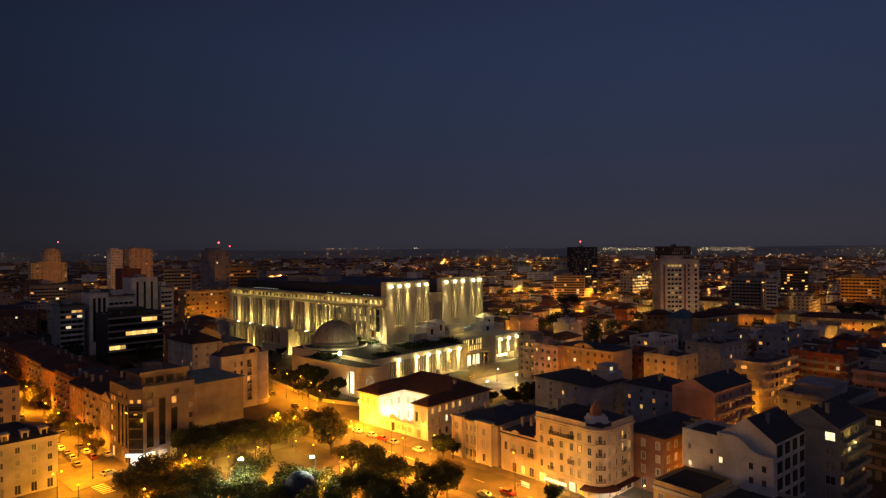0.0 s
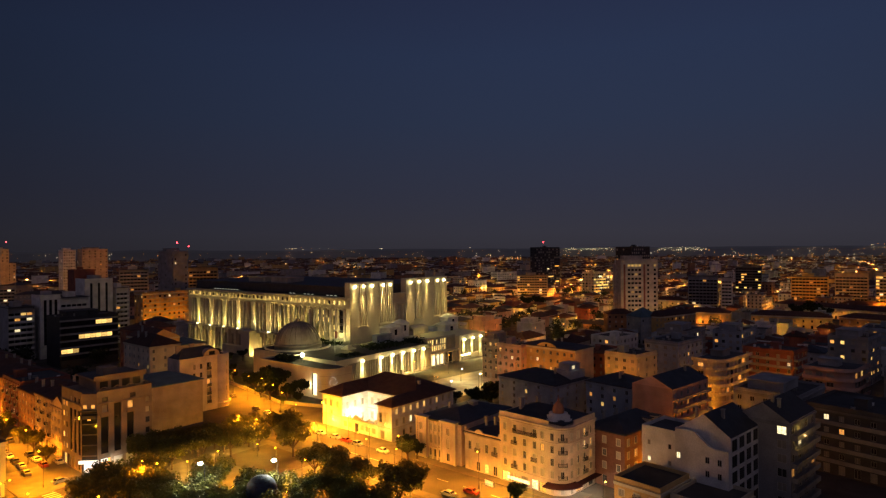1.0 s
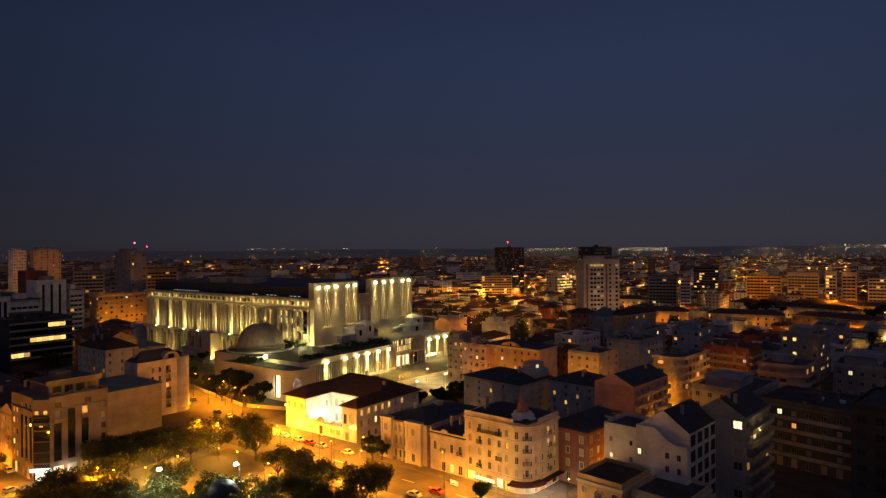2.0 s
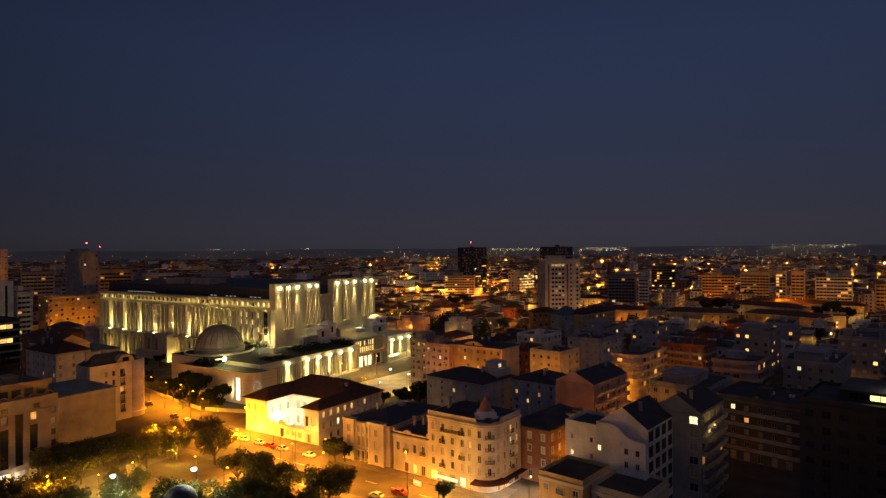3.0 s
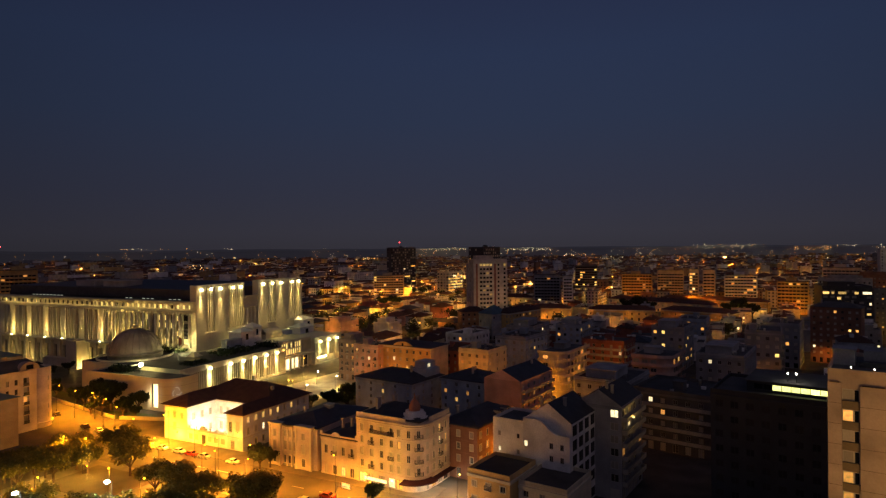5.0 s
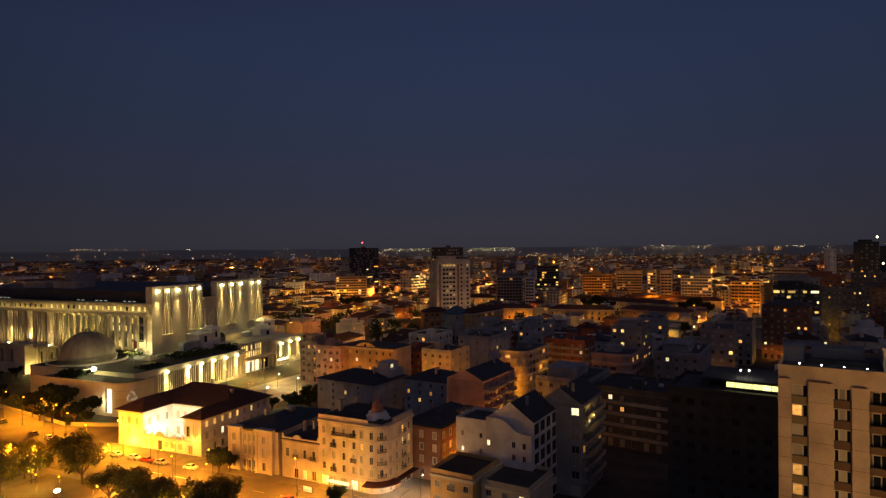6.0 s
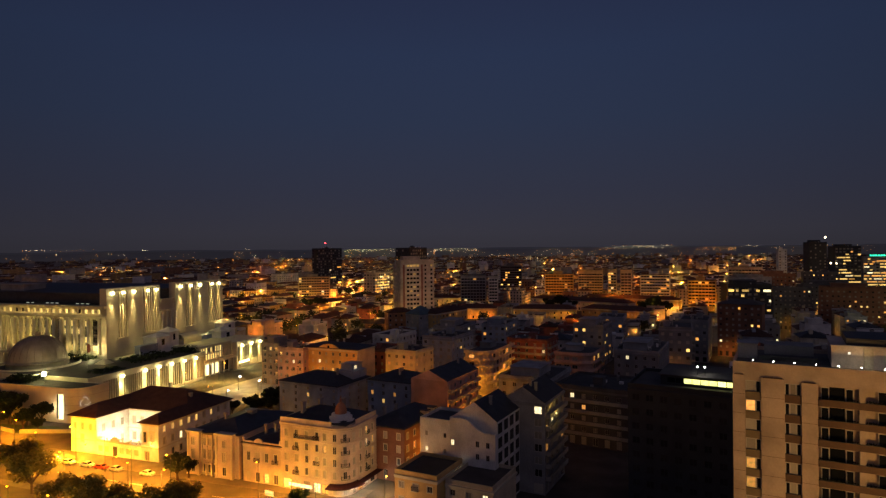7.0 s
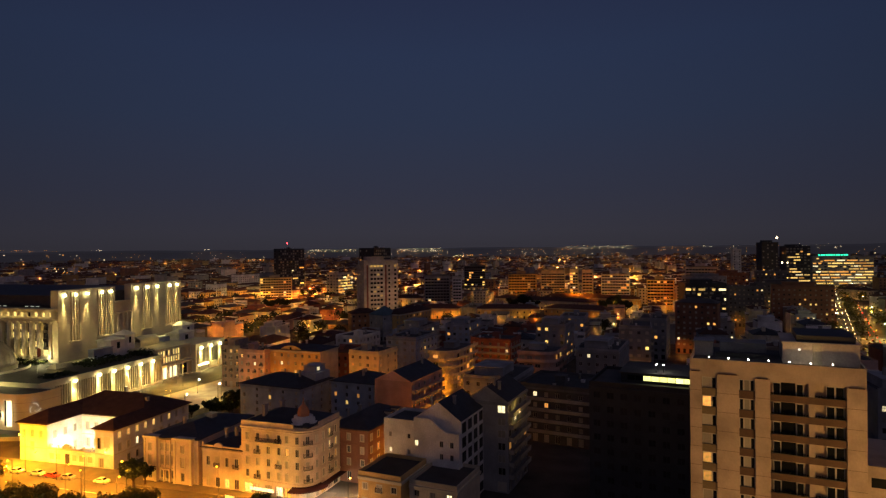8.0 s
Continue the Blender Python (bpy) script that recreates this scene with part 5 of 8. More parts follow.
for q in ((0.0, 0.6), (11.9, 12.5)):
    part("pedestal", boxes((-0.2, 0.2, *q, 11.3, 12.1)), M["pale"], g)


def pale_house():
    """The pale house above the climbing street: two window columns, a loggia column and a half-round end."""
    e = thing("apartment_house", -82.0, 244.0, 0, 47, "pale apartment house with loggias and half-round end", "building")
    TAKEN.append((-90, 238, 47, 24, 22))
    x0, h, cx, R = -7.0, 21.4, 11.2, 4.3
    rows = [3.6 + 3.3 * k for k in range(5)]
    wins = [(s - x0 - 0.5, s - x0 + 0.5, z, z + 1.9) for s in (-1.1, 1.7) for z in rows]
    logs = [(4.1 - x0, 5.9 - x0, z - 0.6, z + 2.1) for z in rows]
    bm = bmesh.new()
    facade(bm, (x0, 0, 0), (1, 0, 0), (0, -1, 0), 8.6 - x0, 0, h, wins + logs, 0.9)
    quad(bm, ((x0, 9.5, 0), (x0, 0, 0), (x0, 0, h), (x0, 9.5, h)))
    quad(bm, ((13.5, 4.3, 0), (13.5, 9.5, 0), (13.5, 9.5, h), (13.5, 4.3, h)))
    quad(bm, ((13.5, 9.5, 0), (x0, 9.5, 0), (x0, 9.5, h), (13.5, 9.5, h)))
    part("wall", bm, M["pale"], e)
    for a, b, c, d in wins:
        win = part("window", window_mesh(1.0, 1.9, True), None, e, at=pose((a + b) / 2 + x0, 0.1, c))
        part("pane", pane_mesh(1.0, 1.9, room(0.06)), None, win)
    for a, b, c, d in logs:
        rail = part("loggia_rail", boxes((a + x0, b + x0, -0.35, -0.27, c, c + 1.0), (a + x0 - 0.1, b + x0 + 0.1, -0.4, 0.3, c - 0.15, c)), M["dframe"], e)
        part("loggia_door", boxes((a + x0 + 0.2, b + x0 - 0.2, 0.8, 0.85, c + 0.05, d)), M[room(0.08)], e)
    bm = bmesh.new()
    lathe(bm, [(R, 0), (R, h), (R - 0.3, h), (R - 0.3, h - 0.5), (0.05, h - 0.5)], 32, cx, R)
    part("round_end", bm, M["pale"], e)
    bm = bmesh.new()
    lathe(bm, [(R, 1.6), (R + 0.7, 1.6), (R + 0.7, 2.0), (R, 2.0)], 32, cx, R)
    part("ring_ledge", bm, M["pale"], e)
    for z in rows:
        part("stair_slit", boxes((-0.22, 0.22, -0.03, 0.05, z - 0.3, z + 1.4)), M["blind"], e, at=pose(cx + R * math.cos(radians(-68)), R + R * math.sin(radians(-68)), 0, 0, 0, 22))
    bm = bmesh.new()
    hip(bm, x0 + 0.3, 12.0, 1.2, 9.2, h + 0.1, 3.4, 0.0)
    part("roof", bm, M["slate"], e)
    # curved dormer over the loggias
    bm = bmesh.new()
    for k in range(12):
        v = [(3.4 * math.cos(radians(15 * j)), 2.6 * math.sin(radians(15 * j))) for j in (k, k + 1)]
        quad(bm, ((6.6 + v[0][0], 0.6, h + v[0][1]), (6.6 + v[1][0], 0.6, h + v[1][1]), (6.6 + v[1][0], 7.0, h + v[1][1]), (6.6 + v[0][0], 7.0, h + v[0][1])))
        quad(bm, ((6.6 + v[0][0], 0.62, h), (6.6 + v[1][0], 0.62, h), (6.6 + v[1][0], 0.62, h + v[1][1]), (6.6 + v[0][0], 0.62, h + v[0][1])))
    part("curved_dormer", bm, M["rose"], e)
    part("dormer_window", boxes((5.4, 7.8, 0.52, 0.6, h + 0.2, h + 1.7)), M["glass"], e)
    for x, y in ((-4.5, 6), (1.5, 7)):
        part("chimney", boxes((x - 0.9, x + 0.9, y - 0.4, y + 0.4, h + 0.4, h + 4.4), (x - 1.0, x + 1.0, y - 0.5, y + 0.5, h + 4.4, h + 4.7)), M["rose"], e)
    return e


pale_house()
building("apartment_house", "beige house with a blank party wall and blue sheet roof", (-92, 213.5), 47, 24, 18, 15.7, "rose", 0, 3, 5, 3.6, roof="hip", roofmat="teal", rise=3.2, lit=0.05, cornice=False)


def glass_corner_office():
    """The office at the shop corner: chamfered glass corner, dark glass strips up the faces, a set-back top with ring parapets."""
    e = thing("office_building", -90.4, 177.7, 0, 47, "stone office block with dark glass strips and glazed corner", "building")
    w, d, h, C = 18.5, 18.0, 22.5, 3.0
    TAKEN.append((-90.4, 177.7, 47, w, d))
    strips_x = [(1.0, 3.1, 5.0, 15.5), (4.6, 6.6, 5.0, 19.0), (8.2, 10.2, 5.0, 15.5)]
    small_x = [(13.6, 14.9, 5.2 + 3.1 * k, 6.9 + 3.1 * k) for k in range(5)] + [(1.3 + 3.9 * k, 2.9 + 3.9 * k, 19.8, 21.2) for k in (0, 2)] + [(1.3, 2.9, 16.6, 18.9), (8.4, 10.0, 16.6, 18.9)]
    strips_y = [(0.8, 2.4, 5.0, 17.5), (3.8, 5.4, 5.0, 17.5), (6.8, 8.4, 5.0, 17.5)]
    small_y = [(10.4 + 2.2 * j, 11.5 + 2.2 * j, 5.2 + 3.1 * k, 6.7 + 3.1 * k) for k in range(5) for j in range(2)] + [(1.0 + 3 * j, 2.2 + 3 * j, 19.6, 21.0) for j in range(3)]
    ground_x = [(1.0 + 3.4 * k, 3.6 + 3.4 * k, 0.3, 3.6) for k in range(4)]
    ground_y = [(1.0 + 3.4 * k, 3.6 + 3.4 * k, 0.3, 3.6) for k in range(4)]
    bm = bmesh.new()
    W, D = w - C, d - C
    facade(bm, (C, 0, 0), (1, 0, 0), (0, -1, 0), W, 0, h, strips_x + small_x + ground_x, 0.5)
    facade(bm, (0, d, 0), (0, -1, 0), (-1, 0, 0), D, 0, h, [(D - b, D - a, c, k) for a, b, c, k in strips_y + small_y + ground_y], 0.5)
    quad(bm, ((w, 0, 0), (w, d, 0), (w, d, h), (w, 0, h)))
    quad(bm, ((w, d, 0), (0, d, 0), (0, d, h), (w, d, h)))
    quad(bm, ((0, C, 17.8), (C, 0, 17.8), (C, 0, h), (0, C, h)))
    quad(bm, ((0, C, h - 0.01), (C, 0, h - 0.01), (w, 0, h - 0.01), (w, d, h - 0.01), (0, d, h - 0.01)))
    part("wall", bm, M["tan"], e)
    for a, b, c, k in strips_x + small_x:
        part("glass_strip" if k - c > 3 else "pane", boxes((C + a, C + b, 0.42, 0.46, c, k)), M["glass" if k - c > 3 else room(0.25)], e)
    for a, b, c, k in strips_y + small_y:
        part("glass_strip" if k - c > 3 else "pane", boxes((0.05, 0.09, C + a, C + b, c, k)), M["glass" if k - c > 3 else room(0.3)], e)
    for a, b, c, k in ground_x:
        part("shop_pane", boxes((C + a, C + b, 0.42, 0.46, c, k)), M[room(0.4)], e)
    for a, b, c, k in ground_y:
        part("shop_pane", boxes((0.42, 0.46, C + a, C + b, c, k)), M[room(0.4)], e)
    # glazed corner with its floor bands
    at = pose(C / 2, C / 2, 0, 0, 0, -45)
    L = C * 1.414
    part("corner_glass", boxes((-L / 2 + 0.05, L / 2 - 0.05, -0.02, 0.3, 3.6, 17.8)), M["glass"], e, "dark curtain-wall corner", at=at)
    for k in range(5):
        part("glazing_bar", boxes((-L / 2, L / 2, -0.12, 0.0, 4.8 + 3.0 * k, 5.1 + 3.0 * k)), M["dframe"], e, at=at)
    for k in range(3):
        part("lit_office_pane", boxes((-1.6 + 1.1 * k, -0.7 + 1.1 * k, -0.06, -0.03, 18.4 - 3.4 * (k == 1), 19.4 - 3.4 * (k == 1))), M["lit_o"], e, at=at)
    part("corner_balcony", boxes((-L / 2, L / 2, -1.0, 0, 15.6, 16.5), (-L / 2, L / 2, -1.0, 0, 17.6, 18.0)), M["dark"], e, at=at)
    part("shop_sign", boxes((-L / 2 - 0.6, L / 2 + 0.6, -0.7, -0.4, 2.9, 3.8), (-1.4, 1.4, -0.3, -0.2, 0.4, 2.8)), M["flood2"], e, "white-lit shop fascia without lettering", at=at)
    part("shop_sign", boxes((C + 0.8, C + 2.6, -0.5, -0.2, 3.0, 3.7)), M["flood2"], e, "white-lit shop fascia without lettering")
    light(-1.2, -1.2, 2.4, 420.0, (1.0, 0.95, 0.85), 0.3, e)
    light(C + 4.0, -1.4, 2.6, 320.0, (1.0, 0.92, 0.75), 0.3, e)
    for a, b, c, k in ((1.0, 3.2, 16.3, 0), (8.2, 10.2, 16.3, 0)):
        part("balcony", boxes((C + a - 0.3, C + b + 0.3, -0.9, 0, 15.9, 16.2), (C + a - 0.3, C + b + 0.3, -0.9, -0.8, 16.2, 17.1)), M["tan"], e)
    part("cornice", boxes((C, w, -0.3, 0, 19.2, 19.5), (-0.3, 0, C, d, 19.2, 19.5)), M["tan"], e)
    for k in range(4):
        bm = bmesh.new()
        x = C + 2.0 + 3.7 * k
        last = None
        for j in range(13):
            p = (x + 1.4 * math.cos(radians(15 * j)), 0.2, h + 1.5 * math.sin(radians(15 * j)))
            if last:
                tube(bm, last, p, 0.16, 0.16, 5)
            last = p
        part("ring_parapet", bm, M["tan"], e)
    part("parapet", boxes((C, w, 0, 0.2, h, h + 0.5), (0, 0.2, C, d, h, h + 0.5), (w - 0.2, w, 0.2, d, h, h + 0.9)), M["tan"], e)
    part("top_storey", boxes((4.0, w - 1, 3.2, d - 2, h, h + 3.2), (3.2, w - 0.4, 2.4, d - 1.2, h + 3.2, h + 3.6), (7, 11, 6, 11, h + 3.6, h + 6.0), (3.2, w - 0.4, 2.4, 2.6, h + 3.6, h + 4.5)), M["tan"], e)
    for k in range(4):
        part("pane", boxes((5.0 + 3.1 * k, 7.2 + 3.1 * k, 3.12, 3.17, h + 0.5, h + 2.6)), M["glass"], e)
    part("roof", boxes((3.6, w - 0.8, 2.7, d - 1.5, h + 3.6, h + 3.75)), M["felt"], e)
    return e


glass_corner_office()
g = building("apartment_house", "cream apartment house with slate roof and dormers", (-131.3, 135.7), 47, 40, 16, 14.0, "cream", 11, 3, 4, 3.6, roof="hip", roofmat="slate", rise=3.5, lit=0.05)
for k in range(9):
    x = 2.6 + 4.3 * k
    part("dormer", boxes((x - 0.8, x + 0.8, 0.6, 3.0, 14.2, 16.2), (x - 1.0, x + 1.0, 0.3, 3.2, 16.2, 16.45)), M["cream"], g)
    part("dormer_window", boxes((x - 0.5, x + 0.5, 0.55, 0.59, 14.6, 15.9)), M["glass"], g)
part("skylight", boxes((18, 23, 7, 10, 17.3, 18.0)), M["blind"], g)
part("eaves_cornice", boxes((-0.5, 40.4, -0.6, 0.0, 13.6, 14.15)), M["stone"], g)

flat_piece("low_wall", strip((-52.5, 255.5), (-88, 301), 0.25), 0, 1.3, M["kerb"], "low stone wall along the climbing street", "wall")
flat_piece("low_wall", strip((-50.5, 254.5), (-34, 247), 0.25), 0, 1.3, M["kerb"], "low stone wall before the curved building", "wall")
flat_piece("lawn", [(-52, 256), (-34, 248), (-40, 258), (-66, 275), (-80, 305), (-96, 330), (-104, 322)], 0, 0.12, M["grass"], "dark sloping lawn below the palace", "lawn")
flat_piece("garden", [(8, 248), (20, 258), (52, 288), (58, 262), (36, 236), (24, 226), (16, 236)], 0, 0.14, M["earth"], "dark back garden behind the villa", "garden")
for k, (dd, hh, wl2, rf, nn) in enumerate(((12, 15.5, "rose", "gable_x", 4), (17, 16.5, "rose", "hip", 5), (20, 15.0, "brown", "hip", 6), (22, 16.0, "red", "flat", 7), (24, 15.0, "brown", "hip", 7), (26, 15.5, "tan", "hip", 8), (26, 15.5, "brown", "hip", 8), (28, 15, "red", "hip", 8), (30, 16, "brown", "hip", 9))):
    off = 19 + sum((12, 17, 20, 22, 24, 26, 26, 28, 30)[:k])
    building("apartment_house", "terraced apartment house on the orange-lit street", (-90.4 - 0.695 * off, 177.7 + 0.719 * off), 46, 16, dd - 0.3, hh, wl2, 0, nn, 5, 3.8, roof=rf, roofmat="tile" if rf != "flat" else "felt", rise=3.0, lit=0.12, bal="y" if k % 2 else "", group="terrace on the left street")
for k in range(4):
    off = 84 + 30 * k
    building("apartment_house", "dark-roofed apartment house across the street", (-110.4 - 0.695 * off, 157.6 + 0.719 * off), 46, 15, 29.5, 13.5 + k % 2, ("cream", "brown", "ochre", "red")[k], 4, 0, 4, 3.6, roof="hip", roofmat="slate", rise=3.0, lit=0.1)

# left middle distance
def layered_block(label, N, ang, w, d, h, wall, lit, fh=3.1, deep=1.2, ground=4.0, bays=3.0, edge=None):
    """A block built up floor by floor: deep open galleries of dark glass between solid balcony fronts."""
    e = thing("apartment_block", N[0], N[1], 0, ang, label, "building")
    TAKEN.append((N[0], N[1], ang, w, d))
    nf = max(2, int((h - ground - 1.0) / fh))
    part("core", boxes((0.4, w - 0.4, deep, d, 0, h - 0.3)), M["charcoal" if wall in ("charcoal", "dark") else wall], e)
    part("end_wall", boxes((0, 0.4, 0, d, 0, h + 0.6)), M[wall], e)
    part("end_wall", boxes((w - 0.4, w, 0, d, 0, h + 0.6)), M[wall], e)
    part("ground_floor", boxes((0.4, w - 0.4, 0.3, deep, 0, ground - 0.3)), M[wall], e)
    n = max(2, int(w / bays))
    kinds = ("glass", "lit_y", "lit_o", "lit_w")
    panes = bmesh.new()
    for k in range(nf):
        z = ground + fh * k
        part("balcony", shared(("layer_balcony", w, deep, edge or wall), lambda b: (box(b, 0.4, w - 0.4, -0.1, 0.12, -0.3, 0.95), box(b, 0.4, w - 0.4, 0.12, deep, -0.3, -0.08)), M[edge or wall]), None, e, at=pose(0, 0, z))
        for i in range(n):
            u0, u1 = 0.8 + (w - 1.6) * i / n, 0.8 + (w - 1.6) * (i + 0.86) / n
            kind = room(lit)
            box(panes, u0, u1, deep - 0.06, deep - 0.01, z + 0.1, z + 2.3, kinds.index(kind) if kind in kinds else 0)
    tagged(part("glazing", panes, [M[k] for k in kinds], e), kind="stuff")
    part("roof", boxes((-0.2, w + 0.2, -0.3, d, h - 0.3, h)), M["felt"], e)
    part("roof_cabin", boxes((w * 0.3, w * 0.62, d * 0.35, d * 0.8, h, h + 2.8), (w * 0.28, w * 0.64, d * 0.33, d * 0.82, h + 2.8, h + 3.0)), M[wall], e)
    return e


def strip_block(label, N, ang, w, d, h, strips, z0, wall="white"):
    """A tower whose face carries tall dark glass strips."""
    e = thing("apartment_block", N[0], N[1], 0, ang, label, "building")
    TAKEN.append((N[0], N[1], ang, w, d))
    ops = [(x - 0.8, x + 0.8, z0, h - 2.0) for x in strips]
    bm = bmesh.new()
    facade(bm, (0, 0, 0), (1, 0, 0), (0, -1, 0), w, 0, h, ops, 0.6)
    quad(bm, ((0, d, 0), (0, 0, 0), (0, 0, h), (0, d, h)))
    quad(bm, ((w, 0, 0), (w, d, 0), (w, d, h), (w, 0, h)))
    quad(bm, ((w, d, 0), (0, d, 0), (0, d, h), (w, d, h)))
    quad(bm, ((0, 0, h), (w, 0, h), (w, d, h), (0, d, h)))
    part("wall", bm, M[wall], e)
    for x in strips:
        part("glass_strip", boxes((x - 0.8, x + 0.8, 0.45, 0.5, z0, h - 2.0)), M["glass"], e)
        for k in range(int((h - 2 - z0) / 3)):
            part("spandrel", shared(("spandrel", 1.6), lambda b: box(b, -0.8, 0.8, 0.3, 0.45, 0, 0.5), M["dark"]), None, e, at=pose(x, 0, z0 + 3 * k + 1.0))
    part("parapet", boxes((0, w, 0, 0.3, h, h + 1.0), (0, 0.3, 0.3, d, h, h + 1.0)), M[wall], e)
    part("roof_cabin", boxes((w * 0.3, w * 0.7, d * 0.3, d * 0.7, h, h + 3.0)), M["grey"], e)
    return e


strip_block("white block with three tall dark glass strips", (-213, 419), 47, 17.5, 16, 44.0, (4.0, 8.8, 13.6), 14.0)
strip_block("white block with arched dark glass strips", (-214.8, 372.6), 47, 10.5, 15, 36.6, (2.6, 5.4, 8.2), 8.0)
layered_block("white apartment block with wide shaded balconies", (-207.6, 380.3), 47, 16, 14, 35.5, "white", 0.10)
layered_block("grey apartment block with deep dark balconies", (-226, 361), 47, 13.5, 16, 31.5, "grey", 0.14, edge="white")
layered_block("white balconied wing beside the glass-strip block", (-199.5, 433), 47, 9, 14, 38.0, "white", 0.10)
building("apartment_block", "dark red block rising behind the white ones", (-260, 496), 47, 15, 14, 48.0, "red", 0, 0, 12, 4.0, roof="flat", roofmat="felt", lit=0.0, cornice=False)
building("apartment_house", "orange-lit apartment house behind the low roofs", (162.4, 387.3), 32, 40, 14, 18.0, "ochre", 10, 3, 5, 4.0, 1.5, 1.5, "hip", "tile", 3.0, 0.06, surround=False)
mid_extra = [(172, 386), (186, 394)]
e = building("office_building", "dark glass office with lit floor strips", (-186.5, 341), 47, 30, 20, 27, "dark", 0, 0, 7, 4.0, roof="flat", roofmat="felt", lit=0.0, cornice=False)
for k in range(6):
    z = 4.2 + 3.7 * k
    for j in range(10):
        kind = "lit_y" if (k, j) in ((5, 6), (5, 7), (5, 8), (3, 3), (3, 4), (3, 5), (3, 6), (3, 7), (3, 8), (1, 0), (1, 1), (1, 2)) else "glass"
        part("pane", shared(("strip_pane", kind), lambda b: box(b, 0, 2.75, -0.08, -0.02, 0, 2.2), M[kind]), None, e, at=pose(0.6 + 2.9 * j, 0, z))
    part("floor_band", shared(("floor_band", 30), lambda b: box(b, -0.2, 30, -0.35, 0, 0, 0.9), M["concrete"]), None, e, at=pose(0, 0, z + 2.4))
building("apartment_house", "dark red apartment house with balconies", (-146, 334), 47, 24, 14, 21, "red", 5, 3, 6, 3.6, roof="hip", roofmat="tile", rise=3, lit=0.08, bal="x", style="solid")
building("apartment_house", "beige apartment house with tiled attic", (-113, 276), 47, 14, 26, 21, "cream", 3, 6, 6, 3.6, roof="hip", roofmat="tile", rise=4.0, lit=0.06)
building("apartment_house", "beige apartment house with plain gable end", (-124, 300), 47, 16, 22, 21, "ochre", 0, 5, 6, 3.6, roof="gable_y", roofmat="tile", rise=4.0, lit=0.06)
building("apartment_block", "long orange-lit apartment block with rows of balconies", (-195, 465), 47, 44, 14, 31.5, "ochre", 12, 3, 9, 3.4, 1.6, 1.5, "flat", "felt", lit=0.15, bal="x", style="solid", surround=False)
building("tower_block", "plain grey tower block with mast", (-181, 487), 47, 12, 25, 62, "grey", 2, 3, 19, 4.0, 1.2, 1.4, "flat", "felt", lit=0.015, surround=False, cornice=False)
building("apartment_house", "low house with sheet roof below the palace", (-120, 322), 47, 18, 16, 14, "grey", 3, 3, 4, 3.4, roof="hip", roofmat="teal", rise=3, lit=0.05)
building("apartment_block", "wide lower block before the skyline tower", (-500, 744), 47, 39, 14, 49, "cream", 8, 2, 14, 4.0, 1.6, 1.6, "flat", "felt", lit=0.05, surround=False)
mid_extra += [(-480, 735), (-420, 838), (-405, 850), (-440, 826), (-180, 462), (-165, 478), (-190, 452)]
building("apartment_block", "orange-lit tower block on the skyline", (-490, 755), 47, 17, 18, 66, "cream", 4, 5, 18, 4.0, 1.6, 1.6, "flat", "felt", lit=0.06, surround=False)
building("apartment_block", "orange-lit tower block on the skyline", (-433, 846), 47, 32, 18, 66, "pale", 5, 4, 18, 4.0, 1.6, 1.6, "flat", "felt", lit=0.06, surround=False)
building("apartment_block", "orange-lit tower block on the skyline", (-452, 835), 47, 15, 16, 65, "white", 5, 4, 17, 4.0, 1.6, 1.6, "flat", "felt", lit=0.06, surround=False)

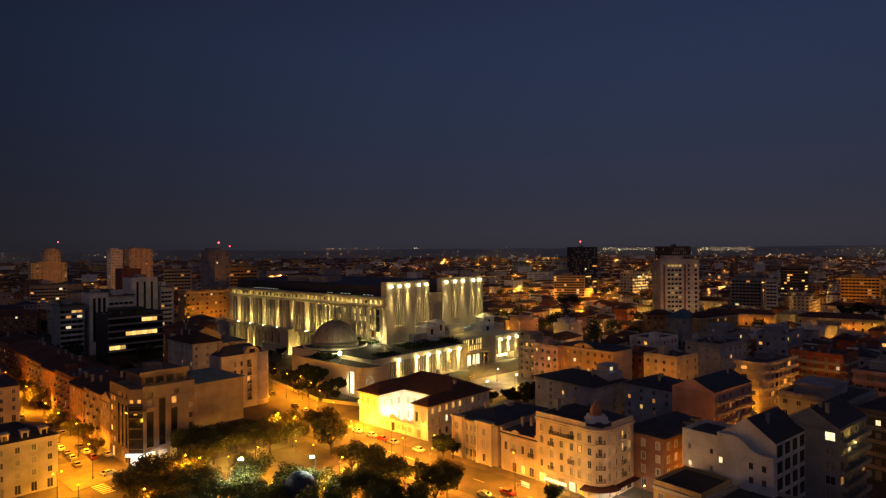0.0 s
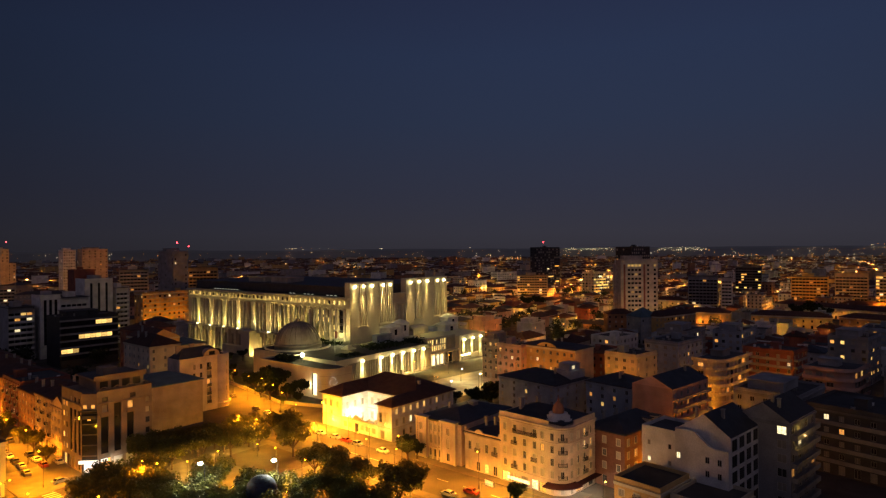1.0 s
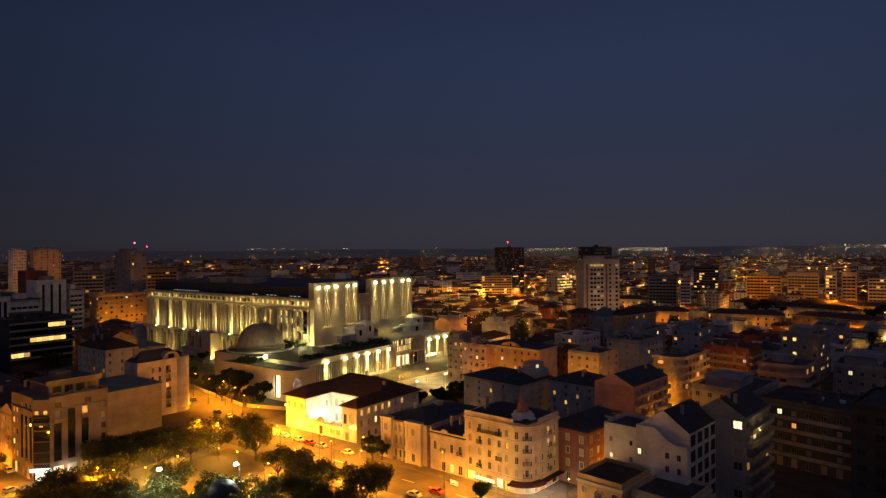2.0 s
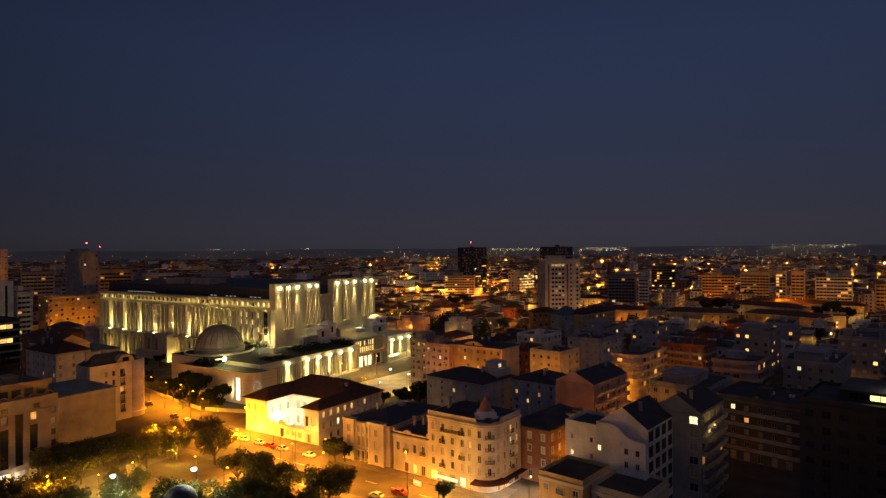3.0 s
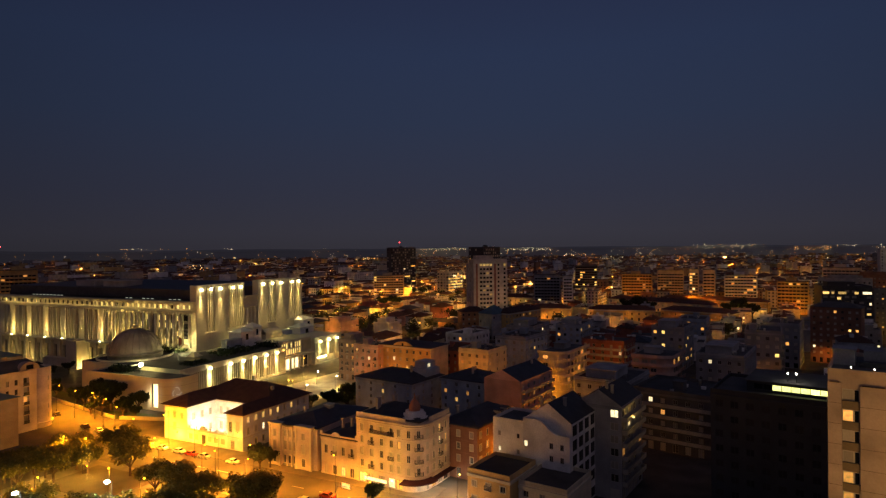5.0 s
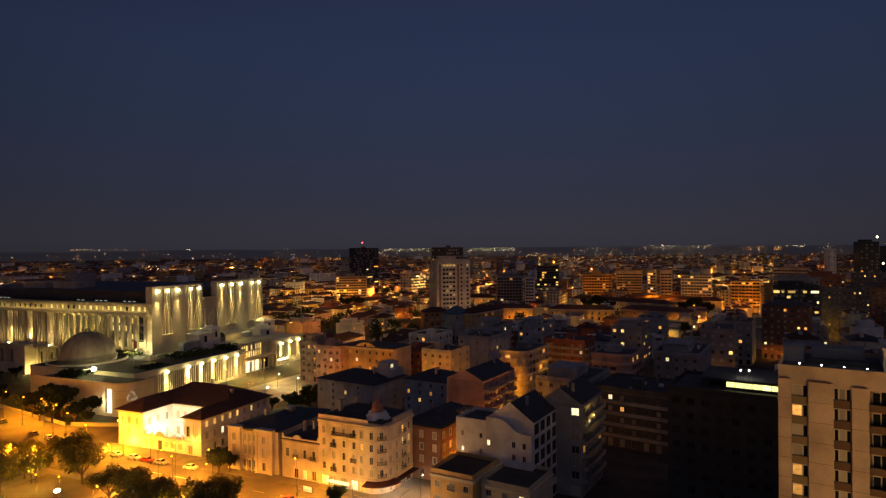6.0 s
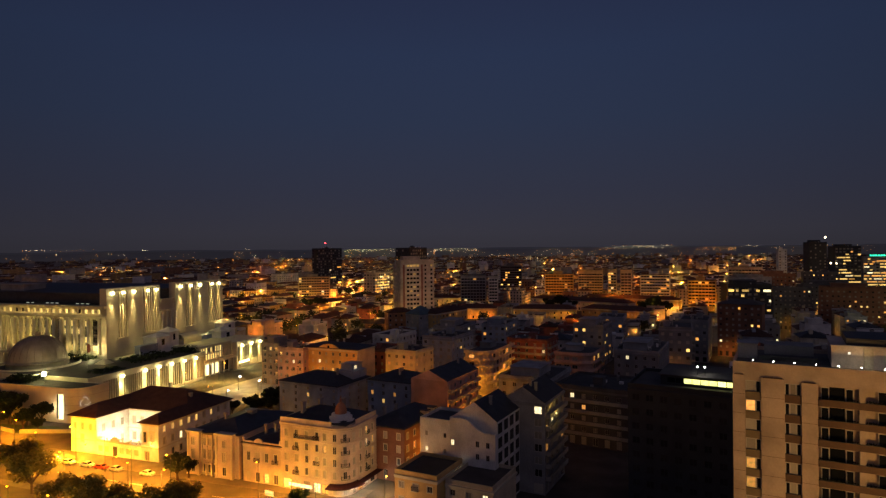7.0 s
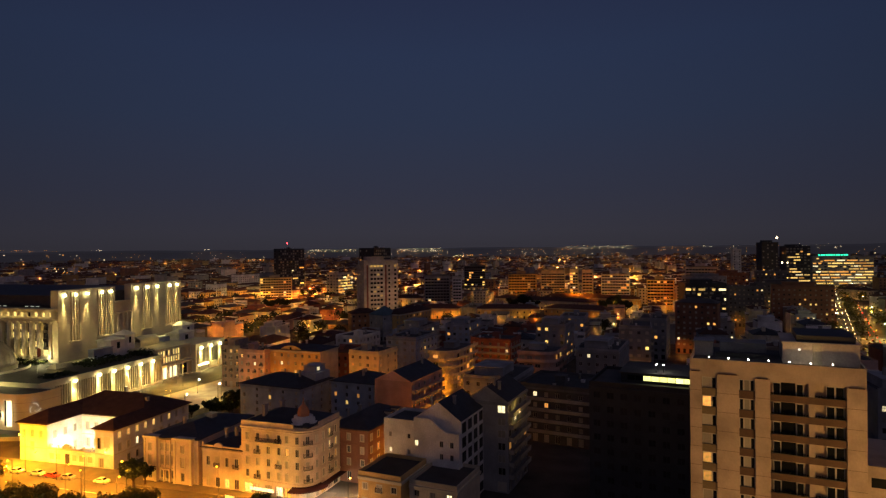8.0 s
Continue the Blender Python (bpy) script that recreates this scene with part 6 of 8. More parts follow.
def banded_house(label, N, ang, w, d, h, R, nf, wall, lit):
    """Apartment house whose balcony bands run round its curved corner; the glazing stands back behind them."""
    e = thing("apartment_house", N[0], N[1], 0, ang, label, "building")
    TAKEN.append((N[0], N[1], ang, w, d))

    def line(k):
        r = R - k
        return [(k, d)] + [(R - r * math.cos(radians(9 * j)), R - r * math.sin(radians(9 * j))) for j in range(11)] + [(w, k)]

    def ribbon(bm, k, z0, z1, mi=0):
        pts = line(k)
        for a, b in zip(pts, pts[1:]):
            quad(bm, ((*a, z0), (*b, z0), (*b, z1), (*a, z1)), mi)

    def ledge(bm, k0, k1, z, mi=0):
        p, q = line(k0), line(k1)
        for i in range(len(p) - 1):
            quad(bm, ((*p[i], z), (*p[i + 1], z), (*q[i + 1], z), (*q[i], z)), mi)

    bm = bmesh.new()
    ribbon(bm, 1.5, 0, h)
    quad(bm, ((w, 1.5, 0), (w, d, 0), (w, d, h), (w, 1.5, h)))
    quad(bm, ((w, d, 0), (1.5, d, 0), (1.5, d, h), (w, d, h)))
    part("wall", bm, M[wall], e)
    fh = (h - 3.8) / (nf - 1)
    for k in range(nf):
        z = 3.4 + fh * k
        bm = bmesh.new()
        ribbon(bm, 0, z, z + 1.25)
        ribbon(bm, 0.15, z + 0.3, z + 1.25)
        ledge(bm, 0, 1.5, z)
        ledge(bm, 0.15, 1.5, z + 0.3)
        ledge(bm, 0, 0.15, z + 1.25)
        part("balcony_band", bm, M[wall], e)
    for k in range(nf - 1):
        z = 3.4 + fh * k + 0.4
        for face, W in (("x", w), ("y", d)):
            n = int((W - R) / 3.2)
            for i in range(n):
                s = R + (W - R) * (i + 0.5) / n
                win = part("window", window_mesh(2.2, 2.0, False), None, e, at=pose(s, 1.28, z) if face == "x" else pose(1.28, s, z, 0, 0, -90))
                part("pane", pane_mesh(2.2, 2.0, room(lit)), None, win)
    bm = bmesh.new()
    f = bm.faces.new([bm.verts.new((x, y, h + 0.02)) for x, y in line(0.6) + [(w, d)]])
    part("roof", bm, M["felt"], e)
    bm = bmesh.new()
    ribbon(bm, 0.9, h - 0.6, h + 0.5)
    ledge(bm, 0.9, 1.2, h + 0.5)
    part("parapet", bm, M[wall], e)
    part("roof_cabin", boxes((w * 0.45, w * 0.7, d * 0.45, d * 0.85, h, h + 2.4), (w * 0.43, w * 0.72, d * 0.43, d * 0.87, h + 2.4, h + 2.6)), M["grey"], e)
    return e


# right of the avenue
G2 = 39
white_house = building("apartment_house", "white gabled house with dark-framed loggias", (69.3, 128.3), G2, 15.5, 12, 21.6, "white", 4, 0, 6, 3.6, 2.8, 2.6, "gable_x", "slate", 4.2, 0.0, ysize=(0.8, 1.2), surround=False, cornice=False, chim=3, margin=2.0, dark=True)
# its lower front wall, whose coping sweeps down towards the corner
prof = [(12.0, 21.8), (8.2, 21.8)] + [(8.2 - 0.65 * k, 21.8 - 2.9 * (0.5 - 0.5 * math.cos(radians(22.5 * k)))) for k in range(1, 9)] + [(0.0, 18.9)]
bm = bmesh.new()
for (ya, za), (yb, zb) in zip(prof, prof[1:]):
    quad(bm, ((-1.2, ya, 0), (-1.2, yb, 0), (-1.2, yb, zb), (-1.2, ya, za)))
    quad(bm, ((-1.3, ya, za), (-1.3, yb, zb), (-0.8, yb, zb), (-0.8, ya, za)))
    quad(bm, ((-0.8, ya, za), (-0.8, yb, zb), (-0.8, yb, zb - 1.0), (-0.8, ya, za - 1.0)))
quad(bm, ((-1.2, 0, 0), (0, 0, 0), (0, 0, 18.9), (-1.2, 0, 18.9)))
quad(bm, ((0, 12, 0), (-1.2, 12, 0), (-1.2, 12, 21.8), (0, 12, 21.8)))
part("front_wall", bm, M["white"], white_house)
part("terrace", boxes((-0.8, -0.002, 0.02, 11.98, 17.6, 17.9)), M["felt"], white_house)
for y, z, kind in ((4.6, 15.4, "glass"), (1.9, 15.4, "glass"), (4.6, 12.4, "glass"), (1.9, 12.4, "glass"), (11.2, 15.0, "lit_w"), (11.2, 8.6, "lit_w")):
    win = part("window", window_mesh(0.9, 1.4, False), None, white_house, at=pose(-1.38, y, z, 0, 0, -90))
    part("pane", pane_mesh(0.9, 1.4, kind), None, win)
building("apartment_house", "lower white wing with flat roof and parapet", (69.3 - 0.629 * 12.2, 128.3 + 0.777 * 12.2), G2, 11, 8.8, 19.6, "white", 0, 2, 5, 3.4, 0.8, 1.2, "flat", "felt", lit=0.15, surround=False, cornice=False, chim=0)
building("apartment_house", "low ochre house with flat felt roof", (52.5, 125.5), G2, 13, 11, 11.5, "ochre", 0, 3, 3, 4.0, 1.3, 1.4, "flat", "felt", lit=0.04, bal="y", chim=0)
building("apartment_house", "low cream house with flat felt roof", (62.0, 117.0), G2, 14, 11.5, 10.5, "cream", 0, 3, 3, 4.0, 1.3, 1.4, "flat", "felt", lit=0.04, chim=0)
building("apartment_house", "tall grey apartment house with stacked balconies", (85.2, 132.4), G2, 17, 11.5, 23.4, "grey", 4, 2, 7, 3.6, 2.0, 1.9, "gable_x", "slate", 3.6, 0.12, bal="x", style="solid", surround=False)
building("apartment_house", "blank pink party wall above stacked balconies", (79.5, 180.5), G2, 24, 13.5, 20.0, "pink", 6, 0, 6, 3.6, 1.3, 1.5, "gable_x", "slate", 3.2, 0.12, "x", style="solid", surround=False, cornice=False)
brown_house = building("apartment_house", "brown apartment house with dark hipped roof", (55.5, 155.0), G2, 22, 12, 14.5, "dusky", 6, 3, 4, 3.8, 1.0, 1.7, "hip", "slate", 3.0, 0.05, band=True)
for x in (13.5, 17.5):
    dormer = part("dormer", boxes((x - 0.8, x + 0.8, -0.1, 2.2, 14.8, 16.4)), M["cream"], brown_house)
    part("dormer_roof", boxes((x - 1.0, x + 1.0, -0.3, 2.6, 16.4, 16.6)), M["slate"], dormer)
    part("dormer_window", boxes((x - 0.5, x + 0.5, -0.14, -0.1, 15.0, 16.1)), M["glass"], dormer)
banded_house("curved-front apartment house with glowing balcony bands", (117.5, 223.0), G2, 28, 12, 19.5, 6.0, 6, "cream", 0.15)
building("apartment_house", "cream house with flat dark roof", (90.5, 238.5), G2, 16, 14.5, 19.5, "cream", 3, 4, 6, 3.6, 1.3, 1.4, "flat", "felt", lit=0.12, surround=False)
blue_house = building("apartment_house", "blue-grey house with dark hipped roof", (52.0, 214.5), G2, 20, 27, 14.0, "blue", 4, 5, 5, 3.4, 1.1, 1.5, "hip", "slate", 3.0, 0.07, surround=False)
part("penthouse", boxes((10.5, 19.5, 1.0, 9.0, 14.0, 17.4), (12.0, 18.5, 2.5, 7.5, 17.4, 19.6), (11.8, 18.7, 2.3, 7.7, 19.6, 19.85)), M["blue"], blue_house)
part("penthouse_window", boxes((13.4, 15.0, 2.42, 2.5, 17.9, 19.1)), M["lit_w"], blue_house)
building("apartment_house", "blue-grey house with dark hipped roof", (75.5, 204.0), G2, 16, 18, 15.0, "blue", 3, 4, 5, 3.4, 1.1, 1.5, "hip", "slate", 3.0, 0.07, surround=False)
yellow = building("apartment_house", "yellow house with curved gable and lit windows", (72.5, 263.0), G2 + 3, 15, 29, 18.3, "ochre", 0, 8, 5, 3.6, 1.2, 1.6, "hip", "slate", 1.8, 0.22)
part("end_wall", boxes((0.0, 15.0, -0.16, -0.003, 0.0, 18.3)), M["pale"], yellow, "plain pale end wall")
bm = bmesh.new()
for k in range(12):
    v = [(5.6 * math.cos(radians(15 * j)), 18.3 + 2.1 * math.sin(radians(15 * j)) ** 1.6) for j in (k, k + 1)]
    quad(bm, ((-0.12, 15 + v[0][0], v[0][1]), (-0.12, 15 + v[1][0], v[1][1]), (-0.12, 15 + v[1][0], 18.2), (-0.12, 15 + v[0][0], 18.2)))
    quad(bm, ((-0.2, 15 + v[0][0], v[0][1]), (-0.2, 15 + v[1][0], v[1][1]), (0.4, 15 + v[1][0], v[1][1]), (0.4, 15 + v[0][0], v[0][1])))
part("curved_gable", bm, M["ochre"], yellow)
part("gable_window", boxes((-0.2, -0.13, 14.5, 15.5, 18.5, 19.6)), M["glass"], yellow)
building("apartment_house", "pink house with balconies beside the lit forecourt", (52.0, 279.5), G2 + 4, 14, 14, 17.5, "pink", 3, 4, 5, 3.8, 1.2, 1.6, "flat", "felt", lit=0.15, bal="y")
building("apartment_house", "beige house beside the lit forecourt", (43.5, 292.0), G2 + 6, 14, 10, 18.5, "rose", 3, 3, 6, 3.6, 1.2, 1.6, "flat", "felt", lit=0.1, bal="y")


def pale_tower():
    """Slab tower: a plain pale front with dark window columns, two deep brown recesses and a lit top row."""
    e = thing("tower_block", TX, TY, 0, -4, "pale concrete tower block with dark window columns and lit top row", "building")
    w, d, h, fh = 30.0, 24.0, 53.2, 3.6
    TAKEN.append((TX, TY, -4, w, d))
    levels = [0.6 + fh * k for k in range(14)]
    columns = [(6.7 + 2.9 * i, 2.2) for i in range(4)] + [(22.2, 1.5), (27.6, 1.8)]
    recess = ((2.2, 3.8), (18.3, 19.9))
    ops = [(u - c / 2, u + c / 2, z, z + 1.7) for u, c in columns for z in levels] + [(a, b, 2.0, h - 4.0) for a, b in recess]
    side = [(u - 0.8, u + 0.8, z, z + 1.5) for u in (4.5, 9.0, 13.5) for z in levels[:13]]
    bm = bmesh.new()
    facade(bm, (0, 0, 0), (1, 0, 0), (0, -1, 0), w, 0, h, ops, 0.5)
    facade(bm, (0, d, 0), (0, -1, 0), (-1, 0, 0), d, 0, h - 4.0, side, 0.4)
    quad(bm, ((w, 0, 0), (w, d, 0), (w, d, h), (w, 0, h)))
    quad(bm, ((w, d, 0), (0, d, 0), (0, d, h - 4.0), (w, d, h - 4.0)))
    quad(bm, ((0, 0, h - 4.0), (w, 0, h - 4.0), (w, d, h - 4.0), (0, d, h - 4.0)))
    part("wall", bm, M["pale"], e)
    part("top_storey", boxes((0, w, 0.3, d * 0.6, h - 4.0, h), (3.0, w * 0.6, 2.0, d * 0.5, h, h + 3.0)), M["pale"], e)
    for a, b in recess:
        part("recess", boxes((a, b, 0.42, 0.48, 2.0, h - 4.0)), M["red"], e, "dark red stair recess")
    kinds = ("pane", "glass", "blind", "lit_y", "lit_o", "lit_w")
    bm = bmesh.new()
    for u0, u1, z0, z1 in ops[:-2]:
        top = z0 > levels[-1] - 0.1 and u0 < 17
        box(bm, u0, u1, 0.36, 0.42, z0, z1, kinds.index("lit_y" if top else "glass" if rng.random() < 0.93 else "lit_y"))
    for u0, u1, z0, z1 in side:
        box(bm, 0.3, 0.36, d - u1, d - u0, z0, z1, kinds.index(room(0.08)))
    tagged(part("glazing", bm, [M[k] for k in kinds], e), kind="stuff")
    return e


TX, TY = 520 * math.sin(radians(19.5)), 520 * math.cos(radians(19.5))
pale_tower()
building("apartment_house", "brown house with tiled roof below the pale tower", (440 * math.sin(radians(18.3)), 440 * math.cos(radians(18.3))), -8, 20, 14, 17.0, "brown", 5, 3, 5, 3.6, 1.3, 1.5, "hip", "tile", 3.0, 0.05, surround=False)
building("apartment_house", "grey house with steep teal roof below the pale tower", (418 * math.sin(radians(21.2)), 418 * math.cos(radians(21.2))), 20, 15, 14, 17.5, "grey", 3, 3, 5, 3.6, 1.3, 1.5, "hip", "teal", 5.5, 0.05, surround=False)
building("tower_block", "dark tower behind the white one", (228, 612), 32, 30, 20, 63, "dark", 9, 5, 18, 4.0, 1.7, 1.9, "flat", "felt", lit=0.02, dark=True, surround=False, cornice=False)
building("apartment_house", "dark apartment house with lit windows", (172, 186), G2, 30, 17, 21, "grey", 6, 5, 6, 3.6, 1.3, 1.5, "flat", "felt", lit=0.1, surround=False)
building("apartment_house", "dark apartment house with lit windows", (116, 176), G2, 24, 19, 17.5, "grey", 5, 5, 5, 3.6, 1.3, 1.5, "flat", "felt", lit=0.08, surround=False)
building("apartment_house", "dark apartment house with balconies", (127.5, 147.0), G2 - 4, 22, 26, 18.0, "charcoal", 4, 7, 5, 3.6, 1.3, 1.5, "flat", "felt", lit=0.07, bal="y", style="solid", surround=False)
building("apartment_house", "black unlit apartment house with lit roof lounge", (109, 96), G2 - 2, 20, 22, 30.5, "dark", 4, 7, 9, 3.6, 1.6, 1.5, "flat", "felt", lit=0.0, bal="", surround=False, dark=True, chim=0)
e = thing("roof_lounge", 113.0, 99.8, 30.6, G2 - 2, "glass roof lounge with bright yellow lit panes", "building")
part("lounge_wall", boxes((0, 14, -1.2, 15, 0, 2.3)), M["dark"], e)
part("lounge_roof", boxes((-0.5, 14.5, -1.7, 15.5, 2.3, 2.5)), M["felt"], e)
for k in range(8):
    part("lounge_pane", boxes((-0.06, -0.02, -0.8 + 1.8 * k, 0.85 + 1.8 * k, 0.7, 1.8)), M["lit_g" if k < 6 else "glass"], e)
building("apartment_house", "red apartment house with recessed balconies", (158, 243), G2, 17, 20, 19, "red", 4, 5, 6, 3.6, 1.3, 1.5, "flat", "felt", lit=0.12, bal="xy", style="solid", surround=False)
banded_house("orange-lit apartment house with round balconies", (150, 198), G2, 20, 16, 20, 6.0, 6, "pink", 0.12)
def floor_strips(e, length, face, floors, z0, fh, share, longest=14):
    """Lit office floors: runs of glowing panes, each floor by itself."""
    for k in range(floors):
        u = 0.5
        while u < length - 3:
            run = rng.uniform(longest * 0.2, longest)
            run = min(run, length - u - 0.4)
            if rng.random() < share:
                z, kind = z0 + fh * k, rng.choice(("lit_y", "lit_w", "lit_y", "lit_o"))
                part("lit_floor", boxes((-0.12, -0.05, u, u + run, z, z + 1.5) if face == "y" else (u, u + run, -0.12, -0.05, z, z + 1.5)), M[kind], e)
            u += run + rng.uniform(0.4, 3)


e = building("office_building", "black glass office slab with red beacon mast", (187, 880), 36, 52, 12, 63.5, "dark", 12, 2, 16, 4.0, 3.0, 2.0, "flat", "felt", lit=0.0, dark=True, surround=False, cornice=False)
floor_strips(e, 52, "x", 14, 5.0, 3.8, 0.10)
e = building("office_building", "bright lit office building with open floors", (236, 765), 36, 32, 18, 31, "cream", 8, 4, 8, 4.0, 3.0, 2.0, "flat", "felt", lit=0.1, surround=False, cornice=False)
floor_strips(e, 32, "x", 7, 3.2, 3.7, 0.85)
e = building("office_building", "dark office block with many lit windows", (364, 288), 52, 26, 27, 36, "dark", 6, 7, 10, 3.6, 2.4, 1.4, "flat", "felt", lit=0.04, surround=False, dark=True)
floor_strips(e, 26, "x", 9, 4.5, 3.4, 0.45, 5)
floor_strips(e, 27, "y", 9, 4.5, 3.4, 0.45, 5)
part("stair_window", boxes((24.2, 25.2, -0.14, -0.05, 6, 33)), M["lit_w"], e, "tall lit stair window")
# long blocks in rows behind the left streets and beside the avenue, heights set to fit the camera's view
def slab_rows(seed, b0, b1, rows, walls, lit, label):
    r = random.Random(seed)
    for dist, down in rows:
        bear = b0 + r.uniform(0, 3)
        while bear < b1:
            x, y = dist * math.sin(radians(bear)), dist * math.cos(radians(bear))
            w, hgt = r.uniform(20, 46), EYE - dist * math.tan(radians(down + r.uniform(-0.3, 0.3)))
            if not inside(x, y, 4) and not inside(x + w * 0.7, y + w * 0.3, 4) and not near_road(x, y) and not near_road(x + w * 0.8, y - w * 0.2) and r.random() < 0.8:
                building("apartment_block", label, (x, y), -bear + r.uniform(-14, 14), w, r.uniform(12, 17), hgt, r.choice(walls), int(w / 3.2), 4, max(4, int(hgt / 3.2)), 4.0, 1.2, 1.2, r.choice(("flat", "flat", "hip")), r.choice(("felt", "tile")), 2.6, lit, surround=False, cornice=False)
                mid_extra.append((x - 10 * math.sin(radians(bear)) + 8, y - 12))
            bear += math.degrees(w / dist) * r.uniform(1.05, 1.6)


slab_rows(12, -39, -15, ((520, 4.6), (600, 4.0), (690, 3.3), (780, 2.6)), ("brown", "grey", "dusky", "rose"), 0.035, "dim apartment block among far roofs")
slab_rows(31, 47.5, 56, ((385, 5.0), (450, 4.2), (520, 3.5), (590, 2.9), (660, 2.3)), ("charcoal", "dusky", "charcoal", "grey"), 0.15, "dark apartment block with scattered lit windows by the avenue")
e = building("office_building", "long glass office with lit floors and green roof sign", (891, 475), 55, 20, 77, 46, "grey", 4, 16, 12, 4.0, 3.2, 1.8, "flat", "felt", lit=0.05, surround=False)
floor_strips(e, 77, "y", 10, 5.0, 3.9, 0.78)
e = building("tower_block", "dark slim tower on the skyline", (667, 458), 55, 18, 18, 65, "dark", 4, 4, 18, 4.0, 1.6, 1.6, "flat", "felt", lit=0.04, surround=False)
floor_strips(e, 18, "y", 14, 10.0, 3.7, 0.2, 8)
building("tower_block", "slim pale tower slab on the skyline", (716, 544), 55, 10, 10, 57, "white", 3, 2, 16, 4.0, 1.6, 1.6, "flat", "felt", lit=0.0, surround=False)
e = building("office_building", "office block with lit floors by the avenue", (774, 488), 55, 22, 29, 60, "dark", 5, 7, 16, 4.0, 2.6, 1.8, "flat", "felt", lit=0.05, surround=False)
floor_strips(e, 29, "y", 12, 8.0, 3.8, 0.5)
# blocks that rise over the low roofs: bearing from, to, distance, roofline below eye level, wall, share of lit rooms, sodium light
glow_posts = []
for b0, b1, dist, down, wall, lit, lamp in ((32.9, 35.5, 700, 2.45, "ochre", 0.04, 0.9), (35.9, 38.1, 740, 2.1, "cream", 0.05, 0.5), (38.5, 39.3, 690, 2.0, "cream", 0.3, 0.4), (39.6, 40.6, 680, 2.05, "pale", 0.05, 0.2), (41.3, 43.8, 690, 2.5, "white", 0.08, 0.35),
                                            (45.2, 47.5, 640, 2.95, "ochre", 0.04, 1.1), (25.1, 27.5, 640, 2.5, "grey", 0.03, 0.0), (27.7, 28.6, 620, 2.6, "white", 0.02, 0.0), (28.8, 30.8, 800, 1.7, "charcoal", 0.14, 0.0), (48.4, 51.0, 720, 1.8, "pale", 0.08, 0.2),
                                            (10.2, 13.0, 760, 2.5, "cream", 0.08, 0.7), (-24.5, -22.3, 640, 1.5, "cream", 0.05, 0.5), (-19.2, -16.8, 620, 1.4, "ochre", 0.04, 0.6), (-34.0, -31.5, 700, 2.5, "cream", 0.04, 0.1), (-21.9, -20.2, 560, 2.7, "white", 0.06, 0.3)):
    sb, cb = math.sin(radians(b0)), math.cos(radians(b0))
    w = round(dist * math.tan(radians(b1 - b0)), 1)
    tone = {"ochre": "ochre", "cream": "cream", "pale": "pale pink", "white": "white", "grey": "grey", "charcoal": "dark grey"}[wall]
    layered_block("%s apartment block with stacked balconies%s" % (tone, " in orange street light" if lamp else ", mostly dark"), (dist * sb, dist * cb), -b0, w, 14, round(EYE - dist * math.tan(radians(down)), 1), wall, lit)
    for u in ((0.25, 0.75) if lamp else ()):
        glow_posts.append((dist * sb + w * u * cb - 26 * sb, dist * cb - w * u * sb - 26 * cb, lamp))
# flat-roofed blocks rising among the lower houses
for k, (x, y, w, d, hh, c) in enumerate(((118, 262, 24, 16, 20.5, "blue"), (136, 292, 26, 15, 21.0, "grey"), (100, 290, 20, 14, 19.0, "white"), (168, 300, 24, 14, 19.5, "blue"), (205, 262, 22, 16, 21.0, "grey"), (226, 222, 26, 15, 23.0, "grey"), (262, 246, 26, 15, 22.0, "grey"), (250, 300, 24, 15, 19.0, "blue"))):
    building("apartment_block", "blue-grey flat-roofed apartment block with a few lit windows" if c == "blue" else "plain %s flat-roofed apartment block among lower houses" % c, (x, y), G2 + 6 * (k % 2), w, d, hh, c, 6, 4, 6, 3.6, 1.5, 1.5, "flat", "felt", lit=0.13 if x > 190 else 0.1, bal="x" if k % 2 else "", style="solid", surround=False)
# long barrack ranges, seen over the roofs
barrack_lamps = []
for x, y, a, L, c in ((315, 438, 147, 54, "ochre"), (352, 393, 118, 58, "ochre"), (387, 457, 113, 110, "cream"), (258, 478, 147, 34, "ochre"), (453, 461, 125, 100, "ochre"), (277, 597, 146, 30, "cream")):
    e = building("barrack", "long low barrack range with tiled hip roof", (x, y), a - 90, 15, L, 9.5, c, 0, int(L / 5), 2, 4.4, 1.2, 1.7, "hip", "tile", 3.2, 0.02, surround=False)
    TAKEN.append((x - 34 * math.sin(radians(a)), y + 34 * math.cos(radians(a)), a - 90, 34, L))
    for k in range(int(L / 15)):
        lu = 7 + 15 * k
        barrack_lamps.append((x + lu * math.cos(radians(a)) - 6 * math.sin(radians(a)), y + lu * math.sin(radians(a)) + 6 * math.cos(radians(a))))

# ---- tower block beside the camera ----
def hedge(bm, length):
    """A balcony's row of plants: small leaves heaped unevenly along the rail."""
    r = random.Random(int(length * 100))
    for k in range(int(length * 26)):
        y = r.uniform(-length / 2 + 0.1, length / 2 - 0.1)
        p = Vector((r.uniform(-0.15, 0.15), y, 0.1 + r.random() * (0.18 + 0.22 * noise.noise((y * 1.3, 2.0, 0.0)) ** 2 + 0.12)))
        q = Euler((r.uniform(-1.2, 1.2), r.uniform(-1.2, 1.2), r.uniform(0, 6.3))).to_matrix()
        quad(bm, [p + q @ Vector(v) * 0.2 for v in ((-0.5, -0.3, 0), (0.5, -0.3, 0), (0.5, 0.3, 0), (-0.5, 0.3, 0))])


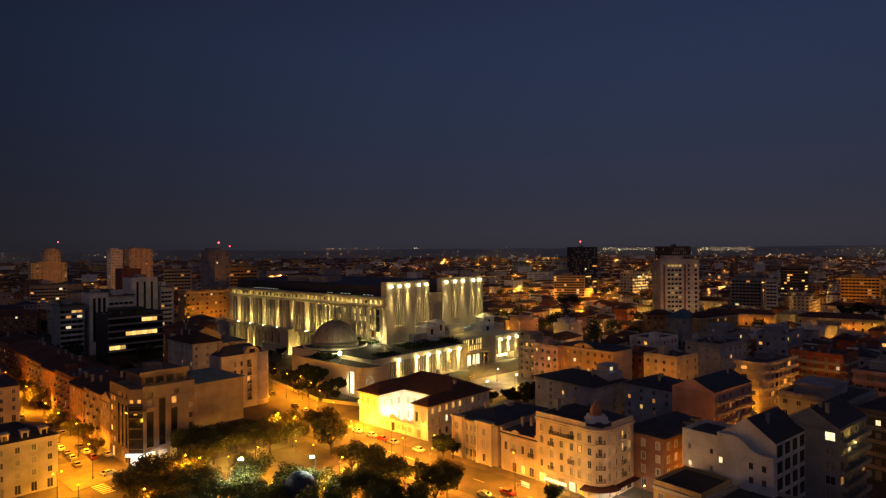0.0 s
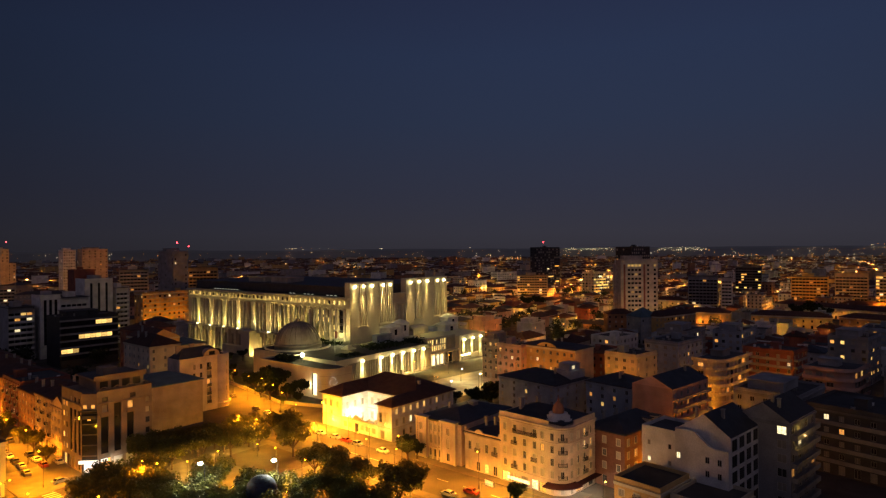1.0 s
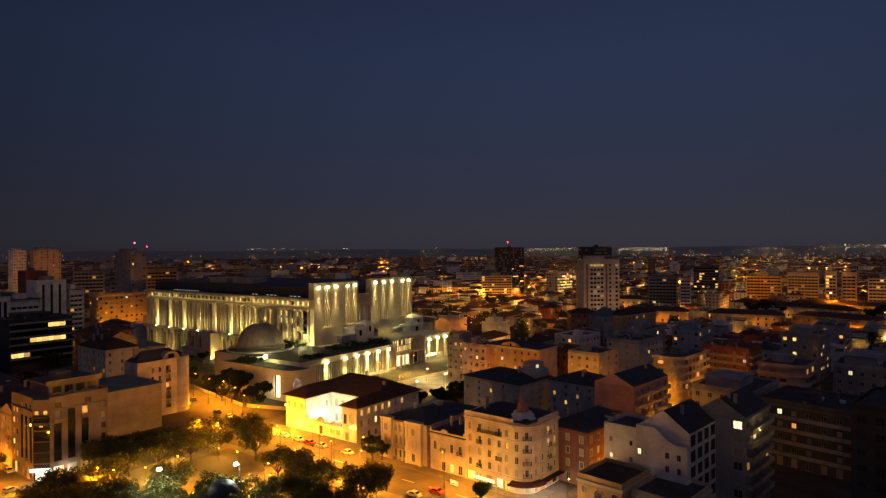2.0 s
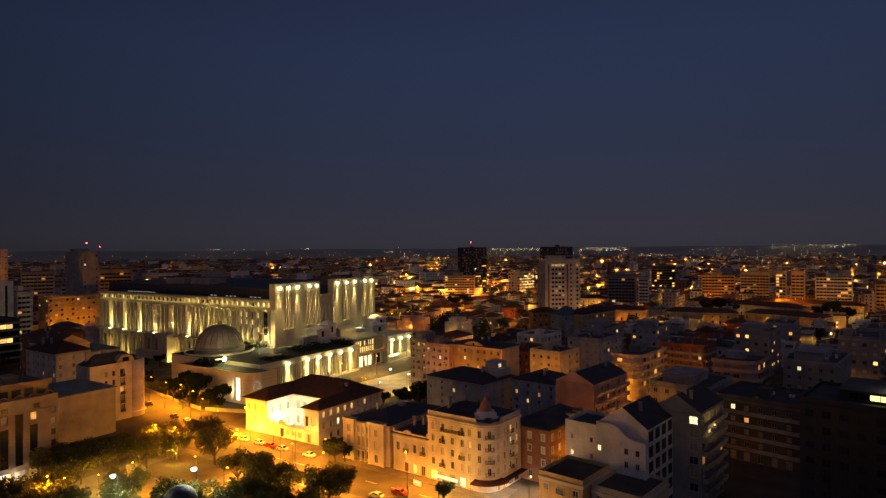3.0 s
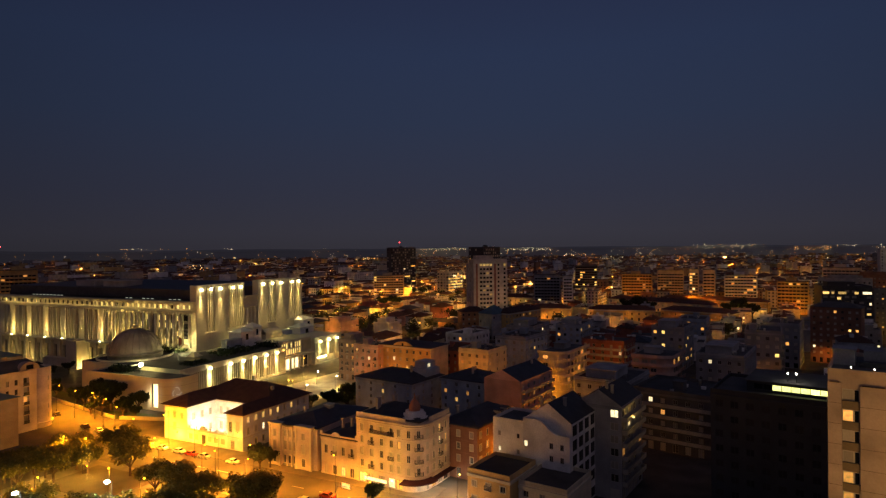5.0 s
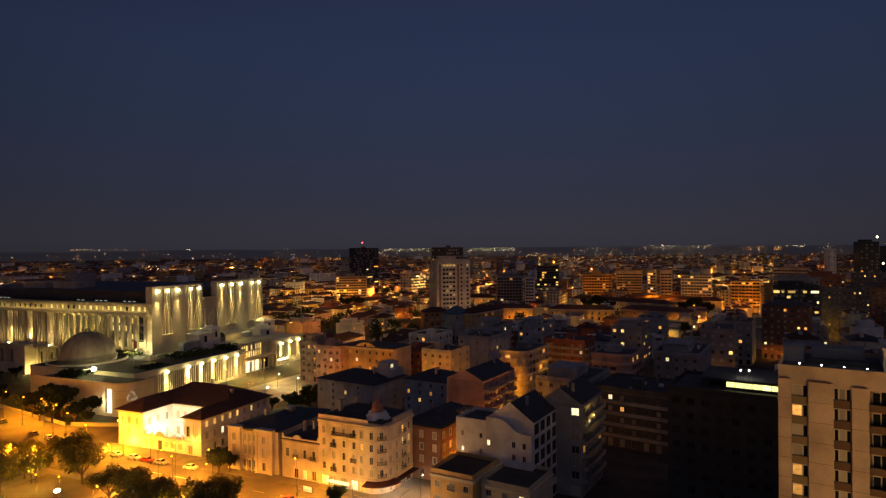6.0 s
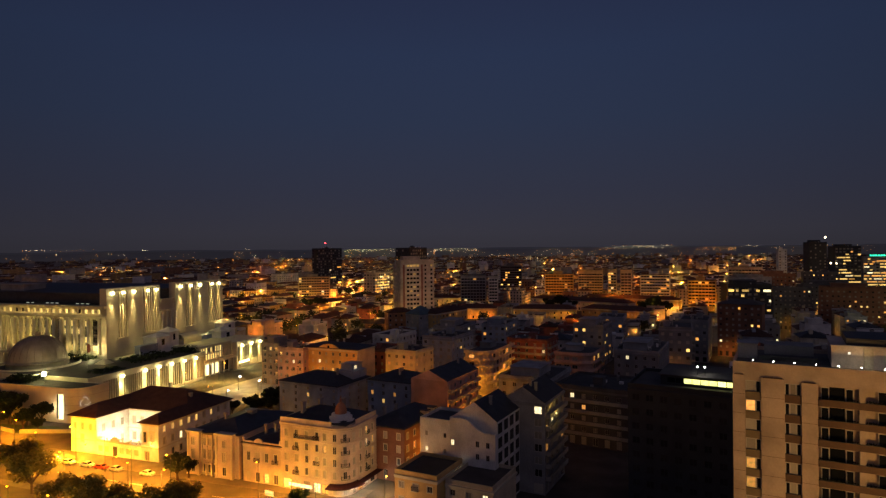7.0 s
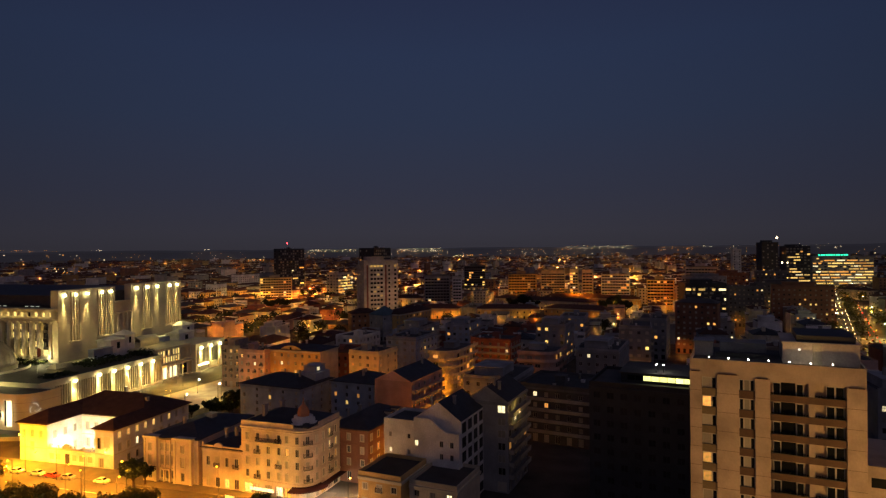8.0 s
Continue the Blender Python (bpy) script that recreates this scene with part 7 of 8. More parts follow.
def right_tower():
    e = thing("tower_block", 93.8, 51.1, 0, 37, "pale concrete tower block with balcony stacks, seen from above", "building")
    TAKEN.append((93.8, 51.1, 37, 16, 24))
    d, w, h, fh = 23.6, 16.0, 44.5, 2.97
    n = 14
    bm = bmesh.new()
    bays = ((0.074, 0.164, 1.0), (0.300, 0.391, 1.0), (0.481, 0.695, 1.6), (0.726, 0.895, 1.6))
    sc = d
    ops = []
    for a, b, dep in bays:
        for k in range(n):
            z = h - 2.2 - fh * (k + 1)
            ops.append((a * sc, b * sc, z + 0.05, z + fh - 0.12, dep))
    facade(bm, (0, d, 0), (0, -1, 0), (-1, 0, 0), d, 0, h, [q[:4] for q in ops], 1.1)
    quad(bm, ((0, 0, 0), (w, 0, 0), (w, 0, h), (0, 0, h)))
    quad(bm, ((w, 0, 0), (w, d, 0), (w, d, h), (w, 0, h)))
    quad(bm, ((w, d, 0), (0, d, 0), (0, d, h), (w, d, h)))
    part("wall", bm, M["pink2"], e)
    for k, (a, b, z0, z1, dep) in enumerate(ops):
        y0, y1 = d - b, d - a
        L, bay = y1 - y0, k // n
        m = "tan2" if bay == 0 else "brown2"
        ph = 1.05 if bay < 2 else 0.85
        part("balcony_parapet", shared(("parapet", round(L, 2), m), lambda q: (box(q, -0.06, 0.08, -L / 2, L / 2, -0.12, ph, 0), box(q, -0.12, 0.12, -L / 2 - 0.02, L / 2 + 0.02, ph, ph + 0.06, 1)), [M[m], M["dframe"]]), None, e, at=pose(0, (y0 + y1) / 2, z0))
        # windows: seen from the street, from the far end of the bay
        lay = (((0.0, 0.66, "blind"), (0.66, 1.0, None)), ((0.0, 0.30, None), (0.30, 0.70, "blind"), (0.70, 1.0, None)),
               ((0.07, 0.28, None), (0.29, 0.67, "shade"), (0.68, 0.88, None)), ((0.38, 0.67, None), (0.67, 0.96, None)))[bay]
        for f0, f1, kind in lay:
            ww = round((f1 - f0) * L - 0.04, 2)
            yc = y1 - (f0 + f1) / 2 * L
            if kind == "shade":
                # a dark sheet stands in for the shaded recess
                part("loggia_door", boxes((0.98, 1.02, yc - ww / 2, yc + ww / 2, z0 + 0.1, z1)), M["lit_o" if rng.random() < 0.06 else "glass"], e, "dark glass sheet in the loggia recess")
                continue
            wh = 1.75 if bay < 2 else 2.3
            at = pose(0.2 if bay < 2 else 0.62, yc, z0 + 1.0 if bay < 2 else z0 + 0.3, 0, 0, -90)
            win = part("window", shared(("sash", ww, wh), lambda q: (box(q, -ww / 2, -ww / 2 + 0.09, -0.06, 0.02, 0, wh), box(q, ww / 2 - 0.09, ww / 2, -0.06, 0.02, 0, wh), box(q, -ww / 2 + 0.09, ww / 2 - 0.09, -0.06, 0.02, 0, 0.09), box(q, -ww / 2 + 0.09, ww / 2 - 0.09, -0.06, 0.02, wh - 0.09, wh)), M["frame"]), None, e, at=at)
            if kind == "blind" and rng.random() < 0.07:
                kind = "lit_o"
            part("pane", shared(("sash_pane", ww, wh, kind), lambda q: box(q, -ww / 2 + 0.09, ww / 2 - 0.09, -0.01, 0.01, 0.09, wh - 0.09), M[kind or "glass"]), None, win)
        if bay > 1:
            part("planter_hedge", shared(("hedge", bay), lambda q: hedge(q, L), M["needle"]), None, e, "dark green balcony plants", at=pose(0.3, (y0 + y1) / 2, z0 + ph - 0.1))
    # proud piers between the bays, each with a lip near the top
    for a, b, hh in ((0.0, 0.072, h - 1.5), (0.166, 0.298, h - 1.75), (0.393, 0.479, h - 2.0), (0.897, 1.0, h - 2.4)):
        part("pier", boxes((-0.35, 0.0, d - b * sc, d - a * sc, 0, hh)), M["pink2"], e)
        part("pier_cap", boxes((-0.45, 0.0, d - b * sc + 0.25, d - a * sc - 0.25, hh, hh + 0.1)), M["brown2"], e)
        for j in range(1, 15):
            part("joint", shared(("joint", round((b - a) * sc, 2)), lambda q: box(q, -0.356, -0.35, -(b - a) * sc / 2, (b - a) * sc / 2, 0, 0.05), M["brown2"]), None, e, at=pose(0, d - (a + b) / 2 * sc, hh - 2.97 * j))
    for k in range(n):
        z = h - 2.2 - fh * (k + 1)
        part("balcony_parapet", shared(("parapet_joint", 1), lambda q: (box(q, -0.062, -0.002, -0.37, 0.37, -0.12, 0.85, 0), box(q, -0.12, -0.002, -0.37, 0.37, 0.85, 0.91, 1)), [M["brown2"], M["dframe"]]), None, e, at=pose(0, d - 0.7105 * sc, z + 0.05))
    part("side_wing", boxes((1.0, w, -9.0, -0.01, 0, 30.4), (0.9, w, -9.0, -0.01, 30.4, 30.9)), M["pink2"], e, "lower wing beside the tower")
    for k in range(7):
        part("wing_window", boxes((0.93, 0.99, -8.5, -0.6, 27.8 - 3.3 * k, 29.2 - 3.3 * k)), M["glass"], e)
    part("crown", boxes((-0.15, 0.12, 0, d, h - 0.0, h + 0.5)), M["pink2"], e)
    part("roof", boxes((0.3, w - 0.3, 0.3, d - 0.3, h - 0.02, h + 0.1)), M["felt"], e)
    part("parapet", boxes((0.12, w, 0, 0.3, h, h + 0.7), (0.12, w, d - 0.3, d, h, h + 0.7), (w - 0.3, w, 0.3, d - 0.3, h, h + 0.7)), M["pink2"], e)
    part("roof_house", boxes((3.0, 13.5, 0.3, 10.4, h + 0.1, h + 3.3), (2.8, 13.7, 0.1, 10.6, h + 3.3, h + 3.5)), M["pale"], e, "pale plant room on the roof")
    part("roof_house_pier", boxes((2.7, 3.0, 5.2, 6.4, h + 0.1, h + 3.3)), M["cream"], e)
    part("roof_house_cap", boxes((3.5, 13.0, 0.8, 8.5, h + 3.5, h + 4.5)), M["dark"], e)
    part("roof_house", boxes((8.0, 13, 12.5, 19.5, h + 0.1, h + 2.2)), M["grey"], e)
    part("roof_house", boxes((6.0, 10, 20.5, 23.3, h + 0.1, h + 2.4), (5.8, 10.2, 20.3, 23.5, h + 2.4, h + 2.55)), M["grey"], e)
    part("roof_tank", boxes((5.0, 6.5, 12, 20, h + 0.1, h + 0.9)), M["dark"], e)
    part("lamp_panel", boxes((2.9, 3.0, 8.0, 8.3, h + 2.2, h + 2.5)), M["flood2"], e, "small white wall lamp")
    light(1.2, 7.0, h + 2.6, 36.0, (1.0, 0.78, 0.42), 0.2, e)
    for k in range(7):
        y = 4 + 2.8 * k
        b = part("roof_lamp", boxes((1.0, 1.25, y - 0.12, y + 0.12, h + 0.1, h + 0.55)), M["iron"], e)
        g = bmesh.new()
        bmesh.ops.create_uvsphere(g, u_segments=8, v_segments=6, radius=0.08, matrix=Matrix.Translation((1.12, y, h + 0.63)))
        part("globe", g, M["bulb_w"], b, "small white roof lamp")
    return e


M["pink2"] = mat("tower_concrete", (0.52, 0.41, 0.32), 0.9, var=0.15)
M["tan2"] = mat("tan_balcony_panel", (0.24, 0.185, 0.11), 0.8, var=0.2)
M["brown2"] = mat("brown_balcony_panel", (0.14, 0.085, 0.055), 0.8, var=0.2)
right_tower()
# unseen mast and spot, added to brighten the tower's front
e = thing("flood_mast", 61.4, 3.8, 0, 0, "unseen steel mast with an orange light, added to light the tower", "street lamp")
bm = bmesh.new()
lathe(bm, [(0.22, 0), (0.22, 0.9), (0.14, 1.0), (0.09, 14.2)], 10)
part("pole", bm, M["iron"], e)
part("lamp_head", boxes((-0.4, 0.4, 0.1, 0.5, 13.6, 14.2)), M["bulb_s"], e, "glowing head of the added mast")
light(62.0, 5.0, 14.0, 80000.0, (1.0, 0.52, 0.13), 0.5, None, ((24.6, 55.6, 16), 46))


# ---- city fabric behind, in streets on the same axes ----
fill = random.Random(21)
WALLS = ("cream", "ochre", "pink", "brown", "white", "grey", "red", "cream", "white")
far_lamps, mid_lamps = [], []


def plain_house(x, y, ang, w, d, h, wall, hipped, lit):
    e = thing("city_house", x, y, 0, ang, "%s house with %s among the city roofs" % ({"cream": "cream", "ochre": "ochre", "pink": "pink", "brown": "brown", "white": "white", "grey": "grey", "red": "dark red", "blue": "blue-grey"}[wall], "tiled hip roof" if hipped else "flat roof"), "building", "city houses")
    bm = bmesh.new()
    box(bm, 0, w, 0, d, 0, h)
    part("wall", bm, M[wall], e)
    bm = bmesh.new()
    if hipped:
        hip(bm, 0, w, 0, d, h + 0.15, fill.uniform(2.0, 3.4), 0.5)
        part("roof", bm, M["tile" if fill.random() < 0.75 else "slate"], e)
        box_at = (w * 0.3, d * 0.6, h + 1.0)
    else:
        box(bm, 0.2, w - 0.2, 0.2, d - 0.2, h, h + 0.1)
        part("roof", bm, M["felt"], e)
        bm = boxes((0, w, 0, 0.2, h, h + 0.8), (0, 0.2, 0.2, d, h, h + 0.8), (w - 0.2, w, 0.2, d, h, h + 0.8))
        part("parapet", bm, M[wall], e)
        box_at = (w * 0.5, d * 0.6, h + 0.1)
        if fill.random() < 0.55:
            part("penthouse", boxes((w * 0.12, w * 0.8, d * 0.28, d * 0.85, h + 0.1, h + 2.9), (w * 0.1, w * 0.82, d * 0.26, d * 0.87, h + 2.9, h + 3.1)), M[wall], e)
            box_at = (w * 0.5, d * 0.6, h + 3.1)
    x0, y0, z0 = box_at
    t = fill.uniform(0.5, 1.6)
    part("chimney", boxes((x0 - t, x0 + t, y0 - 0.8, y0 + 0.8, z0, z0 + 2.2)), M["concrete" if t < 1 else wall], e)
    if fill.random() < 0.7:
        # party wall standing proud of the roof
        part("party_wall", boxes((w - 0.3, w, 0.0, d, h, h + fill.uniform(0.8, 2.4))), M["white" if fill.random() < 0.5 else wall], e)
    kinds = ("pane", "glass", "blind", "lit_y", "lit_o", "lit_w")
    b = bmesh.new()
    nf = max(2, int((h - 1) / 3.2))
    far = math.hypot(x, y) > 390
    for face, W in (("x", w), ("y", d)):
        n = max(2, int(W / 3.0))
        for i in range(n):
            for k in range(nf):
                s, z = W * (i + 0.5) / n, 1.2 + 3.2 * k
                mi = kinds.index(room(lit, fill))
                if far and mi < 3 and h < 11:
                    continue
                if face == "x":
                    box(b, s - 0.55, s + 0.55, -0.05, -0.01, z, z + 1.5, mi)
                else:
                    box(b, -0.05, -0.01, s - 0.55, s + 0.55, z, z + 1.5, mi)
    if len(b.verts):
        tagged(part("glazing", b, [M[k] for k in kinds], e), kind="stuff")


def joined_house(bm, x, y, ang, w, d, h, hipped, lit, panes=True):
    """A house of the joined rest: slots 0 to 4 walls, 5 and 6 roofs, 7 to 9 panes."""
    b0 = len(bm.verts)
    box(bm, 0, w, 0, d, 0, h, fill.randrange(5))
    if hipped:
        hip(bm, 0, w, 0, d, h + 0.1, fill.uniform(2.0, 3.2), 0.4, 5)
    else:
        box(bm, 0.3, w - 0.3, 0.3, d - 0.3, h, h + 0.25, 6)
    t = fill.uniform(0.5, 2.0)
    box(bm, w * 0.4 - t, w * 0.4 + t, d * 0.5 - 1, d * 0.5 + 1, h + 0.2, h + 2.8, 2)
    for face, W in (("x", w), ("y", d)) if panes else ():
        n = max(2, int(W / 3.2))
        for i in range(n):
            for k in range(max(2, int((h - 1) / 3.2))):
                s, z = W * (i + 0.5) / n, 1.2 + 3.2 * k
                mi = 7 if fill.random() > lit else fill.choice((8, 8, 9))
                if face == "x":
                    quad(bm, ((s - 0.6, -0.04, z), (s + 0.6, -0.04, z), (s + 0.6, -0.04, z + 1.6), (s - 0.6, -0.04, z + 1.6)), mi)
                else:
                    quad(bm, ((-0.04, s + 0.6, z), (-0.04, s - 0.6, z), (-0.04, s - 0.6, z + 1.6), (-0.04, s + 0.6, z + 1.6)), mi)
    m4 = pose(x, y, 0, 0, 0, ang)
    bm.verts.ensure_lookup_table()
    for v in bm.verts[b0:]:
        v.co = m4 @ v.co


JOINED = [M["cream"], M["ochre"], M["white"], M["brown"], M["grey"], M["tile"], M["felt"], M["pane"], M["lit_y"], M["lit_o"]]


lots = []
for iv in range(-12, 18):
    for iu in range(3, 17):
        # a block: u along 47 degrees, v along 137
        u0, v0 = iu * 56 - 30, iv * 53 - 20 + (iu % 3) * 17
        for row in (0, 1):
            v = v0 + row * 24
            u = u0
            while u < u0 + 44:
                w = fill.uniform(11, 18)
                d = fill.uniform(12, 15)
                if 360 < math.hypot(u, v) and 1 < math.degrees(math.atan2(u * 0.682 - v * 0.731, u * 0.731 + v * 0.682)) < 21:
                    w = fill.uniform(17, 25)
                if u + w > u0 + 47:
                    break
                cu, cv = u + w / 2, v + d / 2
                cx = cu * 0.682 - cv * 0.731
                cy = cu * 0.731 + cv * 0.682
                dist, az = math.hypot(cx, cy), math.degrees(math.atan2(cx, cy))
                h = fill.choice((7.5, 8.5, 9.5)) if 20 < az < 48 and 270 < dist < 640 else fill.choice((9.5, 11, 12.5, 14, 15.5, 17)) + (3 if az > 18 and dist < 420 else 0) - (3 if 0 < az < 20 and dist > 330 else 0)
                villas = 1 < az < 21 and dist > 330
                if villas:
                    h = fill.choice((6.5, 7.5, 8.5, 9.5))
                ok = not (villas and fill.random() < 0.22) and 225 < dist < 780 and -41 < az < 66 and not inside(cx, cy, 9.5) and not near_road(cx, cy) and not (az < -20 and dist < 330)
                if ok:
                    lots.append((dist, (u * 0.682 - v * 0.731, u * 0.731 + v * 0.682, 47 + fill.uniform(-1, 1), w - 0.2, d, h, fill.choice(WALLS if az < 19 else ("white", "grey", "white", "grey", "pink", "cream", "blue", "red")), fill.random() < (0.75 if 0 < az < 22 else 0.4), 0.24 if az > 40 else 0.10 if az > 28 else 0.03)))
                u += w
        for q in (0, 0.5, 1, 1.5):
            lu, lv = u0 - 6, v0 + 5 + 34 * q
            mid_lamps.append((lu * 0.682 - lv * 0.731, lu * 0.731 + lv * 0.682))
            lu, lv = u0 + 10 + 26 * q, v0 - 7
            mid_lamps.append((lu * 0.682 - lv * 0.731, lu * 0.731 + lv * 0.682))

lots.sort(key=lambda q: q[0])
for dist, q in lots[:300]:
    plain_house(*q)
rest = [bmesh.new() for k in range(8)]
for k, (dist, q) in enumerate(lots[300:]):
    x, y, a, w, d, h, wall, hipped, lit = q
    joined_house(rest[k * 8 // max(1, len(lots) - 300)], x, y, a, w, d, h, hipped, 0.02)
for bm in rest:
    tagged(new("farther_houses", mesh_of("farther_houses", bm, JOINED)), "close-packed tiled houses in orange-lit streets", "buildings", kind="stuff")

# beyond: blocks joined by district
for ring in range(6):
    for sec in range(9):
        a0 = -44 + 12.5 * sec
        bm = bmesh.new()
        for k in range(70 + 40 * ring):
            az = radians(a0 + fill.uniform(0, 12.5))
            dist = 780 + 230 * ring * (1 + 0.22 * ring) + fill.uniform(0, 260 * (1 + 0.25 * ring))
            x, y = dist * math.sin(az), dist * math.cos(az)
            if inside(x, y, 10) or near_road(x, y):
                continue
            w, d = fill.uniform(13, 46), fill.uniform(11, 18)
            h = fill.uniform(6, 12) if fill.random() < 0.96 else fill.uniform(15, 26)
            joined_house(bm, x, y, 47 + fill.choice((0, 0, 30, -20)), w, d, h, h < 14, 0.012, ring < 1)
            if fill.random() < (0.8 if 0 < a0 < 20 else 0.7) / (1 + 0.5 * ring):
                far_lamps.append((x - 7 * math.sin(az) + fill.uniform(-8, 8), y - 9 * math.cos(az), fill.uniform(9, 13)))
        tagged(new("distant_houses", mesh_of("distant_houses", bm, JOINED)), "crowded distant houses with tiled roofs under orange light", "buildings", kind="stuff")


def dots(name, places, m, label, rad=None):
    bm = bmesh.new()
    for p in places:
        x, y, z = p[:3]
        r = p[3] if len(p) > 3 else rad
        v = [bm.verts.new((x + a * r, y + b * r, z + c * r)) for a, b, c in ((1, 0, 0), (0, 1, 0), (-1, 0, 0), (0, -1, 0), (0, 0, 1), (0, 0, -1))]
        for i in range(4):
            bm.faces.new((v[i], v[(i + 1) % 4], v[4]))
            bm.faces.new((v[(i + 1) % 4], v[i], v[5]))
    return tagged(new(name, mesh_of(name, bm, m)), label, "lights", kind="stuff")


def hooded(name, places, m, label, size=0.14):
    """Street lamps that shine down from under a hood, with the glow of the glass below its rim."""
    bm = bmesh.new()
    for x, y, z in places:
        quad(bm, [(x + a * 0.3, y + b * 0.3, z) for a, b in ((-1, -1), (-1, 1), (1, 1), (1, -1))], 0)
        box(bm, x - 0.4, x + 0.4, y - 0.4, y + 0.4, z + 0.002, z + 0.15, 1)
        r = size
        v = [bm.verts.new((x + a * r, y + b * r, z - 0.3 + c * r)) for a, b, c in ((1, 0, 0), (0, 1, 0), (-1, 0, 0), (0, -1, 0), (0, 0, 1), (0, 0, -1))]
        for i in range(4):
            bm.faces.new((v[i], v[(i + 1) % 4], v[4])).material_index = 2
            bm.faces.new((v[(i + 1) % 4], v[i], v[5])).material_index = 2
        box(bm, x - 0.05, x + 0.05, y + 0.4, y + 0.5, 0, z + 0.1, 1)
    return tagged(new(name, mesh_of(name, bm, [m, M["iron"], M["spark_s"]])), label, "street lamps", kind="stuff")


keep = []
for x, y in mid_lamps:
    dist, az = math.hypot(x, y), math.degrees(math.atan2(x, y))
    if not (240 < dist < 800 and -41 < az < 64) or inside(x, y, 2):
        continue
    dense = 0.0 if az < -27 and dist < 650 else 0.75 if 1 < az < 15 and dist > 400 else 0.35 if 1 < az < 15 else 0.08 if az < 22 and dist < 470 else 0.06 if az >= 21 and dist < 440 else 0.05 if az < -18 and dist < 460 else 0.5 if az < -10 else 0.6 if dist > 470 else 0.35 if dist > 430 else 0.25
    if fill.random() < dense:
        keep.append((x, y, 12.0 if 1 < az < 22 else 10.0))
keep += [(x, y, 8.5) for x, y in mid_extra if not inside(x, y, 0.5)]
hooded("wall_lamps", [(x, y, 7.5) for x, y in barrack_lamps], M["bulb_bar"], "orange lamps along the barrack fronts", 0.08)
hooded("street_lamps", keep, M["bulb_mid"], "orange street lamps in the streets behind", 0.09)
hooded("street_lamps", far_lamps, M["bulb_far"], "orange street lamps of the far city", 0.2)

# far ridge, its haze put into the emission, and its lights
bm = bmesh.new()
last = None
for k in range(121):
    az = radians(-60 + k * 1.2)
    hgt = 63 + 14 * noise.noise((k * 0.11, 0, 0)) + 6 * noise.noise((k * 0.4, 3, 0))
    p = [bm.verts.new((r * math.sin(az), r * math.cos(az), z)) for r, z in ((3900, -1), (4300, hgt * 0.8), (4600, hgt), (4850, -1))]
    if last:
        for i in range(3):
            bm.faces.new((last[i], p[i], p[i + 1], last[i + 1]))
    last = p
tagged(new("backdrop", mesh_of("backdrop", bm, M["hill"])), "low ridge on the horizon, its haze put in as glow", "hills", kind="structure")
fo, fw = [], []
for k in range(300):
    az, dist = radians(fill.uniform(-44, 66)), 900 + 3000 * fill.random() ** 1.3
    if fill.random() < (1.0 if 12 < math.degrees(az) < 52 else 0.6):
        (fo if fill.random() < 0.6 else fw).append((dist * math.sin(az), dist * math.cos(az), fill.uniform(6, 16), dist * fill.choice((0.0002, 0.00028, 0.00045))))
for k in range(900):
    b = fill.uniform(-42, 64)
    if fill.random() < 0.45 + 0.55 * noise.noise((b * 0.16, 4.0, 0)) + (0.25 if b > 20 else 0):
        az, el = radians(b), radians(-0.2 - 1.5 * fill.random() ** 1.4)
        dist = min(3600, 55 / math.tan(-el))
        (fo if fill.random() < 0.65 else fw).append((dist * math.sin(az), dist * math.cos(az), EYE + dist * math.tan(el), dist * fill.choice((0.0002, 0.00026, 0.00036))))
# districts that stand out on the skyline: bearing from, to, height over the eye's level in degrees, number, share of white, size
for b0, b1, e0, e1, n, white, size in ((14.4, 19.3, -0.22, 0.0, 46, 0.8, 1.0), (22.4, 26.7, -0.30, -0.02, 48, 0.9, 1.1), (38.1, 44.3, -0.20, 0.12, 60, 0.6, 1.0), (45.9, 49.0, -0.40, -0.1, 34, 0.15, 1.0),
                                       (49.4, 50.8, -0.12, 0.0, 7, 0.8, 1.1), (33.7, 35.6, -0.25, -0.1, 14, 0.6, 0.6), (27.7, 30.4, -0.78, -0.6, 16, 0.2, 1.0), (9.2, 10.7, -1.0, -0.8, 15, 0.4, 1.4),
                                       (-6.1, -3.6, -1.75, -1.3, 24, 0.1, 1.7), (-9.0, -5.3, 0.02, 0.14, 14, 0.1, 0.7), (-11.2, -9.0, 0.06, 0.14, 14, 0.7, 0.8), (-3.0, -2.2, 0.06, 0.1, 4, 1.0, 1.1),
                                       (5.5, 6.0, 0.04, 0.08, 3, 1.0, 0.9), (52, 60, -0.4, 0.05, 34, 0.7, 0.9), (-38, -30, -0.5, 0.0, 14, 0.4, 0.8), (30.8, 38.1, -1.3, -0.9, 16, 0.4, 1.0), (34, 47, -0.9, -0.4, 46, 0.35, 0.8), (10, 24, -0.7, -0.3, 26, 0.5, 0.7)):
    for k in range(int(n * 1.9)):
        az, el, dist = radians(fill.uniform(b0, b1)), radians(fill.uniform(e0, e1)), fill.uniform(3300, 3800) if e1 > -0.3 else fill.uniform(1500, 2300)
        (fw if fill.random() < white else fo).append((dist * math.sin(az), dist * math.cos(az), max(2.0, EYE + dist * math.tan(el)), size * dist * fill.choice((0.00015, 0.0002, 0.00028))))
dots("distant_lights", fo, M["spark_o"], "scattered orange lights of the far city")
dots("distant_lights", fw, M["spark_w"], "scattered white lights of the far city")
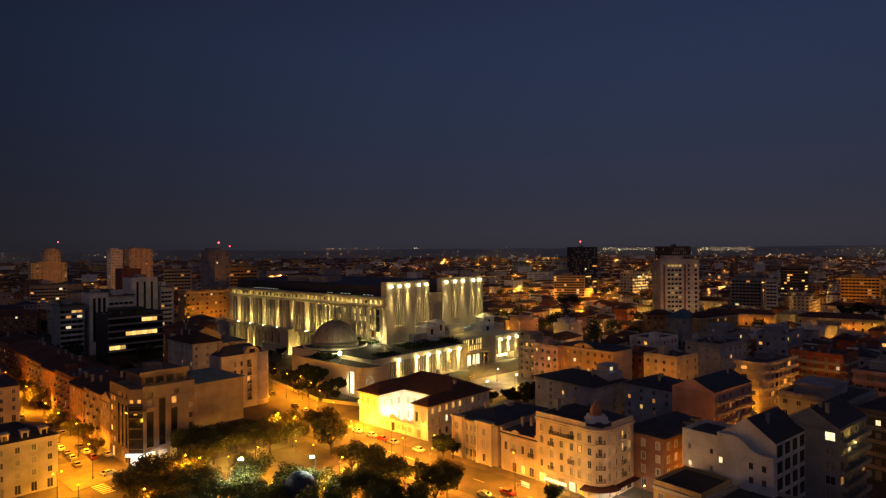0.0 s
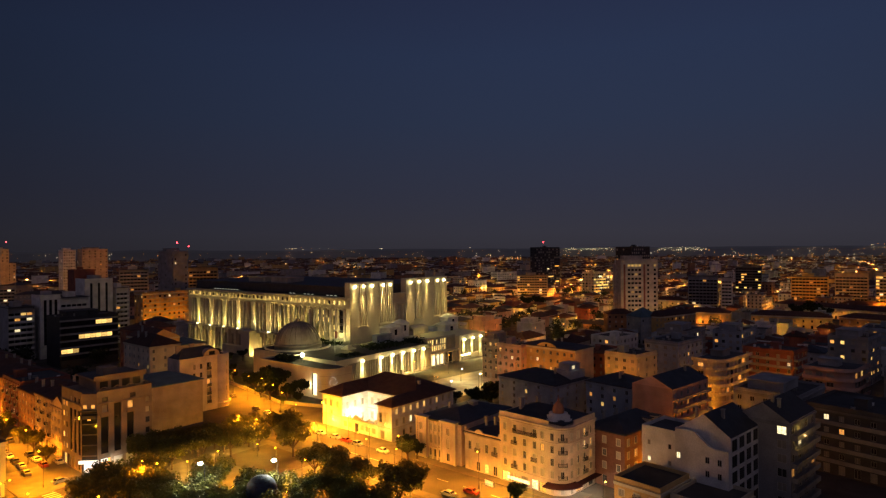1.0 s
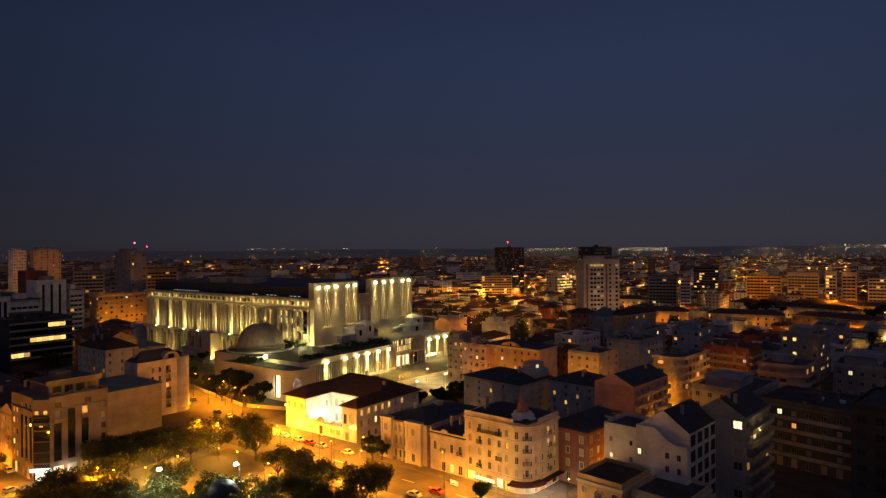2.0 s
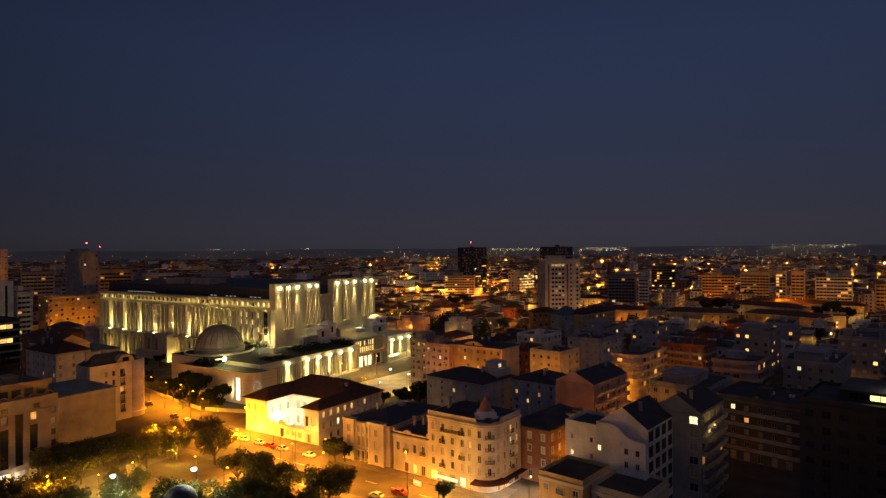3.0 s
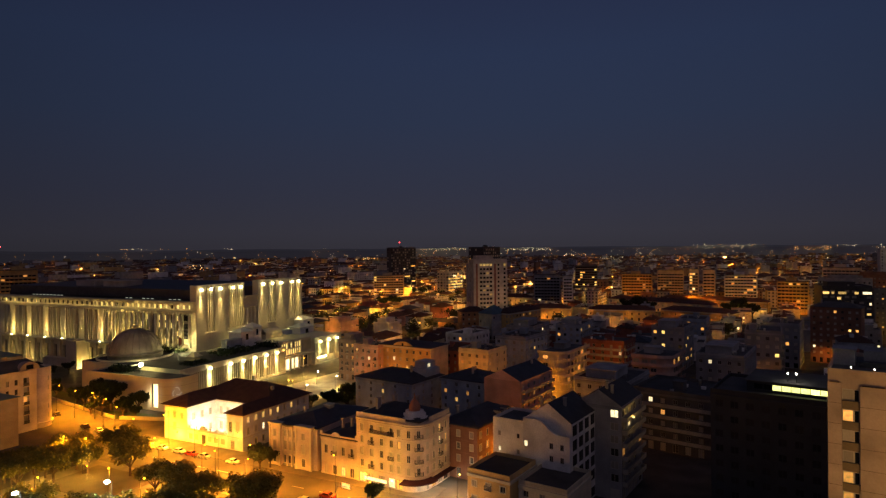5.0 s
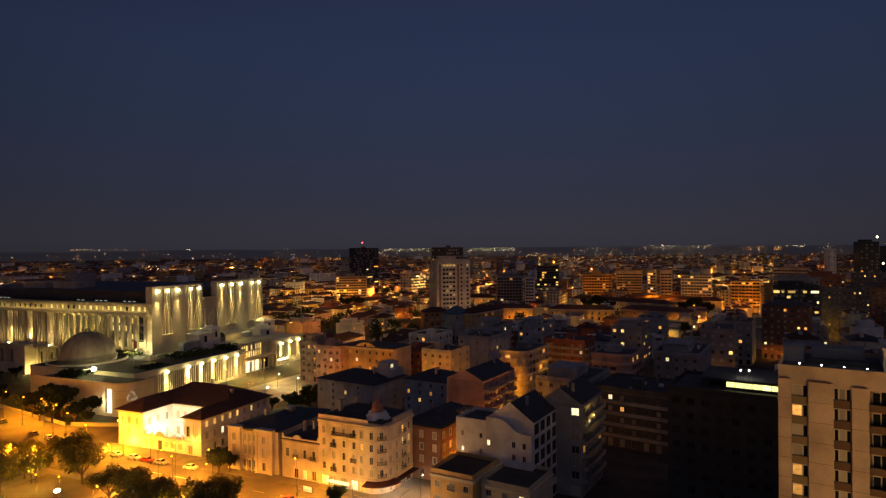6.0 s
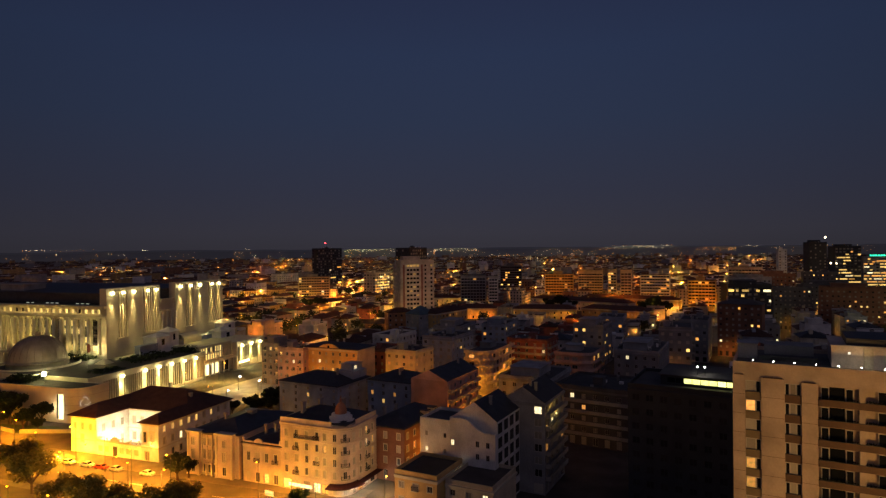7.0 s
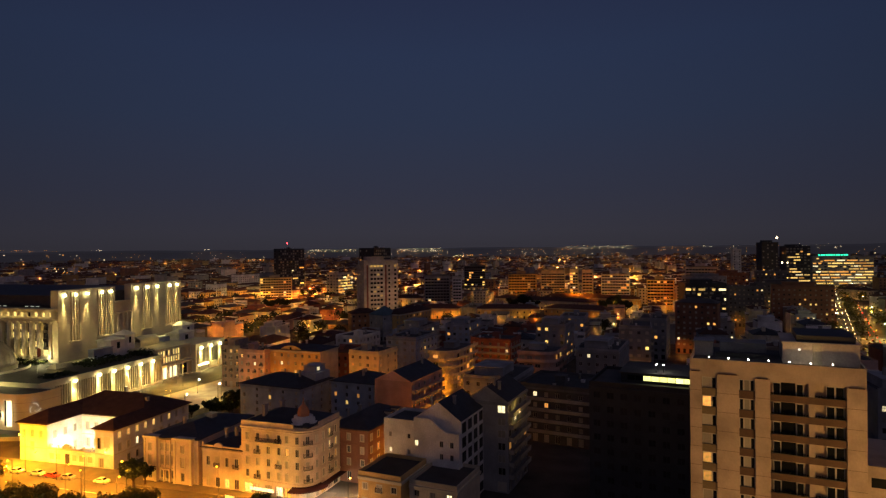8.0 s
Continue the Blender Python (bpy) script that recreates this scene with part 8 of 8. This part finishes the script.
dots("roof_lights", [(705, 486, 71.5, 1.6), (744, 506, 40, 1.5), (740, 510, 40.5, 1.3), (749, 502, 39.6, 1.2)], M["spark_w"], "white lights on roofs by the avenue")
dots("beacons", [(-181, 495, 69.5, 0.7), (200, 893, 72, 1.0), (-483, 770, 75.5, 1.0), (-330, 950, 70, 1.0)], M["spark_r"], "red warning beacons on roofs and masts")
for x, y, z0, z1 in ((-181, 495, 62, 69), (200, 893, 63.5, 71.5)):
    e = thing("mast", x, y, z0, 0, "thin roof mast carrying a red beacon", "mast")
    bm = bmesh.new()
    tube(bm, (0, 0, 0), (0, 0, z1 - z0), 0.25, 0.1)
    part("pole", bm, M["steel"], e)


# ---- trees ----
def tree_meshes(seed, height, spread_, leaf, n_leaf, size):
    r = random.Random(seed)
    bm = bmesh.new()
    base = height * 0.24
    tube(bm, (0, 0, 0), (0.1, 0, base), 0.32, 0.24, 8)
    tips = []
    for k in range(7):
        a = 6.283 * k / 7 + r.uniform(-0.3, 0.3)
        e1 = Vector((math.cos(a) * spread_ * 0.45, math.sin(a) * spread_ * 0.45, base + height * r.uniform(0.2, 0.42)))
        tube(bm, (0.1, 0, base - 0.2), e1, 0.16, 0.08, 5)
        for j in range(2):
            e2 = e1 + Vector((r.uniform(-1, 1), r.uniform(-1, 1), r.uniform(0.2, 0.9))) * spread_ * 0.35
            tube(bm, e1, e2, 0.08, 0.03, 4)
            tips.append(e2)
        tips.append(e1)
    trunk = mesh_of("trunk", bm, M["bark"])
    bm = bmesh.new()
    for i in range(n_leaf):
        c = r.choice(tips)
        o = Vector((r.gauss(0, 1), r.gauss(0, 1), r.gauss(0, 0.8)))
        if o.length > 1.7:
            o *= 1.7 / o.length
        p = c + o * spread_ * 0.17
        q = Euler((r.uniform(-1, 1), r.uniform(-1, 1), r.uniform(0, 6.3))).to_matrix()
        s = size * r.uniform(0.6, 1.3)
        quad(bm, [p + q @ Vector(v) * s for v in ((-0.5, -0.35, 0), (0.1, -0.5, 0.1), (0.55, 0.3, 0), (-0.2, 0.5, -0.1))])
    return trunk, mesh_of("crown", bm, M[leaf])


PLANE = [tree_meshes(k, 10.5, 5.4, "leaf", 3000, 0.5) for k in range(5)]
DARK = [tree_meshes(20 + k, 8.0, 3.0, "needle", 2200, 0.45) for k in range(2)]


def tree(x, y, size, kinds, label, turn):
    e = thing("tree", x, y, 0, turn, label, "tree", "trees of the square")
    e.scale = (size, size, size)
    t, c = kinds
    part("trunk", t, None, e)
    part("crown", c, None, e)


tr = random.Random(5)
for x, y, s in ((-139, 219, 0.85), (-128, 210, 0.6), (-117, 199, 0.75), (-107, 188, 0.6), (-164, 247, 0.9), (-182, 266, 0.8), (-203, 288, 0.9)):
    tree(x, y, s, PLANE[int(-x) % 5], "thin street tree glowing orange beside a lamp", tr.uniform(0, 360))
ROW = [(-78, 186), (-73, 190), (-67, 194.5), (-61.5, 199), (-56, 203.5), (-53, 208), (-76, 181), (-70, 186), (-64, 190.5), (-57.5, 195), (-51, 199.5), (-68, 180.5), (-61, 185), (-54, 190), (-47, 195)]
NEAR = [(-75, 158), (-66, 150), (-70, 145), (-58, 143), (-70, 160), (-50, 154), (-60, 151), (-54, 146), (-47, 146), (-39, 153), (-25, 151), (-25, 144), (-19, 149), (-13, 155), (-30, 137), (-43, 138), (-8, 137), (-62, 136), (-76, 151), (-40, 144), (-14, 143), (-33, 151), (-68, 166), (-50, 160), (-20, 157)]
LONE = [(-40, 201), (-35, 189), (-20, 165.5), (-15, 158.5), (0.5, 153), (-2.5, 148), (-26, 171)]
for k, (x, y) in enumerate(ROW + NEAR + LONE):
    size = tr.uniform(0.85, 1.1) if k < len(ROW) + len(NEAR) else tr.uniform(1.0, 1.2)
    tree(x, y, size, PLANE[k % 5], "broad plane tree lit from below by street lamps", tr.uniform(0, 360))
for k, (x, y, s) in enumerate(((26, 148.5, 0.95), (-0.3, 182, 1.25), (2.5, 184, 0.9), (-62, 278, 1.5), (-63, 266, 0.8), (-45, 254, 0.8), (-71, 319, 0.9), (-94, 356, 1.1), (-90, 320, 0.8), (26, 248, 1.1), (32, 240, 1.2), (19, 246, 1.0), (40, 246, 1.0), (-84, 300, 1.0), (-76, 300, 0.7), (-58, 262, 1.4), (-50, 257, 1.2), (-67, 274, 1.5), (-72, 284, 1.2), (-68, 286, 1.3), (-52, 270, 0.8), (-98, 338, 1.3), (-108, 352, 1.3), (10, 244, 1.3), (34, 250, 1.4), (44, 256, 1.2), (27, 240, 1.2), (-56.5, 270, 1.9), (-45.5, 262.5, 1.4), (-61, 279, 1.8), (-50, 264, 1.0))):
    tree(x, y, s, DARK[k % 2], "small dark evergreen street tree", tr.uniform(0, 360))
for bear, dist, s in ((33.3, 600, 2.3), (34.4, 610, 2.6), (35.2, 590, 2.2), (41.6, 590, 2.3), (42.5, 600, 2.7), (43.4, 585, 2.3), (11.0, 640, 2.2), (12.2, 630, 2.4)):
    tree(dist * math.sin(radians(bear)), dist * math.cos(radians(bear)), s, DARK[int(bear) % 2], "tall dark tree among far roofs", tr.uniform(0, 360))
bm = bmesh.new()
for k in range(380):
    az, dist = (radians(tr.uniform(-36, 60)), tr.uniform(330, 1300)) if k < 140 else (radians(tr.uniform(0, 30)), tr.uniform(420, 900)) if k < 250 else (radians(tr.uniform(-38, -14)), tr.uniform(330, 640)) if k < 330 else (radians(tr.uniform(-38, -30)), tr.uniform(400, 700))
    x, y = dist * math.sin(az), dist * math.cos(az)
    if inside(x, y, 5):
        continue
    for j in range(200):
        p = Vector((x + max(-4.5, min(4.5, tr.gauss(0, 2.4))), y + max(-4.5, min(4.5, tr.gauss(0, 2.4))), 6.5 + max(-3.2, min(3.2, tr.gauss(0, 1.7)))))
        q = Euler((tr.uniform(-1, 1), tr.uniform(-1, 1), tr.uniform(0, 6.3))).to_matrix()
        quad(bm, [p + q @ Vector(v) * 1.25 for v in ((-0.5, -0.4, 0), (0.4, -0.5, 0.1), (0.5, 0.4, 0), (-0.3, 0.5, -0.1))])
tagged(new("distant_trees", mesh_of("distant_trees", bm, M["far_leaf"])), "dark tree crowns between the far houses", "trees", kind="stuff")


# ---- street lamps ----
def lamp_post(x, y, z, turn, power, col, glow_mat, label, ball=0.2, side=0.07):
    e = thing("street_lamp", x, y, 0, turn, label, "street lamp", "street lamps")
    def pole(b):
        lathe(b, [(0.16, 0), (0.16, 0.8), (0.09, 0.9), (0.06, z)], 8)
        tube(b, (0, 0, z - 0.1), (0.9, 0, z + 0.25), 0.05, 0.04)
    part("pole", shared(("pole", z), pole, M["iron"]), None, e)
    def head(b):
        bmesh.ops.create_uvsphere(b, u_segments=10, v_segments=6, radius=ball, matrix=Matrix.Translation((0.95, 0, z)) @ Matrix.Diagonal((1.2, 1, 0.7, 1)))
    lantern = part("lantern", shared(("lantern", z, ball, glow_mat), head, M[glow_mat]), None, e, "glowing lantern")
    lantern.visible_shadow = False
    light(0.95, 0, z - 0.3, power, col, 0.3, e, ((0, 0, -1), 150))
    light(0.95, 0, z + 0.4, power * side, col, 0.3, e)
    return e


SOD = "orange sodium street lamp on an iron pole"
for k, (x, y) in enumerate(((-80, 286), (-49, 239), (-29, 219), (-29, 197), (-37, 174), (-28, 163), (-50, 202), (-12, 190), (-2, 181), (19, 166), (-4, 170), (-172, 251), (-145, 222), (-117, 196), (-101, 176), (-70, 166), (-66, 163), (-70, 141), (-86, 144), (-96, 152), (-56, 208), (-53, 172), (-16, 185), (-12, 178), (-200, 281), (-62, 268), (-104, 326), (-56, 254), (-70, 272), (-131, 209), (-20, 207), (-40, 222))):
    lamp_post(x * 0.964, y * 0.964, 10.0, (k * 67) % 360, (40000.0 if -72 < x < -25 and 160 < y < 180 else 42000.0 if x > -32 else 60000.0) if y < 230 else 90000.0 if x < -140 else 46000.0, AMBER if x > -32 and y < 225 else SODIUM, "bulb_s", SOD, side=0.045)
for k, (x, y) in enumerate(((-62, 176), (-70, 186), (-58, 192), (-30, 152), (-12, 150), (-20, 176), (-64, 153), (-46, 190), (-44, 156), (-2, 150))):
    e = thing("park_lamp", x, y, 0.15, 0, "low globe lamp under the trees of the square", "lamp", "park lamps")
    bm = bmesh.new()
    lathe(bm, [(0.1, 0), (0.1, 0.5), (0.05, 0.6), (0.04, 3.6)], 8)
    part("pole", bm, M["iron"], e)
    bm = bmesh.new()
    bmesh.ops.create_uvsphere(bm, u_segments=10, v_segments=6, radius=0.2, matrix=Matrix.Translation((0, 0, 3.75)))
    globe = part("globe", bm, M["bulb_s"], e)
    globe.visible_shadow = False
    light(0, 0, 3.75, 6500.0, (1.0, 0.50, 0.06), 0.25, e)
for x, y in ((-31.5, 150), (-48.5, 149)):
    lamp_post(x, y, 12.5, 200, 7000.0, (0.93, 1.0, 0.78), "bulb_w", "white-hot lamp post in the square", 0.5, side=0.3)
for x, y in ((18, 263), (32, 277), (25, 290)):
    lamp_post(x, y, 6.0, 40, 3600.0, (1.0, 0.78, 0.28), "bulb_w", "white lamp post on the forecourt", 0.3)
for x, y in ((30, 147), (47, 146), (40, 128)):
    lamp_post(x, y, 6.0, 40, 12000.0, (1.0, 0.52, 0.20), "bulb_s", SOD, side=0.12)
for x, y in ((64, 157), (76, 166)):
    lamp_post(x, y, 6.0, 40, 22000.0, SODIUM, "bulb_s", SOD, side=0.08)
for x, y in ((93, 182), (104, 190), (110, 223), (133, 226), (143, 235), (88, 226), (66, 252), (42, 268), (50, 258), (78, 240)):
    lamp_post(x, y, 7.0, 40, 9500.0, SODIUM, "bulb_s", SOD, side=0.25)


lamp_post(25, 150.5, 7.0, 100, 13000.0, (1.0, 0.45, 0.02), "bulb_s", SOD, side=0.3)
lamp_post(-98.6, 156, 7.0, 40, 6500.0, (1.0, 0.5, 0.02), "bulb_s", SOD, side=0.35)
# posts and masts added to brighten the far blocks and the pale tower
for x, y, s in glow_posts:
    lamp_post(x, y, 14.0, 40, 17000.0 * s, SODIUM, "bulb_s", "tall sodium lamp post added to light a balconied block", side=0.3)
for x, y in ((-460, 712), (-440, 728), (-395, 810), (-378, 826)):
    lamp_post(x, y, 24.0, 40, 24000.0, SODIUM, "bulb_s", "tall lamp mast added to light the skyline blocks", side=0.5)
for x, y, s in ((-169, 471, 0.3), (-152, 488, 0.3), (-184, 458, 0.3)):
    lamp_post(x, y, 9.0, 40, 40000.0, SODIUM, "bulb_s", "sodium lamp post added to light the tall blocks", side=s)
for x, y in ((TX + 3, TY - 22), (TX + 20, TY - 24)):
    lamp_post(x, y, 9.0, 40, 9000.0, (1.0, 0.58, 0.28), "bulb_s", "tall lamp post added to light the pale tower", side=0.3)


# ---- cars ----
def car(paint):
    e = thing("car", 0, 0, -50, 0, "parked car", "car", "parked cars")
    bm = bmesh.new()
    prof = ((-2.1, 0.35), (-2.15, 0.75), (-1.9, 0.95), (-1.5, 1.0), (-0.9, 1.42), (0.55, 1.45), (1.15, 1.0), (1.95, 0.85), (2.12, 0.6), (2.1, 0.35))
    L = [[bm.verts.new((x, s * (0.86 if z < 1.05 else 0.68), z)) for x, z in prof] for s in (-1, 1)]
    n = len(prof)
    for i in range(n):
        bm.faces.new((L[0][i], L[0][(i + 1) % n], L[1][(i + 1) % n], L[1][i]))
    bm.faces.new(L[0][::-1])
    bm.faces.new(L[1])
    bmesh.ops.recalc_face_normals(bm, faces=bm.faces[:])
    part("body", bm, paint, e)
    for s in (-1, 1):
        bm = bmesh.new()
        quad(bm, [(x, s * y, z) for x, y, z in ((-1.3, 0.84, 1.06), (0.95, 0.84, 1.06), (0.5, 0.71, 1.38), (-0.85, 0.71, 1.38))])
        part("side_window", bm, M["glass"], e)
    for pts in (((1.16, 0.97), (0.62, 1.41)), ((-1.5, 1.04), (-0.95, 1.40))):
        (xa, za), (xb, zb) = pts
        k = 0.03 if xa > 0 else -0.03
        bm = bmesh.new()
        quad(bm, ((xa + k, -0.72, za + 0.03), (xa + k, 0.72, za + 0.03), (xb + k, 0.6, zb + 0.03), (xb + k, -0.6, zb + 0.03)))
        part("windscreen", bm, M["glass"], e)
    for x in (-1.3, 1.3):
        for s in (-1, 1):
            bm = bmesh.new()
            tube(bm, (x, s * 0.72, 0.32), (x, s * 0.9, 0.32), 0.32, 0.32, 14)
            wheel = part("wheel", bm, M["rubber"], e)
            bm = bmesh.new()
            tube(bm, (x, s * 0.88, 0.32), (x, s * 0.91, 0.32), 0.19, 0.17, 10)
            part("rim", bm, M["steel"], wheel)
    for s in (-0.6, 0.6):
        part("headlight", boxes((2.05, 2.14, s - 0.18, s + 0.18, 0.6, 0.75)), M["glass"], e)
        part("tail_light", boxes((-2.16, -2.08, s - 0.18, s + 0.18, 0.7, 0.85)), M["red"], e)
    return e


CARS = [car(p) for p in PAINTS]
NAMES = ("white", "silver", "black", "red", "grey")


def put_car(x, y, ang, k, where):
    c = copy_thing(CARS[k], pose(x, y, 0.04, 0, 0, ang))
    tagged(c, "%s hatchback %s" % (NAMES[k], where))
    return c


for k, (x, y) in enumerate(((-30, 211.5), (-24.5, 206.5), (-20.5, 202.5), (-16.5, 198.8), (-34.5, 215.8), (-8, 191.0))):
    put_car(x, y, -43, (0, 0, 3, 1, 2, 0)[k], "parked along the kerb in front of the villa")
for k, (x, y) in enumerate(((-122, 195), (-117.5, 190.5), (-126.5, 199.5), (-113, 186), (-131, 204), (-136, 208.5), (-141, 213), (-150, 222), (-160, 232), (-107, 186.5), (-112, 191.5), (-117, 196.5), (-132, 211.5), (-146, 226), (-170, 242), (-104, 189))):
    put_car(x, y, 135, (k * 2) % 5, "parked in the narrow orange-lit street")
for k, (x, y, a) in enumerate(((-95, 173, 60), (-86, 163, 20), (-75, 268, 120), (-54, 239, 120), (16, 157, -43), (10, 156, 137), (-108, 180, 135), (-60, 246, 125))):
    put_car(x, y, a, (k * 3 + 1) % 5, "standing on the road under the lamps")
for c in CARS:
    for o in (*c.children_recursive, c):
        bpy.data.objects.remove(o)

# ---- round kiosk of the square ----
e = thing("globe_kiosk", -34.5, 146, 0.15, 0, "dark blue-grey globe pavilion with slit bands", "pavilion")
bm = bmesh.new()
lathe(bm, [(4.2, 0), (4.2, 0.5), (3.4, 0.5), (3.0, 4.0)], 24)
part("base", bm, M["concrete"], e)
bm = bmesh.new()
lathe(bm, [(0.05, 3.4)] + [(3.6 * math.cos(radians(a)), 6.6 + 3.6 * math.sin(radians(a))) for a in range(-54, 90, 6)] + [(0.05, 10.25)], 36)
part("globe", bm, M["globe"], e)
bm = bmesh.new()
for a in range(-30, 80, 15):
    for k in range(14):
        c = radians(k * 25.7 + a)
        r, z = 3.62 * math.cos(radians(a)), 6.6 + 3.62 * math.sin(radians(a))
        quad(bm, [(r * math.cos(c + o), r * math.sin(c + o), z + h) for o, h in ((-0.13, -0.09), (0.13, -0.09), (0.13, 0.09), (-0.13, 0.09))])
tagged(part("slits", bm, M["dframe"], e), kind="stuff")


# ---- the far avenue with its traffic ----
flat_piece("road", strip((300, 158), (1300, 772), 13), 0, 0.05, M["asphalt"], "wide far avenue full of evening traffic", "road")
av = random.Random(9)
ax, ay = 0.852, 0.523
lights = {"spark_w": [], "tail": [], "spark_o": []}
for k in range(280):
    t = 40 + 900 * av.random() ** 1.2
    side = av.choice((-1, 1))
    o = side * av.choice((2.5, 6, 9.5))
    x, y = 300 + ax * t - ay * o, 158 + ay * t + ax * o
    lights["spark_w" if side > 0 else "tail"].append((x, y, 0.8, av.uniform(0.6, 1.3) * (0.22 + 0.0005 * t)))
for k in range(330):
    t, o = av.gauss(790, 80), av.gauss(0, 24)
    x, y = 300 + ax * t - ay * o, 158 + ay * t + ax * o
    lights[av.choice(("spark_w", "spark_w", "spark_w", "spark_o", "tail"))].append((x, y, av.uniform(1, 9), av.uniform(0.5, 1.5)))
dots("shop_lights", lights["spark_o"], M["spark_o"], "orange lights round the far end of the avenue")
dots("car_lights", lights["spark_w"], M["spark_w"], "white headlights of the far traffic")
dots("car_lights", lights["tail"], M["tail"], "red tail lights of the far traffic")
bm = bmesh.new()
for k in range(70):
    t, o = 20 + 12 * k, av.choice((-16, 0, 16))
    x, y = 300 + ax * t - ay * o, 158 + ay * t + ax * o
    for j in range(110):
        p = Vector((x + av.gauss(0, 2.6), y + av.gauss(0, 2.6), 7 + av.gauss(0, 2.0)))
        q = Euler((av.uniform(-1, 1), av.uniform(-1, 1), av.uniform(0, 6.3))).to_matrix()
        quad(bm, [p + q @ Vector(v) * 1.2 for v in ((-0.5, -0.4, 0), (0.4, -0.5, 0.1), (0.5, 0.4, 0), (-0.3, 0.5, -0.1))])
tagged(new("avenue_trees", mesh_of("avenue_trees", bm, M["leaf"])), "rows of street trees along the far avenue", "trees", kind="stuff")
for k in range(13):
    t = 30 + 60 * k
    o = 13 if k % 2 else -13
    x, y = 300 + ax * t - ay * o, 158 + ay * t + ax * o
    lamp_post(x, y, 11.0, 30, 60000.0, (1.0, 0.75, 0.22), "bulb_w", "bright lamp post on the far avenue", 0.35)
e = thing("roof_sign", 852, 505, 47.0, 145, "row of green lit bars on an office roof", "sign")
for k in range(12):
    part("sign_bar", boxes((3.2 * k - 18, 3.2 * k - 18 + (2.2 if k % 3 else 2.7), -0.2, 0.2, 0, 2.2)), M["spark_g"], e)
part("sign_frame", boxes((-20, 21, 0.25, 0.4, -1.0, 0.2)), M["iron"], e)

# traffic sign gantry by the corner house
e = thing("sign_gantry", 17.5, 150.5, 0, 130, "steel gantry arm with a lit yellow sign board", "traffic sign")
bm = bmesh.new()
tube(bm, (0, 0, 0), (0, 0, 5.6), 0.12, 0.09, 8)
tube(bm, (0, 0, 5.5), (-4.5, 0, 5.9), 0.08, 0.06, 6)
part("mast", bm, M["steel"], e)
part("sign_board", boxes((-4.2, -1.6, -0.15, -0.05, 5.3, 6.5)), M["lit_y"], e, "yellow sign board without lettering")

# wall lamps at the foot of the white house
for k, (x, y) in enumerate(((63.2, 133.0), (66.0, 129.6))):
    e = thing("wall_lamp", x, y, 6.2, G2, "small white lamp on the wall of the white house", "lamp", "wall lamps")
    bm = bmesh.new()
    bmesh.ops.create_uvsphere(bm, u_segments=8, v_segments=6, radius=0.16, matrix=Matrix.Translation((-0.4, 0, 0)))
    part("globe", bm, M["bulb_w"], e)
    part("bracket", boxes((-0.3, 0.0, -0.05, 0.05, -0.05, 0.05)), M["iron"], e)
    light(-0.6, 0, 0, 260.0, (1.0, 0.7, 0.35), 0.15, e)

# lamps in the dark yards beside the tower
e = thing("yard_lamp", 89.5, 133.6, 20.2, G2, "yellow lamp on the wall of a dark yard", "lamp", "wall lamps")
bm = bmesh.new()
bmesh.ops.create_uvsphere(bm, u_segments=8, v_segments=6, radius=0.22)
part("globe", bm, M["lit_w"], e)
light(0.5, -0.6, 0.2, 220.0, (1.0, 0.62, 0.12), 0.2, e)
for x, y in ((2.0, 7.2), (2.4, 5.6)):
    e = thing("roof_lamp", 113.0 + x * 0.8 - y * 0.6, 99.8 + x * 0.6 + y * 0.8, 33.1, G2, "white lamp on a short post over the lounge", "lamp", "roof lamps")
    part("post", boxes((-0.06, 0.06, -0.06, 0.06, 0, 1.7)), M["iron"], e)
    bm = bmesh.new()
    bmesh.ops.create_uvsphere(bm, u_segments=8, v_segments=6, radius=0.14, matrix=Matrix.Translation((0, 0, 1.85)))
    part("globe", bm, M["bulb_w"], e, "bright white globe")
    light(0, -0.4, 1.9, 60.0, WHITE, 0.2, e)
